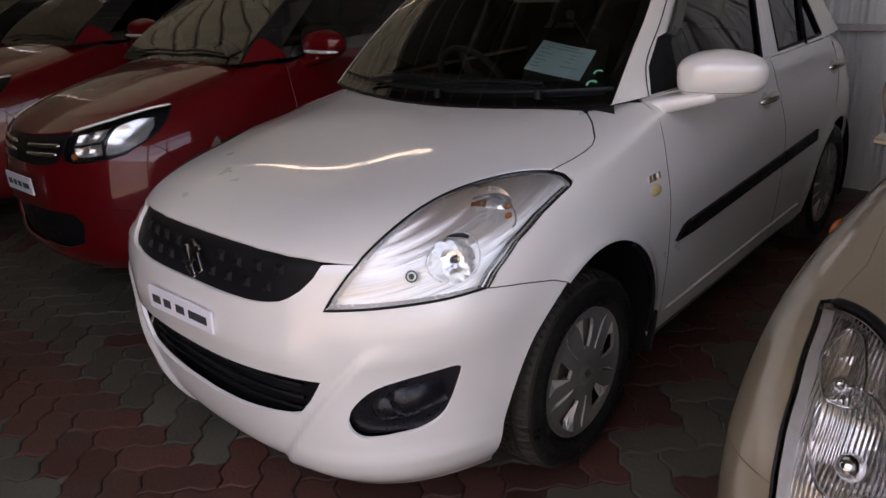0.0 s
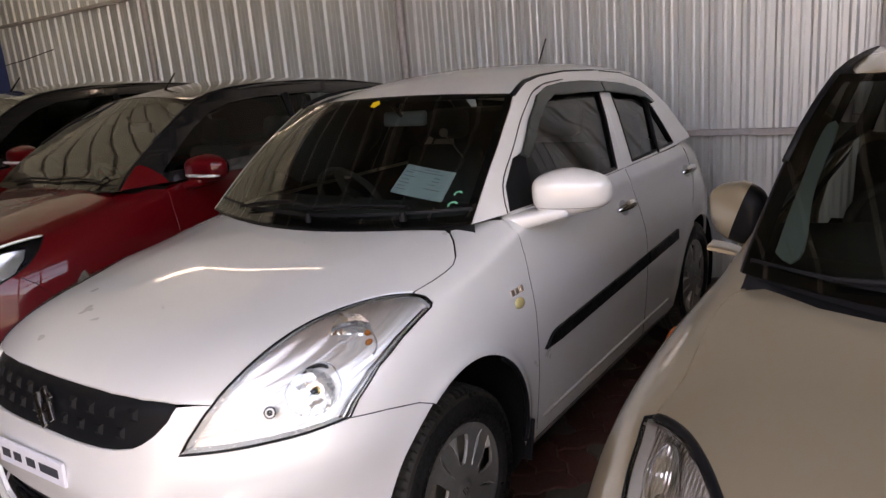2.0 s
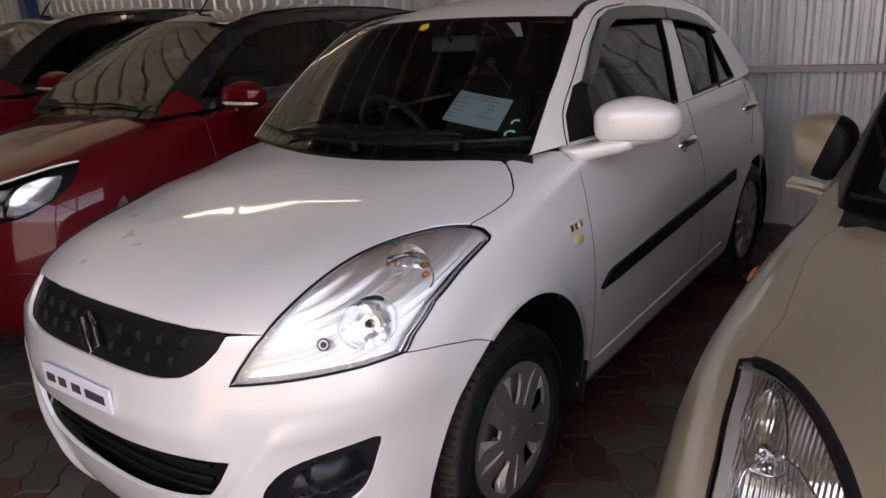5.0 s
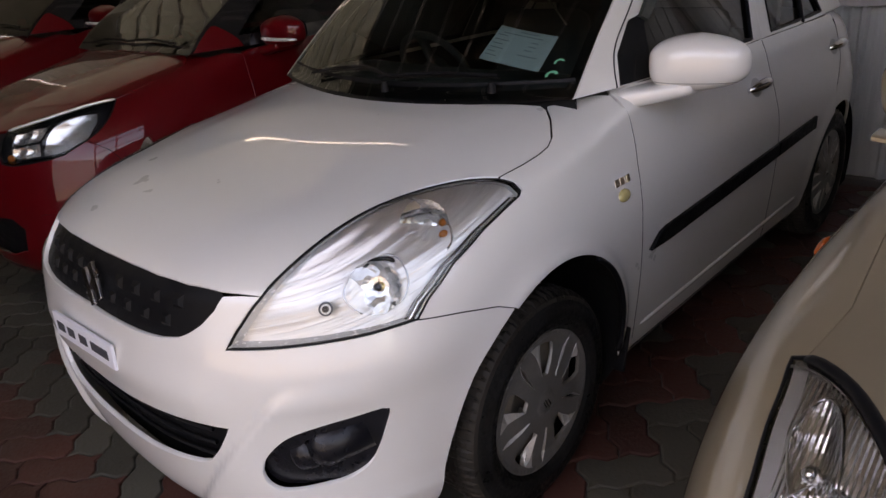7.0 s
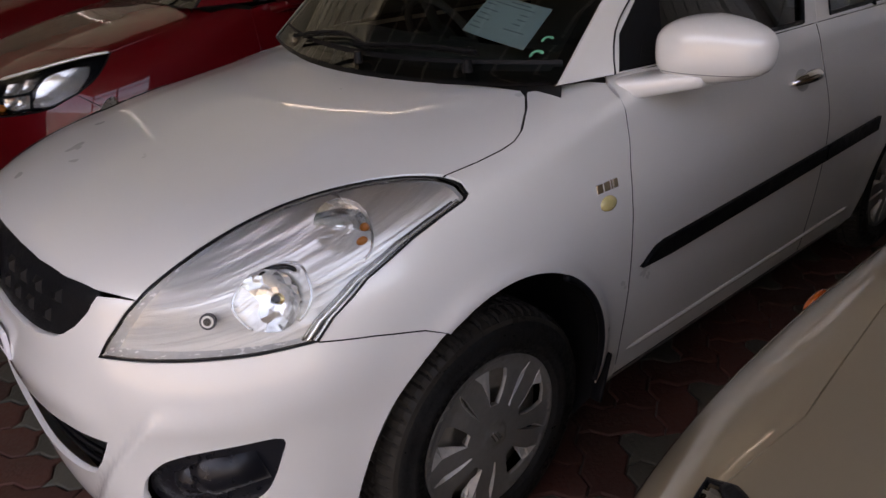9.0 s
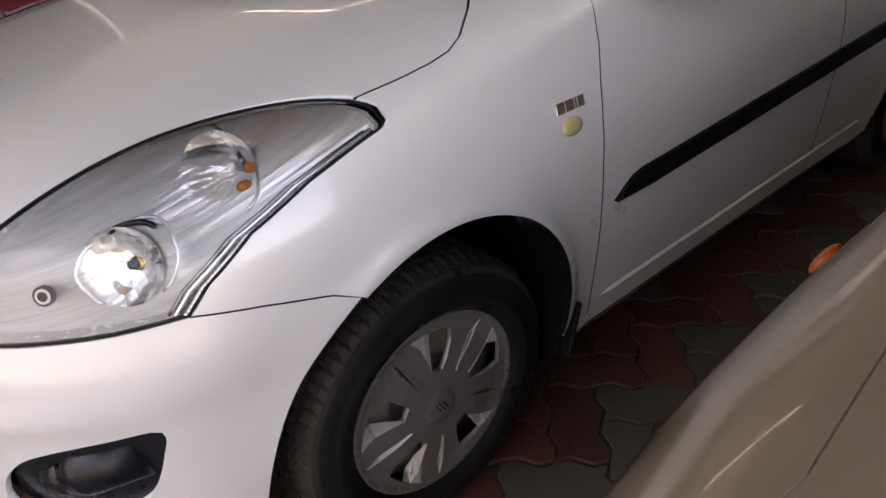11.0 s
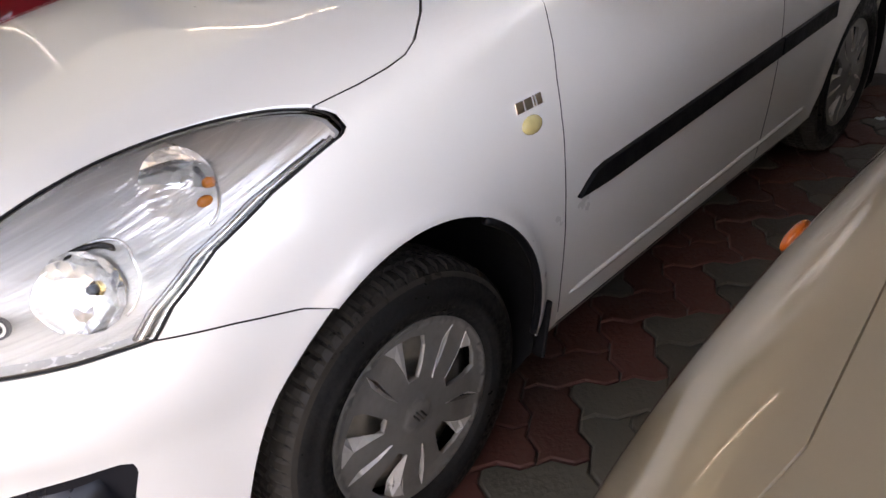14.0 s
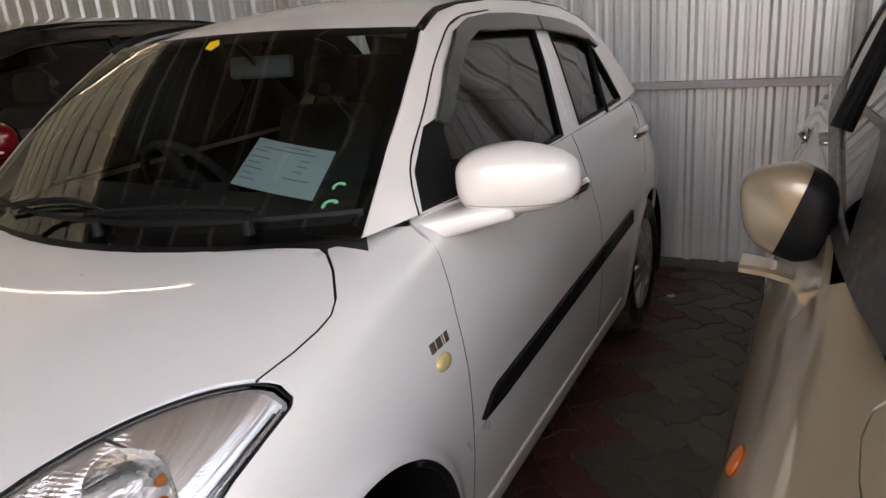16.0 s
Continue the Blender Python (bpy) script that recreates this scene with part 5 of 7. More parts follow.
    # roof, windscreen, rear glass
    head = [(0.0, 0.775), (0.15, 0.782), (0.30, 0.803), (0.44, 0.838), (0.53, 0.872)]
    edge = [(0.548, 0.95), (0.545, 1.2), (0.545, 1.5), (0.55, 1.8), (0.55, 2.05), (0.53, 2.25)]
    tail = [(0.45, 2.33), (0.25, 2.37), (0.0, 2.38)]
    half = head + edge + tail
    flat_panel("roof", lambda x, y: np.stack([x, y, roof_z(x, y)], -1), half + mirror_x(half)[1:-1], WHITE, car, res=0.035)

    ye, ze = np.array(ws_edge).T

    def screen(a, b):
        a, b = np.asarray(a, float), np.clip(np.asarray(b, float), -0.05, 1.05)
        y1 = np.interp(b, np.linspace(0, 1, len(ye)), ye) + np.where(b < 0, b, np.where(b > 1, b - 1, 0)) * 0.5
        z1 = np.interp(b, np.linspace(0, 1, len(ye)), ze)
        x1 = side_x(y1, z1) - 0.006
        y0, z0 = 0.195 + (0.772 - 0.195) * b, 1.070 + (1.500 - 1.070) * (1.06 * b - 0.06 * b * b)
        k = np.abs(a) ** 2.1
        return np.stack([a * x1, y0 + (y1 - y0) * k, z0 + (z1 - z0) * k], -1)
    band = [(-1, 0), (1, 0), (1, 1), (-1, 1)]
    flat_panel("windscreen", screen, np.array(band, float), GLASS, car, res=0.03, depth=0, scale=(0.62, 0.72), gap=0, label="clear windscreen with reflections")
    for nm, q in (("screen_border", [(-1, -0.02), (1, -0.02), (1, 0.07), (0.95, 0.055), (0.0, 0.05), (-0.95, 0.055), (-1, 0.07)]), ("screen_border", [(-1, 1.02), (1, 1.02), (1, 0.93), (0.95, 0.955), (0, 0.955), (-0.95, 0.955), (-1, 0.93)]),
                  ("screen_border", [(1, 0), (1, 1), (0.95, 1), (0.955, 0)]), ("screen_border", [(-1, 0), (-1, 1), (-0.95, 1), (-0.955, 0)])):
        flat_panel(nm, screen, np.array(q, float), PLASTIC, car, res=0.03, depth=0, lift=-0.003, scale=(0.62, 0.72), gap=0, label="black glass border")
    back = lambda a, b: np.stack([a * (0.52 + 0.12 * (1 - b)), 2.70 - 0.36 * b - 0.07 * np.abs(a) ** 2, 1.115 + 0.405 * b - 0.05 * np.abs(a) ** 2], -1)
    flat_panel("rear_window", back, np.array(band, float), DARKGLASS, car, res=0.04, depth=0, scale=(0.6, 0.5), gap=0)
    # rear
    quarter = [("side", [(2.40, 1.084), (2.43, 1.00), (2.41, 0.90), (2.30, 0.78)]), ("side", arc(2.40, 0.33, 0.352, 112, 0)[:-3]), ("side", [(2.85, 0.60), (2.98, 0.66), (2.99, 0.85), (2.95, 0.95), (2.84, 1.00), (2.74, 1.084)])]
    for s in (1, -1):
        skin_panel("rear_wing", B, quarter, WHITE, car, flip=s)
    skin_panel("rear_bumper", B, [("uv", [(i * 0.9 / 20, 0.02) for i in range(21)]), ("side", [(2.72, 0.42), (2.74, 0.46), (2.85, 0.60), (2.98, 0.66)]), ("front", [(0.72, 0.66), (0.3, 0.66), (0, 0.66)])], WHITE, car, both=True, res=0.035)
    skin_panel("boot_lid", B, [("front", [(0.0, 0.665), (0.3, 0.665), (0.70, 0.665)]), ("side", [(3.00, 0.70), (3.0, 0.86), (2.96, 0.955), (2.85, 1.005)]), ("top", [(0.62, 2.74), (0.3, 2.71), (0, 2.70)])], WHITE, car, both=True, res=0.035)
    # dark shell under the panels
    for nm, sk, us, vs in (("inner_shell", F, np.linspace(-3.1, 3.1, 150), np.linspace(0, 10, 30)),):
        uu, vv = np.meshgrid(us, vs, indexing="ij")
        p = (sk(uu.ravel(), vv.ravel()) - sk.normal(uu.ravel(), vv.ravel()) * 0.05).reshape(*uu.shape, 3)
        faces, idx = [], np.arange(uu.size).reshape(uu.shape)
        for a in range(len(us) - 1):
            for b in range(len(vs) - 1):
                c = p[a:a + 2, b:b + 2].reshape(-1, 3).mean(0)
                if abs(c[0]) > 0.35 and (np.hypot(c[1] - 0.015, c[2] - 0.37) < 0.42 or np.hypot(c[1] - 2.40, c[2] - 0.33) < 0.40):
                    continue
                if (abs(c[0]) > 0.45 and c[1] < 0.02 and c[2] > 0.68 and c[2] < 0.99) or (c[2] < 0.32 and c[1] < -0.2) or c[1] > 2.25:
                    continue
                faces.append((idx[a, b], idx[a + 1, b], idx[a + 1, b + 1], idx[a, b + 1]))
        mesh_ob(nm, p.reshape(-1, 3), faces, SHELL, car)
    for s in (1, -1):
        for yy, zz, r in ((0.0, 0.40, 0.365), (2.40, 0.34, 0.37)):
            bm = bmesh.new()
            rr = []
            for k in range(24):
                a = radians(-35 + 250 * k / 23)
                rr.append([bm.verts.new((s * x, yy + r * math.cos(a), zz + r * math.sin(a))) for x in ((0.80 if k == 0 else 0.832) if a < 1.9 else max(0.70, 0.832 - 0.10 * (a - 1.9)), 0.50)])
            for a, b in zip(rr, rr[1:]):
                bm.faces.new((a[0], a[1], b[1], b[0]))
            bm.faces.new([r_[1] for r_ in rr])
            part("wheel_arch_liner", bm, SHELL, car, smooth=True)
    bm = bmesh.new()
    box(bm, (-0.60, -0.45, 0.21), (0.60, 3.0, 0.24), None, 0.01)
    part("underbody", bm, SHELL, car)
    for s in (1, -1):
        for yy in (-0.02, 2.43):
            wheel(car, s * 0.795, yy, 0.312, s, s > 0)
    # added panel stops the bright wall showing through the car's rear
    bm = bmesh.new()
    box(bm, (-0.60, 2.16, 0.75), (0.60, 2.22, 1.36), None, 0.03)
    part("rear_bulkhead", bm, SEAT, car, "dark rear seat back")
    white_details(F, car, screen)
    return car


# ---- hatchbacks ----
RED_SKIN = [
    (-0.68, 0.19, 0.05, 0.720, 0.20, 2.6), (-0.75, 0.28, 0.0, 0.765, 0.28, 2.6), (-0.775, 0.45, 0.0, 0.785, 0.45, 2.6), (-0.775, 0.60, 0.0, 0.795, 0.60, 2.6),
    (-0.76, 0.72, 0.05, 0.797, 0.72, 2.6), (-0.73, 0.82, 0.10, 0.790, 0.82, 2.6), (-0.68, 0.90, 0.20, 0.775, 0.90, 2.6), (-0.50, 0.985, 0.30, 0.755, 0.97, 2.6),
    (-0.25, 1.055, 0.40, 0.742, 1.03, 2.6), (-0.02, 1.105, 0.50, 0.732, 1.08, 2.6), (0.18, 1.140, 0.60, 0.715, 1.13, 2.6)]
BEIGE_SKIN = [
    (-0.76, 0.18, 0.0, 0.790, 0.19, 3.9), (-0.83, 0.28, -0.05, 0.840, 0.28, 3.9), (-0.85, 0.45, -0.05, 0.864, 0.45, 3.9), (-0.85, 0.60, -0.05, 0.874, 0.60, 3.7),
    (-0.835, 0.72, 0.0, 0.872, 0.72, 3.4), (-0.80, 0.82, 0.07, 0.857, 0.82, 3.1), (-0.73, 0.90, 0.18, 0.826, 0.90, 3.0), (-0.52, 0.965, 0.30, 0.790, 0.96, 3.0),
    (-0.24, 1.010, 0.35, 0.760, 1.00, 3.0), (-0.04, 1.035, 0.45, 0.745, 1.035, 3.0), (0.10, 1.050, 0.60, 0.735, 1.07, 3.0)]

RED_SHAPE = dict(
    belt=1.128, side=[(0.9, 0.78), (1.13, 0.715), (1.28, 0.66), (1.42, 0.60), (1.54, 0.53), (1.60, 0.47), (1.66, 0.40)], tail=3.05, arch=(0.0, 0.35, 0.345), arch_r=(2.42, 0.33, 0.34),
    lamp_top=[(0.394, -0.611), (0.45, -0.55), (0.503, -0.476), (0.55, -0.385), (0.587, -0.302), (0.634, -0.208)],
    lamp_back=[("side", [(-0.208, 0.985), (-0.27, 0.93), (-0.33, 0.885), (-0.40, 0.845)]), ("front", [(0.686, 0.842), (0.65, 0.80), (0.613, 0.786), (0.54, 0.774), (0.473, 0.766), (0.415, 0.775), (0.392, 0.82), (0.392, 0.902)])],
    lamp_end=(-0.40, 0.845), lamp_start=(0.392, 0.902),
    hood_front=[(0.0, -0.705), (0.12, -0.698), (0.231, -0.677), (0.32, -0.648), (0.392, -0.611)],
    hood_back=[(0.645, -0.10), (0.655, 0.03), (0.658, 0.12), (0.645, 0.16), (0.60, 0.205), (0.545, 0.222), (0.40, 0.200), (0.20, 0.168), (0.0, 0.160)],
    grille=[(0.392, 0.895), (0.39, 0.82), (0.36, 0.770), (0.28, 0.752), (0.14, 0.745), (0.0, 0.744)],
    seam=[(-0.40, 0.845), (-0.33, 0.79), (-0.26, 0.68), (-0.225, 0.61)],
    intake=[(0.0, 0.525), (0.22, 0.525), (0.42, 0.520), (0.47, 0.47), (0.43, 0.36), (0.30, 0.325), (0.0, 0.315)],
    ws_edge=[(0.185, 1.128), (0.26, 1.205), (0.36, 1.278), (0.48, 1.352), (0.62, 1.432), (0.75, 1.498), (0.86, 1.545)],
    rail=[(0.98, 1.578), (1.15, 1.602), (1.4, 1.612), (1.8, 1.608), (2.2, 1.585), (2.6, 1.53), (2.82, 1.48)], c_edge=[(2.95, 1.30), (3.0, 1.128)],
    window=[(0.46, 1.185), (0.60, 1.295), (0.76, 1.402), (0.92, 1.475), (1.08, 1.515), (1.35, 1.535), (1.80, 1.530), (2.15, 1.500), (2.42, 1.430), (2.52, 1.31), (2.45, 1.235), (1.8, 1.215), (1.0, 1.195)],
    bars=[((1.50, 1.20), (1.56, 1.535))], roof=[(0.6, 1.50), (0.85, 1.595), (1.0, 1.622), (1.35, 1.655), (1.8, 1.652), (2.2, 1.630), (2.6, 1.585), (3.0, 1.50)], head=(0.80, 0.86), screen_low=(0.165, 1.135), screen_top=(0.80, 1.585),
    dips=[(0.620, 0.872, 0.075, 0.045), (0.450, 0.872, 0.042, 0.03), (0.510, 0.880, 0.036, 0.03), (0.455, 0.812, 0.036, 0.03), (0.520, 0.816, 0.036, 0.025)], crown=0.045, door=0.43, door2=1.52, mirror=(-0.075, -0.005, 0.035), mirror_k=0.95)
BEIGE_SHAPE = dict(
    belt=1.068, side=[(0.9, 0.82), (1.07, 0.735), (1.25, 0.668), (1.40, 0.612), (1.50, 0.565), (1.56, 0.50), (1.62, 0.40)], tail=3.1, arch=(-0.01, 0.39, 0.372), arch_r=(2.39, 0.33, 0.345),
    lamp_top=[tuple(q) for q in curve([(0.455, -0.780), (0.487, -0.716), (0.515, -0.656), (0.543, -0.603), (0.580, -0.541), (0.630, -0.474), (0.680, -0.428), (0.708, -0.410)], 20)],
    lamp_back=[("side", [tuple(q) for q in curve([(-0.406, 0.912), (-0.478, 0.892), (-0.538, 0.864), (-0.582, 0.837), (-0.620, 0.807), (-0.650, 0.778), (-0.676, 0.750), (-0.705, 0.710)], 24)]), ("front", [(0.684, 0.672), (0.655, 0.645), (0.62, 0.632), (0.54, 0.64), (0.475, 0.68), (0.455, 0.76), (0.455, 0.80)])],
    lamp_end=(-0.705, 0.71), lamp_start=(0.455, 0.80),
    hood_front=[(0.0, -0.810), (0.15, -0.809), (0.30, -0.804), (0.455, -0.780)],
    hood_back=[(0.684, -0.294), (0.692, -0.17), (0.699, -0.06), (0.696, 0.010), (0.682, 0.058), (0.655, 0.085), (0.612, 0.088), (0.486, 0.000), (0.378, -0.038), (0.20, -0.075), (0.0, -0.085)],
    grille=[(0.455, 0.80), (0.44, 0.73), (0.36, 0.70), (0.18, 0.69), (0.0, 0.69)],
    seam=[(-0.705, 0.710), (-0.61, 0.680), (-0.50, 0.660), (-0.40, 0.64), (-0.30, 0.565)],
    intake=[(0.0, 0.50), (0.22, 0.50), (0.42, 0.49), (0.40, 0.38), (0.30, 0.34), (0.0, 0.335)],
    ws_edge=[(0.10, 1.068), (0.20, 1.140), (0.31, 1.215), (0.42, 1.288), (0.54, 1.362), (0.66, 1.430), (0.78, 1.488)],
    rail=[(0.90, 1.515), (1.10, 1.533), (1.4, 1.540), (1.8, 1.532), (2.2, 1.505), (2.6, 1.45), (2.80, 1.40)], c_edge=[(2.98, 1.25), (3.05, 1.068)],
    window=[(0.44, 1.100), (0.56, 1.205), (0.70, 1.305), (0.85, 1.395), (1.0, 1.445), (1.35, 1.470), (1.80, 1.462), (2.15, 1.435), (2.40, 1.36), (2.48, 1.25), (2.44, 1.19), (1.8, 1.14), (1.0, 1.11)],
    bars=[((1.45, 1.12), (1.50, 1.47))], roof=[(0.5, 1.41), (0.75, 1.500), (0.9, 1.525), (1.3, 1.560), (1.8, 1.560), (2.2, 1.535), (2.6, 1.49), (3.0, 1.40)], head=(0.715, 0.775), screen_low=(-0.06, 1.045), screen_top=(0.715, 1.482),
    dips=[(0.605, 0.80, 0.075, 0.055), (0.660, 0.875, 0.040, 0.03), (0.56, 0.70, 0.055, 0.04)], crown=0.014, door=0.40, door2=1.46, mirror=(-0.055, -0.09, -0.005), mirror_k=0.60)


def hatchback(name, label, rows, q, paint, upper, front):
    """A five-door hatchback from its outlines; upper: the finish of pillars and side frames; front: a function that adds nose details."""
    car = tagged(new(name), label, "car")
    ay, az, ar = q["arch"]
    ry, rz, rr = q["arch_r"]
    F = Skin(rows, arch=[(ay, az, ar, 0.012), (ry, rz, rr, 0.010)])
    tab = np.array(q["side"])
    sx = lambda y, z: np.interp(z, tab[:, 0], tab[:, 1]) - 0.15 * np.clip(0.75 - y, 0, 1) ** 2 - 0.06 * np.clip(y - 1.9, 0, 2) ** 2
    side = lambda y, z: np.stack([sx(y, z), y, z], -1)
    crown = q["crown"]
    rt = np.array(q["roof"])
    rz_ = lambda x, y: hermite(rt[:, 0], rt[:, 1], np.clip(y, rt[0, 0], rt[-1, 0])) - crown * (x / 0.52) ** 2 - 0.45 * crown * (x / 0.52) ** 6
    belt = q["belt"]
    bonnet = skin_panel("bonnet", F, [("top", q["hood_front"]), ("top", q["lamp_top"]), ("top", q["hood_back"])], paint, car, both=True, res=0.024, gap=0.0025)
    arch_f = arc(ay, az, ar, 118, 205)
    end = [v for v in q["seam"]]
    end = end[:-1] + [min(arch_f, key=lambda p: math.hypot(p[0] - end[-1][0], p[1] - end[-1][1]))]
    arch_up = [p for p in arch_f if p[1] <= end[-1][1] + 1e-6]
    u_end = float(F.inverse([(arch_f[-1][0] - 0.01, 0.21)], "side")[0, 0])
    low = [p for v, p in q["lamp_back"] if v == "front"][0]
    side_low = [p for v, p in q["lamp_back"] if v == "side"][0]
    full = lambda o: [("front", o + mirror_x(o)[1:-1])]
    skin_panel("front_bumper", F, [("uv", [(i * u_end / 30, 0.02) for i in range(31)]), ("side", arch_up[::-1]), ("side", end[::-1]), ("front", low), ("front", q["grille"])], paint, car, both=True, holes=[full(q["intake"])], res=0.025)
    g = skin_panel("grille", F, [("top", [(x, y + 0.002) for x, y in q["hood_front"]]), ("front", q["grille"])], PLASTIC, car, both=True, lift=-0.015, res=0.03, label="black front grille")
    skin_panel("lower_intake", F, [("front", [(x * 1.04, 0.42 + (z - 0.42) * 1.1) for x, z in full(q["intake"])[0][1]])], PLASTIC, car, lift=-0.03, res=0.03, label="black lower air intake")
    arch_b = [p for p in arch_f if p[1] >= end[-1][1] - 1e-6][::-1] + arc(ay, az, ar, 112, -18)
    d0, d1 = q["door"], q["door2"]
    hb = q["hood_back"]
    k = 5
    wing = [("side", side_low), ("side", end), ("side", arch_b), ("side", [(d0 - 0.03, 0.262), (d0, 0.262), (d0, 0.5), (d0, 0.8), (d0 + 0.01, 0.95), (d0 + 0.01, belt - 0.03)]), ("top", [(sx(0.35, belt) - 0.004, 0.36), (sx(0.25, belt) - 0.012, 0.27)]), ("top", hb[k::-1]), ("top", [q["lamp_top"][-1]])]
    lampring = [("top", q["lamp_top"])] + q["lamp_back"]
    for s in (1, -1):
        skin_panel("front_wing", F, wing, paint, car, flip=s, res=0.028)
        lamp = skin_panel("headlamp", F, lampring, LENS, car, res=0.02, depth=0.01, gap=0.005, lift=0.002, flip=s, label="clear headlamp")
        sc = np.array((1.1, 0.10))
        uv = np.concatenate([F.inverse(dense_line(p), v) for v, p in lampring])
        uv = uv[np.linalg.norm((uv - np.roll(uv, 1, 0)) * sc, axis=1) > 3e-3]
        pts = F(uv[:, 0], uv[:, 1]) * [s, 1, 1]
        part("lamp_seal", tube(bmesh.new(), [Vector(p) for p in pts] + [Vector(pts[0])], 0.0036, 6), PLASTIC, lamp)
        if front is beige_front:
            brow = F.inverse(dense_line(q["lamp_top"]), "top")
            pts = (F(brow[:, 0], brow[:, 1]) - F.normal(brow[:, 0], brow[:, 1]) * 0.004) * [s, 1, 1]
            part("lamp_brow", tube(bmesh.new(), [Vector(p) for p in pts], [0.007] + [0.011] * (len(pts) - 2) + [0.007], 8), PLASTIC, lamp, "black strip between lamp and bonnet", smooth=True)
        uvi = shrink(uv * sc, 0.008) / sc
        a = F(uvi[:, 0], uvi[:, 1]) - F.normal(uvi[:, 0], uvi[:, 1]) * 0.004
        c = a.mean(0)
        n = len(a)
        ahead = np.array([0.40, -1.0, 0.25]) / 1.106
        dips = q["dips"]

        def hollow(p):
            h = np.zeros(p.shape[:-1])
            for x, z, r, d in dips:
                h = np.maximum(h, d * np.clip(1 - ((p[..., 0] - x) ** 2 + (p[..., 2] - z) ** 2) / r ** 2, 0, 1))
            return h

        def fl(u, v):
            p = F(u, v)
            step = 0.004 * np.abs(np.sin((p[..., 2] + 0.4 * p[..., 0]) * math.pi / 0.055))
            return p + (c - p) * 0.06 + np.array([-0.010, 0.024, -0.004]) - ahead * (hollow(p) + step)[..., None]

        def fl_n(u, v):
            e = 2e-3
            nn = np.cross(fl(u + e, v) - fl(u - e, v), fl(u, v + e * 10) - fl(u, v - e * 10))
            nn /= np.linalg.norm(nn, axis=-1, keepdims=True) + 1e-12
            nn = nn * np.where((nn * F.normal(u, v)).sum(-1, keepdims=True) < 0, -1, 1) * 0.7 + ahead * 0.3
            return nn / np.linalg.norm(nn, axis=-1, keepdims=True)
        b = fl(uvi[:, 0], uvi[:, 1])
        mesh_ob("lamp_wall", np.concatenate([a, b]) * [s, 1, 1], [(i, (i + 1) % n, n + (i + 1) % n, n + i) for i in range(n)], MATTGREY if front is not red_front else GLOSSBLACK, lamp)
        if front is red_front:
            sheet("lamp_housing", None, [uvi], fl, fl_n, 0.007, GLOSSBLACK, lamp, "black lamp housing", 0, 0, s, sc)
            for o in ([(0.412, 0.838), (0.412, 0.888), (0.470, 0.905), (0.535, 0.915), (0.540, 0.860), (0.470, 0.846)], [(0.428, 0.783), (0.414, 0.830), (0.470, 0.838), (0.543, 0.850), (0.560, 0.795), (0.500, 0.782)],
                      [(0.575, 0.795), (0.555, 0.860), (0.553, 0.925), (0.590, 0.945), (0.640, 0.945), (0.668, 0.905), (0.678, 0.850), (0.655, 0.815), (0.620, 0.798)]):
                ring = F.inverse(dense(o, 0.012), "front")
                sheet("lamp_reflector", None, [ring], fl, fl_n, 0.006, BOWL, lamp, "bright stepped reflector bowl", 0, 0.004, s, sc)
            top = F.inverse(dense_line(q["lamp_top"]), "top")
            pts = (F(top[:, 0], top[:, 1]) + F.normal(top[:, 0], top[:, 1]) * 0.001) * [s, 1, 1]
            part("lamp_brow", tube(bmesh.new(), [Vector(p) for p in pts], [0.004] + [0.0075] * (len(pts) - 2) + [0.003], 8), MATTGREY, lamp, "pale strip over the lamp", smooth=True)
        else:
            sheet("lamp_reflector", None, [uvi], fl, fl_n, 0.006, FLUTED, lamp, "fluted dull chrome reflector", 0, 0, s, sc)
            for x, z, r, d in dips:
                ring = F.inverse([(x + r * math.cos(t), z + r * math.sin(t)) for t in np.linspace(0, 2 * math.pi, 41)], "front")
                pr = fl(ring[:, 0], ring[:, 1]) * [s, 1, 1]
                part("bowl_rim", tube(bmesh.new(), [Vector(v) for v in pr], 0.003, 8), CHROME, lamp, smooth=True)
        front(F, car, lamp, g, s)
        # doors
        D1 = [("side", [(d0, 0.262), (d0, 0.8), (d0 + 0.01, 0.95), (d0 + 0.01, belt - 0.03), (0.60, belt - 0.001), (1.0, belt - 0.001), (d1, belt - 0.001), (d1, 0.70), (d1, 0.262)])]
        D2 = [("side", [(d1, 0.262), (d1, 0.70), (d1, belt - 0.001), (2.0, belt - 0.001), (2.46, belt - 0.001), (2.44, 0.90), (2.33, 0.76)]), ("side", arc(ry, rz, rr, 110, 172)), ("side", [(2.02, 0.262)])]
        f1 = skin_panel("front_door", F, D1, paint, car, flip=s, res=0.035)
        f2 = skin_panel("rear_door", F, D2, paint, car, flip=s, res=0.035)
        for dd, yy in ((f1, d1 - 0.16), (f2, 2.30)):
            handle(F, dd, yy, belt - 0.12, s)
        skin_panel("sill", F, [("side", [(0.38, 0.258), (2.05, 0.258), (2.05, 0.195), (0.37, 0.195)])], paint, car, flip=s, lift=-0.012, res=0.04)
        W3 = [("side", [(2.46, belt - 0.001), (2.44, 0.90), (2.33, 0.76)]), ("side", arc(ry, rz, rr, 110, -15)), ("side", [(2.85, 0.25), (2.98, 0.5), (3.0, 0.8), (3.0, belt - 0.001)])]
        skin_panel("rear_wing", F, W3, paint, car, flip=s, res=0.04)
        # upper side with its window
        rail = q["rail"]
        win = q["window"]
        fr = flat_panel("side_frame", side, q["ws_edge"] + rail + q["c_edge"] + [(2.4, belt), (1.5, belt), (0.6, belt), (0.3, belt)], upper, car, [np.array(win)], flip=s, res=0.03, label="" if upper is paint else "black side frame")
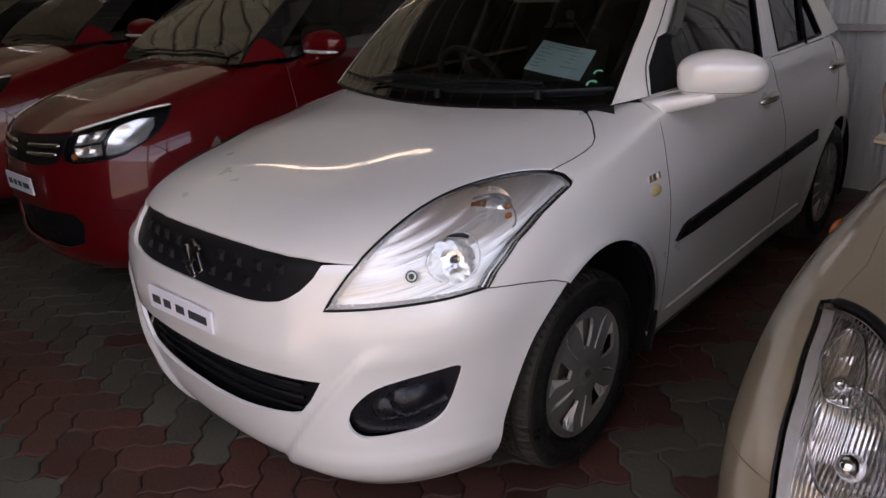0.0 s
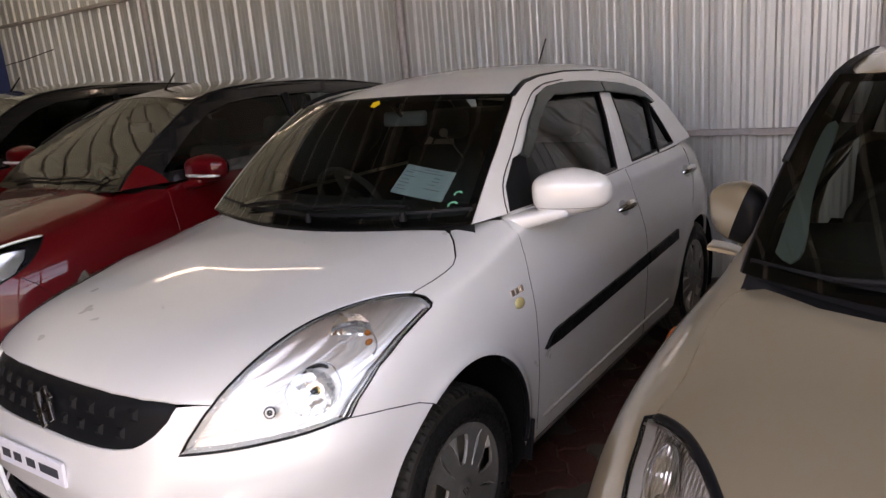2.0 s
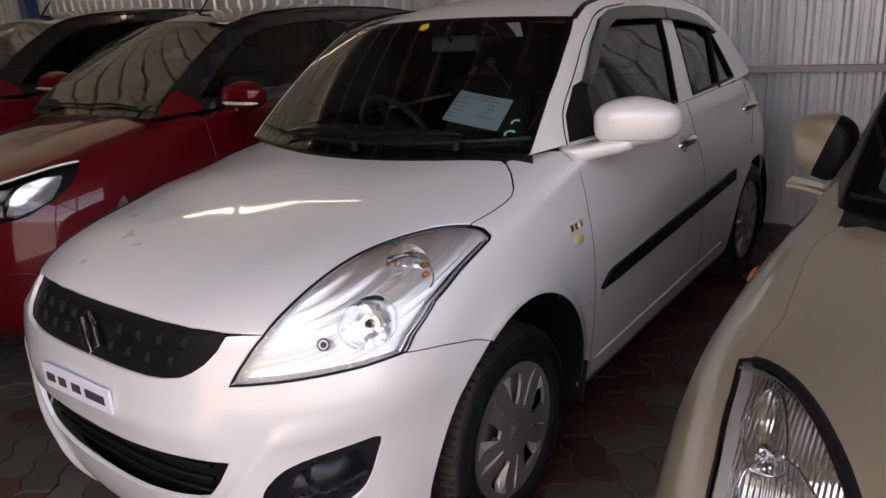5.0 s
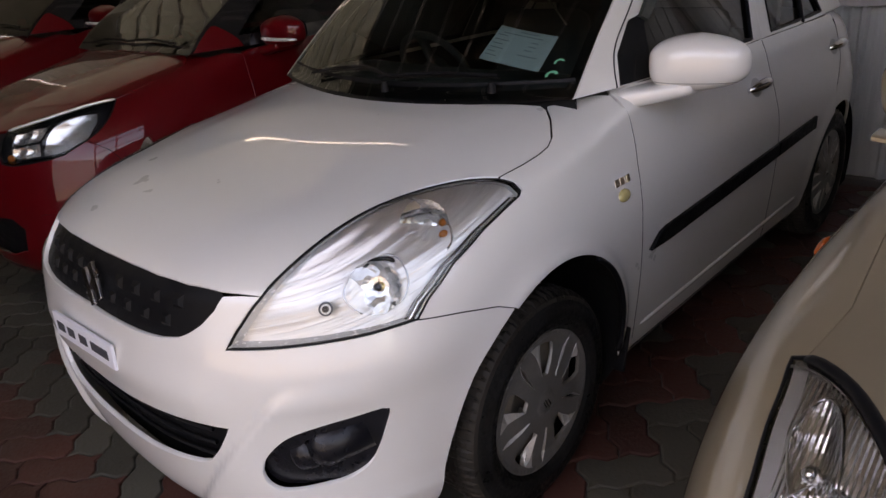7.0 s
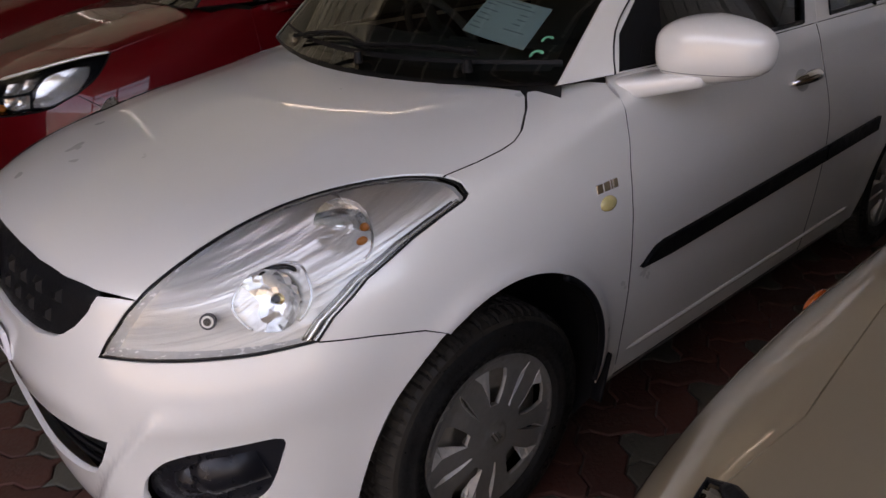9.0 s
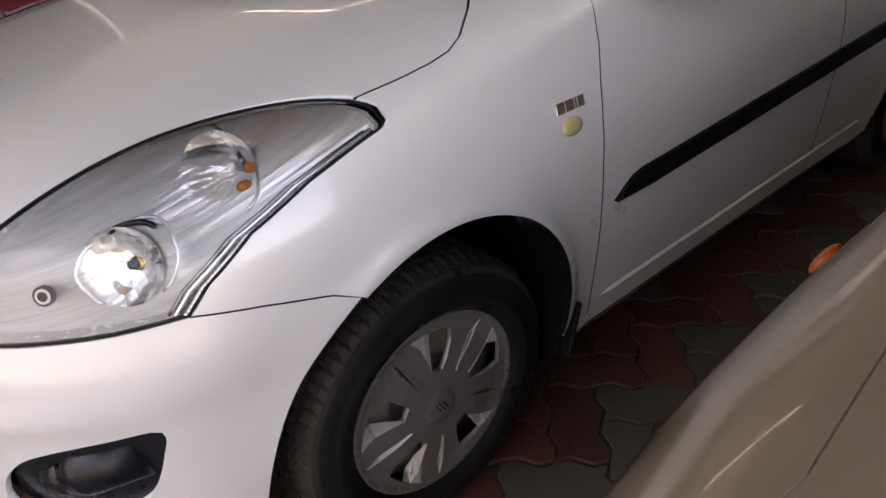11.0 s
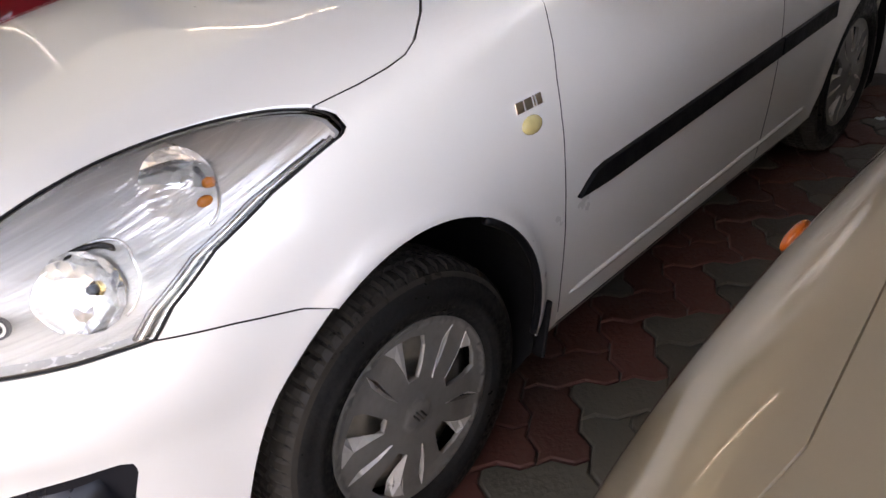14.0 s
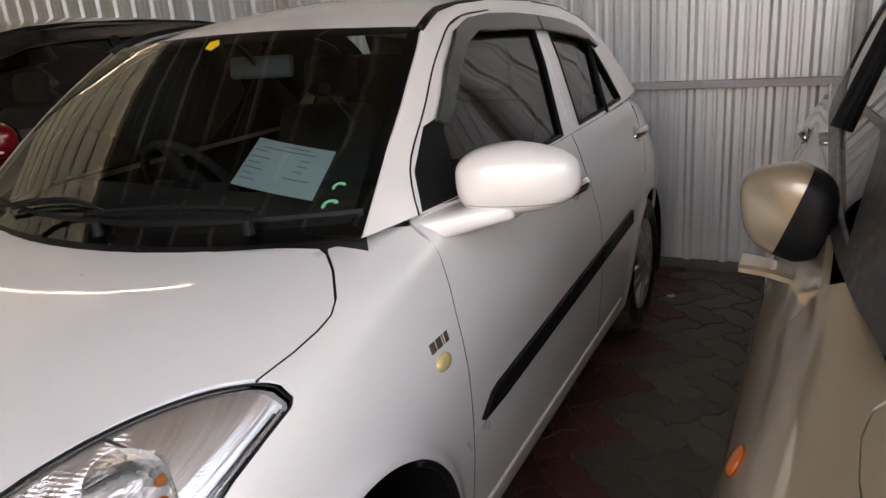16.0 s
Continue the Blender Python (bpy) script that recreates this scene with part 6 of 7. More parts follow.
        if front is red_front:
            flat_panel("pillar_foot", side, curve([(0.20, belt + 0.002), (0.27, 1.195), (0.345, 1.245), (0.385, 1.225), (0.45, 1.170), (0.47, belt + 0.002)], 16), paint, fr, flip=s, lift=0.004, res=0.03, label="red corner below the black pillar")
        flat_panel("side_window", side, win, DARKGLASS, fr, flip=s, lift=-0.010, depth=0, gap=-0.01, label="dark side glass")
        for a_, b_ in q["bars"]:
            part("window_bar", rod(bmesh.new(), (s * sx(*a_), *a_), (s * sx(*b_), *b_), 0.022), PLASTIC, fr)
        pts = [(s * (sx(y, z) - 0.002), y, z) for y, z in q["ws_edge"][3:] + rail]
        part("drip_strip", tube(bmesh.new(), pts, 0.009, 8), PLASTIC, car, smooth=True)
        mx, my, mz = q["mirror"]
        if front is beige_front:
            beige_mirror(car, s, paint)
        else:
            foot = mirror(car, s, paint, mx, my, mz, q["mirror_k"])
            pts = [(s * (0.83 + 0.19 * t), 0.50 + 0.075 * t * t + my, 1.165 - 0.012 * t) for t in np.linspace(0, 1, 8)]
            part("mirror_turn_lamp", tube(bmesh.new(), pts, [0.005] + [0.009] * 6 + [0.004], 8), CLEARRIB, foot, "clear turn lamp strip on the mirror", smooth=True)
    hy0, hy1 = q["head"]
    xe = float(sx(q["rail"][0][0], q["rail"][0][1])) - 0.01
    half = [(0.0, hy0), (0.25, hy0 + 0.018), (xe - 0.02, hy1), (xe, hy1 + 0.10), (xe, 1.3), (xe, 1.9), (xe - 0.01, 2.5), (xe - 0.04, 2.80), (0.25, 2.88), (0.0, 2.90)]
    roofpaint = paint if front is not red_front else BLACKPAINT
    flat_panel("roof", lambda x, y: np.stack([x, y, rz_(x, y)], -1), half + mirror_x(half)[1:-1], roofpaint, car, res=0.05)
    ye, ze = np.array(q["ws_edge"]).T
    (l0, l1), (t0, t1) = q["screen_low"], q["screen_top"]

    def screen(a, b):
        a, b = np.asarray(a, float), np.clip(np.asarray(b, float), -0.05, 1.05)
        y1, z1 = np.interp(b, np.linspace(0, 1, len(ye)), ye), np.interp(b, np.linspace(0, 1, len(ye)), ze)
        x1 = sx(y1, z1) - 0.005
        k_ = np.abs(a) ** 2.1
        y0, z0 = l0 + (t0 - l0) * b, l1 + (t1 - l1) * (1.05 * b - 0.05 * b * b)
        return np.stack([a * x1, y0 + (y1 - y0) * k_, z0 + (z1 - z0) * k_], -1)
    flat_panel("windscreen", screen, np.array([(-1, 0), (1, 0), (1, 1), (-1, 1)], float), SCREENGLASS, car, res=0.04, depth=0, scale=(0.62, 0.72), gap=0, label="clear windscreen")
    for o in ([(-1, -0.03), (1, -0.03), (1, 0.06), (0, 0.045), (-1, 0.06)], [(-1, 1.02), (1, 1.02), (1, 0.95), (-1, 0.95)], [(1, 0), (1, 1), (0.945, 1), (0.945, 0)], [(-1, 0), (-1, 1), (-0.945, 1), (-0.945, 0)]):
        flat_panel("screen_border", screen, np.array(o, float), PLASTIC, car, res=0.05, depth=0, lift=-0.003, scale=(0.62, 0.72), gap=0, label="black glass border")
    if front is beige_front:
        for sg in (1, -1):
            o = curve([(sg * 0.925, 0.13), (sg * 0.925, 0.40), (sg * 0.915, 0.74), (sg * 0.885, 0.74), (sg * 0.865, 0.40), (sg * 0.835, 0.14), (sg * 0.87, 0.10), (sg * 0.925, 0.13)], 40)[:-1]
            flat_panel("pillar_lining", screen, o, PALETRIM, car, res=0.04, depth=0.006, lift=-0.020, scale=(0.62, 0.72), gap=0, label="pale lining behind the windscreen pillar")
    # cowl
    hbx = np.array([(x, y) for x, y in hb[k:]][::-1])

    def cowl(a, b):
        a, b = np.asarray(a, float), np.asarray(b, float)
        x = a * (hbx[-1, 0] + 0.02)
        hy = np.interp(np.abs(x), hbx[:, 0], hbx[:, 1])
        uvh = F.inverse(np.stack([np.abs(x), hy], 1), "top")
        hz = F(uvh[:, 0], uvh[:, 1])[:, 2]
        top = screen(a * 0.985, np.full_like(a, 0.07))
        return np.stack([x + (top[:, 0] - x) * b, hy - 0.012 + (top[:, 1] + 0.004 - hy) * b, hz - 0.016 * (1 - b) + (top[:, 2] - hz) * b - 0.012 * np.sin(math.pi * b)], -1)
    flat_panel("cowl", cowl, np.array([(-1, 0), (1, 0), (1, 1), (-1, 1)], float), PLASTIC, car, res=0.04, depth=0, scale=(0.7, 0.12), gap=0, label="black scuttle under the windscreen")
    for pts in ([(-0.70, 0.05), (-0.40, 0.085), (-0.05, 0.08)], [(-0.02, 0.07), (0.35, 0.095), (0.78, 0.075)]):
        c2 = curve(pts, 10)
        p = screen(c2[:, 0], c2[:, 1])
        part("wiper", tube(bmesh.new(), [Vector(v) + Vector((0, -0.014, 0.010)) for v in p], 0.007, 6), PLASTIC, car, "parked black wiper")
    # tail
    bm = bmesh.new()
    box(bm, (-0.70, 2.9, 0.30), (0.70, 3.02, belt), None, 0.03)
    part("tailgate", bm, paint, car)
    bm = bmesh.new()
    tube(bm, [(-0.45, 2.86, belt + 0.30), (0.45, 2.86, belt + 0.30)], 0.02, 6)
    part("tail_spoiler", bm, roofpaint, car)
    # shell, liners, floor, wheels
    us, vs = np.linspace(-3.0, 3.0, 110), np.linspace(0, 9.6, 24)
    uu, vv = np.meshgrid(us, vs, indexing="ij")
    p = (F(uu.ravel(), vv.ravel()) - F.normal(uu.ravel(), vv.ravel()) * 0.05).reshape(*uu.shape, 3)
    idx, faces = np.arange(uu.size).reshape(uu.shape), []
    for a in range(len(us) - 1):
        for b in range(len(vs) - 1):
            c = p[a:a + 2, b:b + 2].reshape(-1, 3).mean(0)
            if abs(c[0]) > 0.35 and (np.hypot(c[1] - ay, c[2] - az) < ar + 0.05 or np.hypot(c[1] - ry, c[2] - rz) < rr + 0.05):
                continue
            if abs(c[0]) > 0.36 and c[1] < -0.15 and 0.62 < c[2] < 0.98:
                continue
            faces.append((idx[a, b], idx[a + 1, b], idx[a + 1, b + 1], idx[a, b + 1]))
    mesh_ob("inner_shell", p.reshape(-1, 3), faces, SHELL, car)
    for s in (1, -1):
        for yy, zz, r in ((ay, az, ar + 0.02), (ry, rz, rr + 0.02)):
            bm = bmesh.new()
            rg = []
            for k2 in range(20):
                t = radians(-35 + 250 * k2 / 19)
                rg.append([bm.verts.new((s * x, yy + r * math.cos(t), zz + r * math.sin(t))) for x in (0.76, 0.45)])
            for a, b in zip(rg, rg[1:]):
                bm.faces.new((a[0], a[1], b[1], b[0]))
            bm.faces.new([r_[1] for r_ in rg])
            part("wheel_arch_liner", bm, SHELL, car, smooth=True)
        for yy in (ay, ry):
            wheel(car, s * (rows[3][3] - 0.06), yy, 0.312, s)
    bm = bmesh.new()
    box(bm, (-0.68, -0.5, 0.21), (0.68, 2.9, 0.25), None, 0.01)
    part("underbody", bm, SHELL, car)
    cabin(car, True, -0.08)
    if front is red_front:
        part("aerial", rod(bmesh.new(), (0.0, 1.02, rz_(0.0, 1.02) - 0.01), (0.0, 1.12, rz_(0.0, 1.02) + 0.10), 0.008, 0.005), PLASTIC, car, "short black roof aerial")
    return car


def beige_mirror(car, s, paint):
    """A rounded shell, painted outside and black towards the car, over a thin curved shelf."""
    line = curve([(0.885, 0.985), (0.82, 0.972), (0.765, 0.948), (0.742, 0.915), (0.735, 0.88)], 16)
    bm = bmesh.new()
    rings = []
    for i, (x, z) in enumerate(line):
        y0, y1, h = 0.600 + 0.035 * i / 16, 0.68, 0.009 + 0.004 * i / 16
        rings.append([bm.verts.new((s * x, y, z + dz)) for y, dz in ((y0, -h * 0.5), (y0, h * 0.5), (y0 + 0.01, h), (y1, h), (y1, -h), (y0 + 0.01, -h))])
    for a, b in zip(rings, rings[1:]):
        for k in range(6):
            bm.faces.new((a[k], a[(k + 1) % 6], b[(k + 1) % 6], b[k]))
    bm.faces.new(rings[0])
    bm.faces.new(rings[-1])
    foot = part("mirror_foot", bm, paint, car, "thin painted mirror shelf", smooth=False)

    def shell(keep, fat=1.0):
        bm = bmesh.new()
        bmesh.ops.create_uvsphere(bm, u_segments=56, v_segments=36, radius=1.0)
        for v in bm.verts:
            x, y, z = v.co
            r = (abs(x) ** 3.2 + abs(y) ** 2.6 + abs(z) ** 3.2) ** (-1 / 3.2)
            x, y, z = x * r, y * r, z * r
            v.co = (0.79 + fat * x * (0.100 if x > 0 else 0.070) * (1 + 0.10 * z), 0.66 + fat * y * (0.062 * (1 - 0.35 * x) if y < 0 else 0.028), 1.092 + fat * z * (0.098 - 0.018 * abs(x)) + 0.006 * x)
        if keep:
            for co, no in (((0.772, 0.66, 1.165), (1, 0, 0.37)), ((0.79, 0.668, 1.09), (0, -1, 0))):
                bmesh.ops.bisect_plane(bm, geom=bm.verts[:] + bm.edges[:] + bm.faces[:], plane_co=co, plane_no=no, clear_inner=True)
        for v in bm.verts:
            v.co.x *= s
        bmesh.ops.recalc_face_normals(bm, faces=bm.faces[:])
        return bm
    sh = part("mirror_shell", shell(True, 1.012), paint, foot, "beige mirror cap", smooth=True)
    part("mirror_housing", shell(False), PLASTIC, foot, "black mirror housing", smooth=True)


def red_front(F, car, lamp, g, s):
    """Twin bowls in a black lamp, chrome bars in the grille, number plate and fog lamp."""
    p, n = at_skin(F, "front", (0.44, 0.80), s, -0.022)
    bm = bmesh.new()
    bmesh.ops.create_uvsphere(bm, u_segments=12, v_segments=8, radius=0.016, matrix=Matrix.Translation(p))
    part("bulb", bm, AMBER, lamp, "amber turn bulb", smooth=True)
    if s > 0:
        for zz, x1 in ((0.845, 0.36), (0.805, 0.35)):
            for sg in (1, -1):
                uv = F.inverse([(x * sg, zz - 0.012 * (1 - x / 0.36)) for x in np.linspace(0.07, x1, 14)], "front")
                pts = F(uv[:, 0], uv[:, 1]) - F.normal(uv[:, 0], uv[:, 1]) * 0.004
                part("chrome_bar", tube(bmesh.new(), [Vector(v) for v in pts], [0.006] + [0.0125] * (len(pts) - 2) + [0.006], 8), CHROME, g, "chrome grille bar", smooth=True)
        bm = bmesh.new()
        m = Matrix.Translation((0.03, -0.795, 0.645))
        box(bm, (-0.17, -0.004, -0.045), (0.17, 0.006, 0.045), m, 0.003)
        plate = part("number_plate", bm, PLATE, car, "white number plate")
        for x0, x1 in ((-0.14, -0.09), (-0.07, -0.03), (-0.01, 0.04), (0.06, 0.14)):
            bm = bmesh.new()
            box(bm, (x0, -0.0055, -0.016), (x1, -0.004, 0.012), m)
            part("plate_bar", bm, INK, plate)
    o = [("front", [(0.605 + 0.062 * math.cos(t), 0.520 + 0.026 * math.sin(t)) for t in np.linspace(0, 2 * math.pi, 20)[:-1]])]
    skin_panel("fog_lamp_blank", F, o, RED, car, lift=0.012, depth=0.012, res=0.015, gap=0, flip=s)


def beige_front(F, car, lamp, g, s):
    """Deep bowls behind a ribbed lens, and a round amber turn lamp on the wing."""
    for q, r in (((0.605, 0.80), 0.022), ((0.66, 0.875), 0.013), ((0.56, 0.70), 0.016)):
        p, n = at_skin(F, "front", q, s, -0.035)
        bm = bmesh.new()
        bmesh.ops.create_uvsphere(bm, u_segments=16, v_segments=10, radius=r, matrix=Matrix.Translation(p))
        part("bulb_shield", bm, CHROME, lamp, smooth=True)
    p, n = at_skin(F, "side", (0.095, 0.886), s, 0.002)
    bm = bmesh.new()
    t = Vector((0, 1, 0))
    t = (t - n * t.dot(n)).normalized()
    bmesh.ops.create_uvsphere(bm, u_segments=20, v_segments=12, radius=1, matrix=Matrix.Translation(p) @ Matrix((t, n.cross(t), n)).transposed().to_4x4() @ Matrix.Diagonal((0.026, 0.023, 0.009, 1)))
    part("side_turn_lamp", bm, ORANGE, car, "small round amber turn lamp", smooth=True)


PALETRIM = material("pale_green_grey_trim", (0.62, 0.72, 0.66), 0.6, scale=60, vary=0.06)
ORANGE = material("amber_plastic", (0.42, 0.085, 0.012), 0.25, scale=50, vary=0.08)
BLACKFRAME = material("satin_black_trim", (0.012, 0.012, 0.013), 0.40, 0, 0.15, scale=40, vary=0.15)


# ---- the shed ----
def corrugated(name, x0, x1, z0, z1, pitch, depth, mat, horizontal=None):
    """A trapezoid sheet along x between two heights; ribs stand out towards -y."""
    prof = []
    x = x0
    while x < x1:
        for dx, d in ((0, 0), (0.14 * pitch, 0), (0.19 * pitch, 0.004), (0.24 * pitch, 0.004), (0.29 * pitch, 0), (0.42 * pitch, 0), (0.47 * pitch, 0.004), (0.52 * pitch, 0.004), (0.57 * pitch, 0), (0.72 * pitch, 0), (0.81 * pitch, depth), (0.92 * pitch, depth), (1.0 * pitch, 0)):
            if not prof or x + dx > prof[-1][0] + 1e-6:
                prof.append((x + dx, d))
        x += pitch
    verts, faces = [], []
    for (px, d) in prof:
        verts += [(px, -d, z0), (px, -d, z1)]
    for i in range(len(prof) - 1):
        faces.append((2 * i, 2 * i + 2, 2 * i + 3, 2 * i + 1))
    return verts, faces


def shed():
    X0, X1, H = -9.4, 3.75, 4.18
    v, f = corrugated("w", X0 - 0.1, X1, FLOOR + 0.04, H, RIB, 0.024, GALV)
    w = mesh_ob("wall_north", [(x, WALL_Y + y, z) for x, y, z in v], f, GALV, None, "galvanised corrugated sheet wall", smooth=False)
    tagged(w, "", "wall", kind="structure")
    bm = bmesh.new()
    box(bm, (X0, WALL_Y - 0.05, FLOOR - 0.05), (X1, WALL_Y + 0.1, FLOOR + 0.045), None, 0.01)
    tagged(part("plinth", bm, CONCRETE, None, "dark concrete plinth under the sheet wall"), "", "plinth", kind="structure")
    for z in (1.045, 2.66):
        bm = bmesh.new()
        box(bm, (X0, WALL_Y - 0.078, z - 0.020), (X1, WALL_Y - 0.032, z + 0.020), None, 0.004)
        tagged(part("wall_rail", bm, PIPE, None, "pale primed steel rail on the sheet wall"), "", "rail", kind="structure")
    part_wire = tube(bmesh.new(), [(-8.91, WALL_Y - 0.045, 2.16), (-8.19, WALL_Y - 0.05, 2.20), (-7.43, WALL_Y - 0.04, 2.27)], 0.006, 6)
    tagged(part("wall_wire", part_wire, PLASTIC, None, "thin dark wire along the sheet wall"), "", "wire", kind="structure")
    for x in (-5.27, -1.79, 1.65):
        bm = bmesh.new()
        rod(bm, (x, WALL_Y - 0.11, FLOOR + 1.0 if x > 1 else FLOOR), (x, WALL_Y - 0.11, H), 0.030, None, 20)
        tagged(part("post", bm, PIPE, None, "pale round steel post against the wall"), "", "post", group="wall posts", kind="structure")
    # side walls, the east one unseen and added to block light, and a blue post near the far corner
    v, f = corrugated("w", 0.5, WALL_Y, FLOOR, 4.3, RIB, 0.030, GALV)
    w = mesh_ob("wall_east", [(3.75 + y, px, z) for px, y, z in v], f, DARKSHEET, None, "dark brown corrugated side wall", smooth=False)
    tagged(w, "", "wall", kind="structure")
    # unseen posts and rails, added to break up the paint's reflections
    for y in (-3.2, -1.35, 0.45):
        bm = bmesh.new()
        box(bm, (3.68, y - 0.05, FLOOR), (3.78, y + 0.05, 4.25), None, 0.006)
        tagged(part("side_post", bm, DARKSTEEL, None, "dark steel post on the open side"), "", "post", group="side posts", kind="structure")
    for z in (2.35, 3.55):
        bm = bmesh.new()
        box(bm, (3.70, -3.3, z - 0.05), (3.76, 0.5, z + 0.05), None, 0.006)
        tagged(part("side_rail", bm, DARKSTEEL, None, "dark steel rail across the open side"), "", "rail", group="side rails", kind="structure")
    v, f = corrugated("w", 1.6, WALL_Y, FLOOR, 4.3, RIB, 0.024, GALV)
    w = mesh_ob("wall_west", [(X0 - y, px, z) for px, y, z in v], f, GALV, None, "pale galvanised corrugated side wall", smooth=False)
    tagged(w, "", "wall", kind="structure")
    # unseen wall, added and toned for the red cars to reflect
    bm = bmesh.new()
    box(bm, (X0 - 0.22, -3.3, FLOOR), (X0 - 0.02, 1.6, 4.3), None, 0.005)
    tagged(part("wall_west_front", bm, BAREWALL, None, "bare rendered side wall"), "", "wall", kind="structure")
    bm = bmesh.new()
    box(bm, (-8.76, WALL_Y - 0.30, FLOOR), (-8.56, WALL_Y - 0.14, 4.1), None, 0.006)
    tagged(part("blue_post", bm, BLUE, None, "blue painted steel post"), "", "post", kind="structure")
    # unseen added walls: one keeps light off the red cars, one closes the yard
    v, f = corrugated("w", X0, -0.5, FLOOR, 4.3, RIB, 0.024, GALV)
    w = mesh_ob("wall_south", [(px, -3.3 - y, z) for px, y, z in v], f, DARKSHEET, None, "dark brown corrugated front wall", smooth=False)
    tagged(w, "", "wall", kind="structure")
    # unseen wall, added to bounce daylight and cover the low sky
    bm = bmesh.new()
    box(bm, (-30, -13.3, FLOOR - 0.05), (30, -13.0, 5.0), None, 0.01)
    tagged(part("yard_wall", bm, YARDWALL, None, "pale grey building wall across the yard"), "", "wall", kind="structure")
    # roof sheet: ribs run front to back, rising to the front
    rz = lambda y: 4.17 - 0.03 * (y - WALL_Y)
    for nm, xa, xb, mat, lab in (("ceiling", -4.6, X1, ROOFSHEET, "dark corrugated metal roof"), ("ceiling_pale", X0, -4.6, PALESHEET, "pale corrugated roof sheet")):
        v, f = corrugated("r", xa, xb, -3.3, WALL_Y + 0.04, RIB, 0.03 if mat is ROOFSHEET else 0.004, mat)
        w = mesh_ob(nm, [(px, z, rz(z) + y) for px, y, z in v], f, mat, None, lab, smooth=False)
        tagged(w, "", "roof", kind="structure")
    k = 0
    x = -9.25
    while x < X1:
        bm = bmesh.new()
        tube(bm, [(x, -3.28, rz(-3.28) - 0.065), (x, WALL_Y - 0.02, rz(WALL_Y) - 0.065)], 0.027, 8)
        tagged(part("rafter", bm, PALEPIPE, None, "thin pale steel rafter under the roof"), "", "rafter", group="roof rafters", kind="structure")
        x += 0.62
    for y in (-3.2, 0.0, 3.1):
        bm = bmesh.new()
        box(bm, (X0, y - 0.04, rz(y) - 0.20), (X1, y + 0.04, rz(y) - 0.085), None, 0.004)
        tagged(part("roof_beam", bm, DARKSTEEL, None, "dark steel roof beam"), "", "beam", group="roof beams", kind="structure")
    # tube lamps under the roof
    for x in (-6.55, -5.2, -3.85):
        lamp = tagged(new("tube_lamp"), "lit white tube lamp hung under the roof", "lamp", group="tube lamps")
        lamp.location = (x, 3.0, rz(3.0) - 0.12)
        bm = bmesh.new()
        box(bm, (-0.62, -0.025, 0.015), (0.62, 0.025, 0.055), None, 0.006)
        part("batten", bm, PALEPIPE, lamp)
        bm = bmesh.new()
        rod(bm, (-0.60, 0, 0), (0.60, 0, 0), 0.011, None, 12)
        part("tube", bm, TUBE, lamp, "glowing white tube", smooth=True)
    # ground sheet to the horizon
    v = [(-400, -400, FLOOR - 0.013), (400, -400, FLOOR - 0.013), (400, 400, FLOOR - 0.013), (-400, 400, FLOOR - 0.013)]
    tagged(mesh_ob("ground", v, [(0, 1, 2, 3)], SAND, None, "dusty ground under the paving", smooth=False), "", "ground", kind="structure")


RIB = 0.20


CONCRETE = material("grimy_concrete", (0.10, 0.095, 0.09), 0.9, scale=20, vary=0.25, bump=0.4)
SAND = material("dusty_ground", (0.12, 0.112, 0.10), 0.95, scale=3, vary=0.3)
ROOFSHEET = material("dull_roof_sheet", (0.24, 0.225, 0.20), 0.5, 0.3, scale=12, vary=0.2)
# kept dark so the unseen east and south walls throw little light back
DARKSHEET = material("dark_painted_sheet", (0.06, 0.05, 0.042), 0.6, 0.1, scale=12, vary=0.2)
BAREWALL = material("bare_render", (0.36, 0.34, 0.31), 0.9, scale=8, vary=0.2, bump=0.3)
YARDWALL = material("pale_grey_plaster", (0.50, 0.50, 0.50), 0.85, scale=3, vary=0.12, bump=0.1)
BLUE = material("blue_enamel", (0.02, 0.04, 0.16), 0.4, scale=20, vary=0.15)
PALESHEET = material("pale_roof_sheet", (0.36, 0.38, 0.34), 0.6, 0.1, scale=10, vary=0.12)
PALEPIPE = material("white_primed_steel", (0.85, 0.84, 0.82), 0.45, 0.0, scale=30, vary=0.08)
DARKSTEEL = material("dark_steel_beam", (0.05, 0.05, 0.05), 0.6, 0.2, scale=30, vary=0.2)
# daylight comes through the pale sheets
_t = PALESHEET.node_tree
_tr, _mx = _t.nodes.new("ShaderNodeBsdfTranslucent"), _t.nodes.new("ShaderNodeMixShader")
_tr.inputs[0].default_value = (0.26, 0.29, 0.26, 1)
_mx.inputs[0].default_value = 0.075
_t.links.new(_t.nodes["Principled BSDF"].outputs[0], _mx.inputs[1])
_t.links.new(_tr.outputs[0], _mx.inputs[2])
_t.links.new(_mx.outputs[0], _t.nodes["Material Output"].inputs[0])
TUBE = bpy.data.materials.new("lit_tube")
TUBE.use_nodes = True
TUBE.node_tree.nodes["Principled BSDF"].inputs["Emission Color"].default_value = (1, 0.98, 0.94, 1)
TUBE.node_tree.nodes["Principled BSDF"].inputs["Emission Strength"].default_value = 1.1


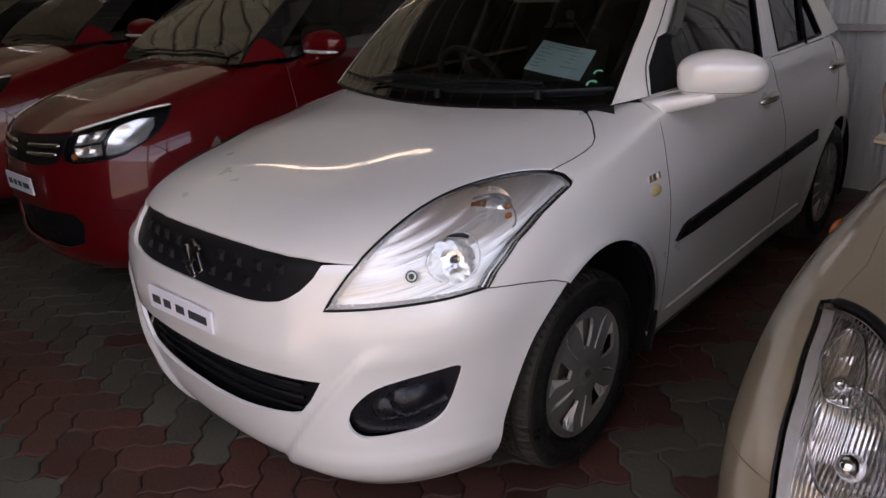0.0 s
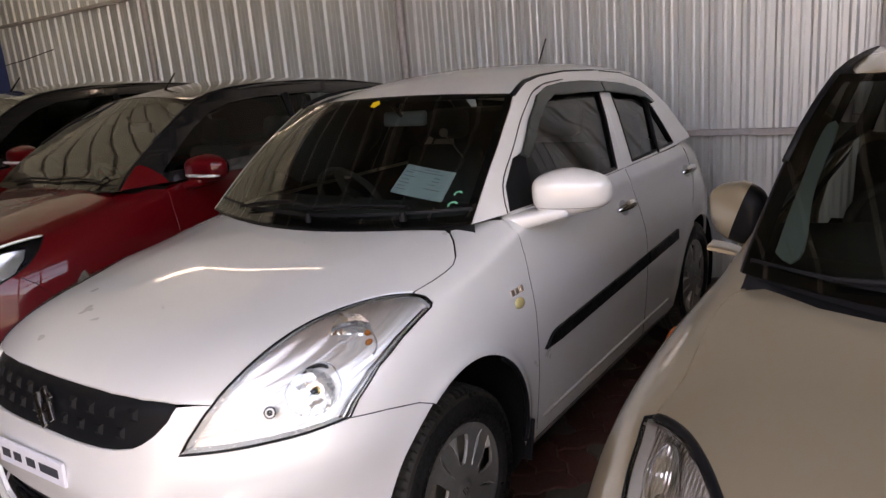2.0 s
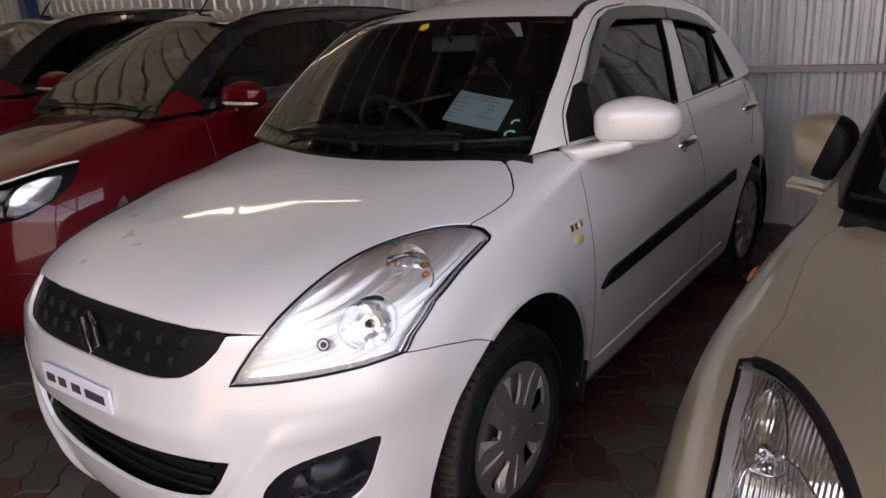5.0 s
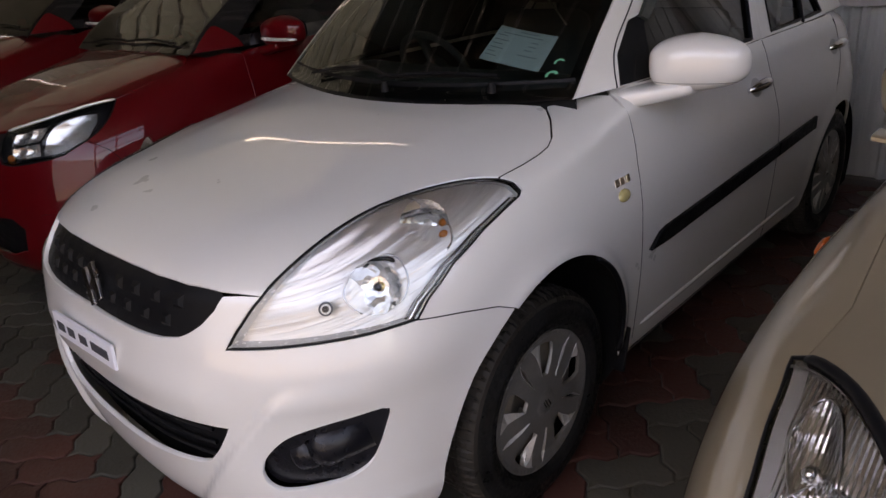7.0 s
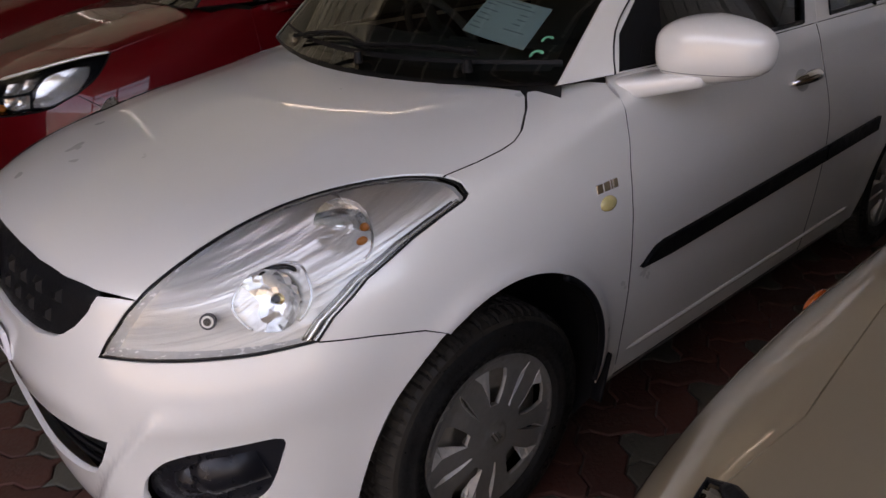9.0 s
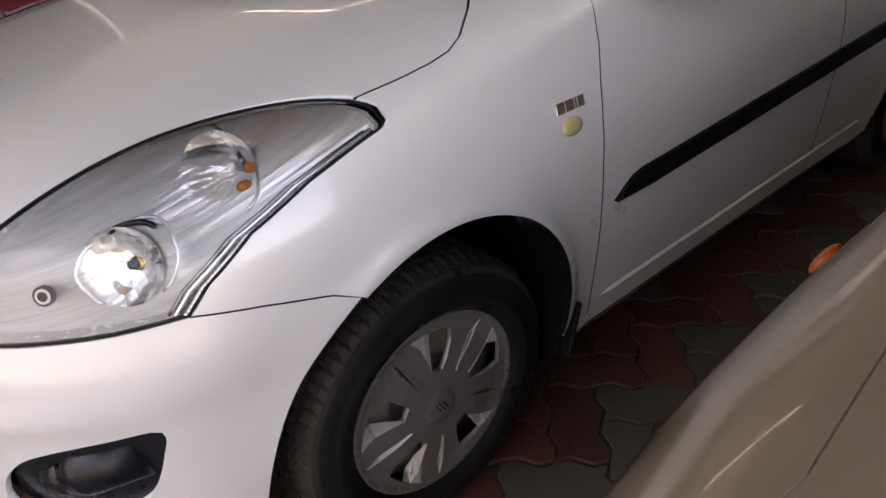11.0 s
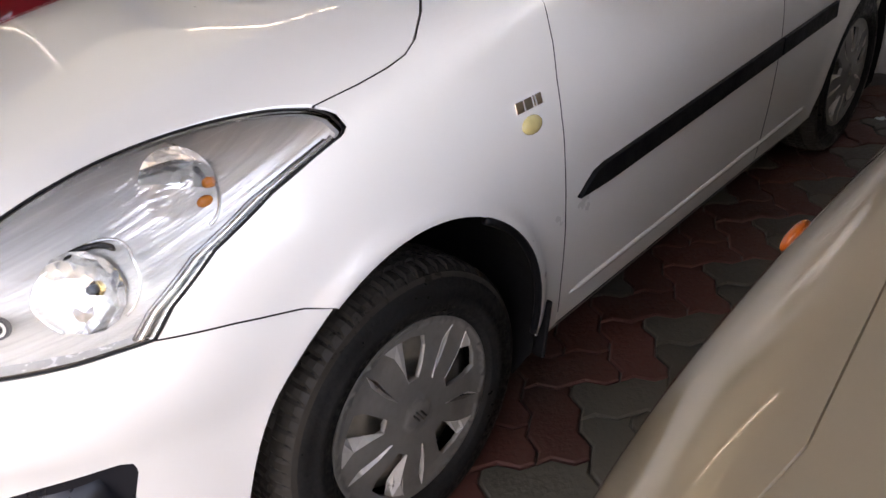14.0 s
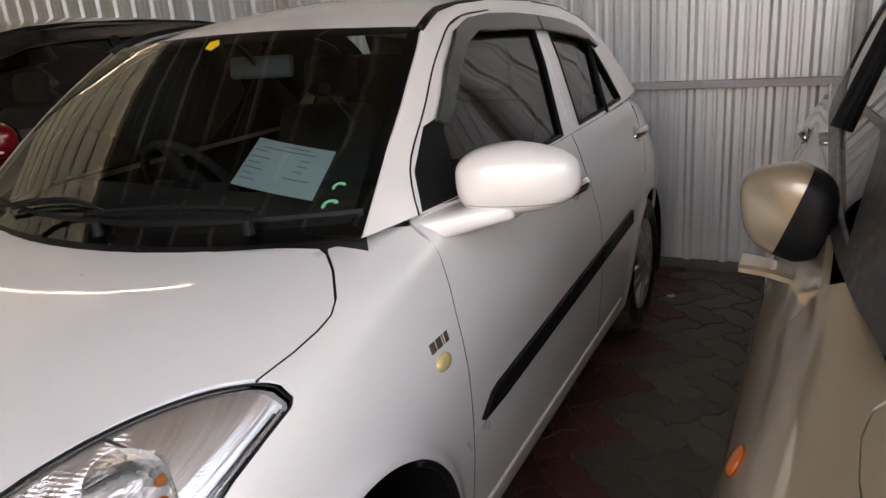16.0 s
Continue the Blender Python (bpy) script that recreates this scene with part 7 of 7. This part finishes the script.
# ---- paving: zigzag blocks in herringbone, set at 45 degrees ----
def paver_material(name, colour, random_node):
    m = material(name, colour, 0.62, scale=70, vary=0.16, bump=0.55)
    n, l = m.node_tree.nodes, m.node_tree.links
    b = n["Principled BSDF"]
    src = b.inputs["Base Color"].links[0].from_socket
    rnd = n.new(random_node)
    out = rnd.outputs["Random" if random_node == "ShaderNodeObjectInfo" else "Random Per Island"]
    mr = n.new("ShaderNodeMapRange")
    mr.inputs["To Min"].default_value, mr.inputs["To Max"].default_value = 0.72, 1.25
    l.new(out, mr.inputs["Value"])
    sc = n.new("ShaderNodeVectorMath")
    sc.operation = "SCALE"
    l.new(src, sc.inputs[0])
    l.new(mr.outputs[0], sc.inputs["Scale"])
    l.new(sc.outputs[0], b.inputs["Base Color"])
    # dust in patches
    tc, ns, mx, rp = n.new("ShaderNodeNewGeometry"), n.new("ShaderNodeTexNoise"), n.new("ShaderNodeMix"), n.new("ShaderNodeMapRange")
    ns.inputs["Scale"].default_value, ns.inputs["Detail"].default_value = 3.0, 6
    l.new(tc.outputs["Position"], ns.inputs["Vector"])
    rp.inputs["From Min"].default_value, rp.inputs["From Max"].default_value, rp.inputs["To Max"].default_value = 0.45, 0.75, 0.45
    l.new(ns.outputs["Fac"], rp.inputs["Value"])
    mx.data_type = "RGBA"
    l.new(rp.outputs[0], mx.inputs["Factor"])
    l.new(sc.outputs[0], mx.inputs[6])
    mx.inputs[7].default_value = (0.064, 0.053, 0.040, 1)
    l.new(mx.outputs[2], b.inputs["Base Color"])
    return m


W_ = 0.1335


def paver_outline(horizontal):
    """Six zigzag sides round two cells, in cell units times W_."""
    w, h = (2, 1) if horizontal else (1, 2)
    edges = []
    d = 0.085
    for i in range(w):
        edges.append(((i, 0), (i + 1, 0)))
    for j in range(h):
        edges.append(((w, j), (w, j + 1)))
    for i in range(w):
        edges.append(((w - i, h), (w - i - 1, h)))
    for j in range(h):
        edges.append(((0, h - j), (0, h - j - 1)))
    pts = []
    for (x0, y0), (x1, y1) in edges:
        flip = 1 if (x1 > x0 or y1 > y0) else -1
        nx, ny = (0, 1) if y0 == y1 else (1, 0)
        for t, o in ((0.0, 0.0), (0.30, -d), (0.70, d)):
            pts.append((x0 + (x1 - x0) * t + nx * o * flip, y0 + (y1 - y0) * t + ny * o * flip))
    return np.array(pts) * W_


def paver_mesh(horizontal):
    o = paver_outline(horizontal)
    a, b, c = shrink(o, 0.0085), shrink(o, 0.0035), shrink(o, 0.0020)
    n = len(o)
    verts = [(x, y, 0) for x, y in a] + [(x, y, -0.003) for x, y in b] + [(x, y, -0.014) for x, y in c]
    faces = [tuple(range(n))]
    for r in (0, n):
        faces += [(r + i, r + n + i, r + n + (i + 1) % n, r + (i + 1) % n) for i in range(n)]
    return verts, faces


def paving():
    floor = tagged(new("floor"), "zigzag concrete block paving in red and grey", "floor", kind="structure")
    red, grey = paver_material("red_paver", (0.092, 0.032, 0.023), "ShaderNodeObjectInfo"), paver_material("grey_paver", (0.088, 0.080, 0.061), "ShaderNodeObjectInfo")
    red2, grey2 = paver_material("red_paver_far", (0.092, 0.032, 0.023), "ShaderNodeNewGeometry"), paver_material("grey_paver_far", (0.088, 0.080, 0.061), "ShaderNodeNewGeometry")
    meshes = {}
    for hz in (True, False):
        v, f = paver_mesh(hz)
        for c, m in (("red", red), ("grey", grey)):
            me = bpy.data.meshes.new("paver")
            me.from_pydata(v, [], f)
            me.materials.append(m)
            meshes[hz, c] = me
    rng = random.Random(5)
    turn = Matrix.Rotation(radians(45), 4, "Z")
    far = {"red": ([], []), "grey": ([], [])}
    todo = []
    for i in range(-60, 60):
        for j in range(-60, 60):
            k = (i - j) % 4
            if k not in (0, 2):
                continue
            hz = k == 0
            # cell corner along the two diagonals
            b0, a0 = 0.947 + i * W_, 0.185 + (j if hz else j - 1) * W_
            bc, ac = b0 + (W_ if hz else W_ / 2), a0 + (W_ / 2 if hz else W_)
            x, y = (ac + bc) / math.sqrt(2), (bc - ac) / math.sqrt(2)
            if not (-5.2 < x < 3.3 and -3.4 < y < WALL_Y - 0.10):
                continue
            # a red band runs along the cars' noses, bends and goes on between two of them
            t = min(1, max(0, ((x - 0.0) * 0.74 + (y + 0.95) * 0.70) / (0.74 ** 2 + 0.70 ** 2)))
            bend = math.hypot(x - 0.74 * t, y + 0.95 - 0.70 * t) < 0.17
            isred = bend or (-1.13 < y < -0.79 and x < 0.05) or (0.57 < x < 0.905 and y > -0.30)
            if rng.random() < 0.05:
                isred = not isred
            todo.append((hz, "red" if isred else "grey", a0, b0, x, y))
    near_ = lambda t: min(math.hypot(t[4] - 1.05, (t[5] - 0.9) * 0.6), math.hypot(t[4] + 0.45, t[5] + 0.95))
    todo.sort(key=near_)
    for n, (hz, c, a0, b0, x, y) in enumerate(todo):
        # cell axes: first along (1, 1), second along (1, -1)
        dz = rng.uniform(-0.0025, 0.0015)
        m = Matrix(((1 / math.sqrt(2), 1 / math.sqrt(2), 0, 0), (1 / math.sqrt(2), -1 / math.sqrt(2), 0, 0), (0, 0, 1, 0), (0, 0, 0, 1)))
        if n < 300:
            ob = new("paver", meshes[hz, c])
            ob.parent = floor
            p = m @ Vector((b0, a0, 0))
            ob.matrix_basis = Matrix.Translation((p.x, p.y, FLOOR + dz)) @ m
        else:
            v, f = paver_mesh(hz)
            vs, fs = far[c]
            k = len(vs)
            vs += [tuple(m @ Vector((b0 + q[0], a0 + q[1], q[2])) + Vector((0, 0, FLOOR + dz))) for q in v]
            fs += [tuple(k + t for t in reversed(face)) for face in f]
    for c, mat in (("red", red2), ("grey", grey2)):
        ob = mesh_ob("paver_field", far[c][0], far[c][1], mat, floor, "", smooth=False)
        tagged(ob, kind="stuff")


shed()
white_car()
red = hatchback("red_hatchback", "red hatchback with black roof, parked beside the white car", RED_SKIN, RED_SHAPE, RED, BLACKPAINT, red_front)
red.matrix_basis = pose(-2.2, 0.2, 0)
far = copy_thing(red, pose(-4.25, 0.15, 0))
far.scale = (1.06, 1.04, 1.06)
tagged(far, "taller red hatchback with black roof, parked further along")
last = copy_thing(red, pose(-6.35, 0.1, 0))
tagged(last, "red hatchback with black roof at the end of the row")
beige = hatchback("beige_hatchback", "beige metallic hatchback with black pillars, parked close by", BEIGE_SKIN, BEIGE_SHAPE, BEIGE, BLACKFRAME, beige_front)
beige.matrix_basis = pose(2.27, 0, 0)
paving()


def scrap():
    """A crumpled scrap of paper on the pavers by the wall."""
    random.seed(5)
    bm = bmesh.new()
    n = 7
    grid = [[bm.verts.new((0.045 * (i / n - 0.5) * (1 + 0.2 * random.random()), 0.03 * (j / n - 0.5), 0.006 + 0.010 * random.random())) for j in range(n)] for i in range(n)]
    for i in range(n - 1):
        for j in range(n - 1):
            bm.faces.new((grid[i][j], grid[i + 1][j], grid[i + 1][j + 1], grid[i][j + 1]))
    bmesh.ops.solidify(bm, geom=bm.faces[:], thickness=0.004)
    ob = part("paper_scrap", bm, PAPER, None, "small crumpled scrap of pale paper on the pavers")
    ob.matrix_basis = Matrix.Translation((0.88, 2.83, FLOOR)) @ Matrix.Rotation(0.6, 4, "Z")
    tagged(ob, "small crumpled scrap of pale paper on the pavers", "litter")


scrap()
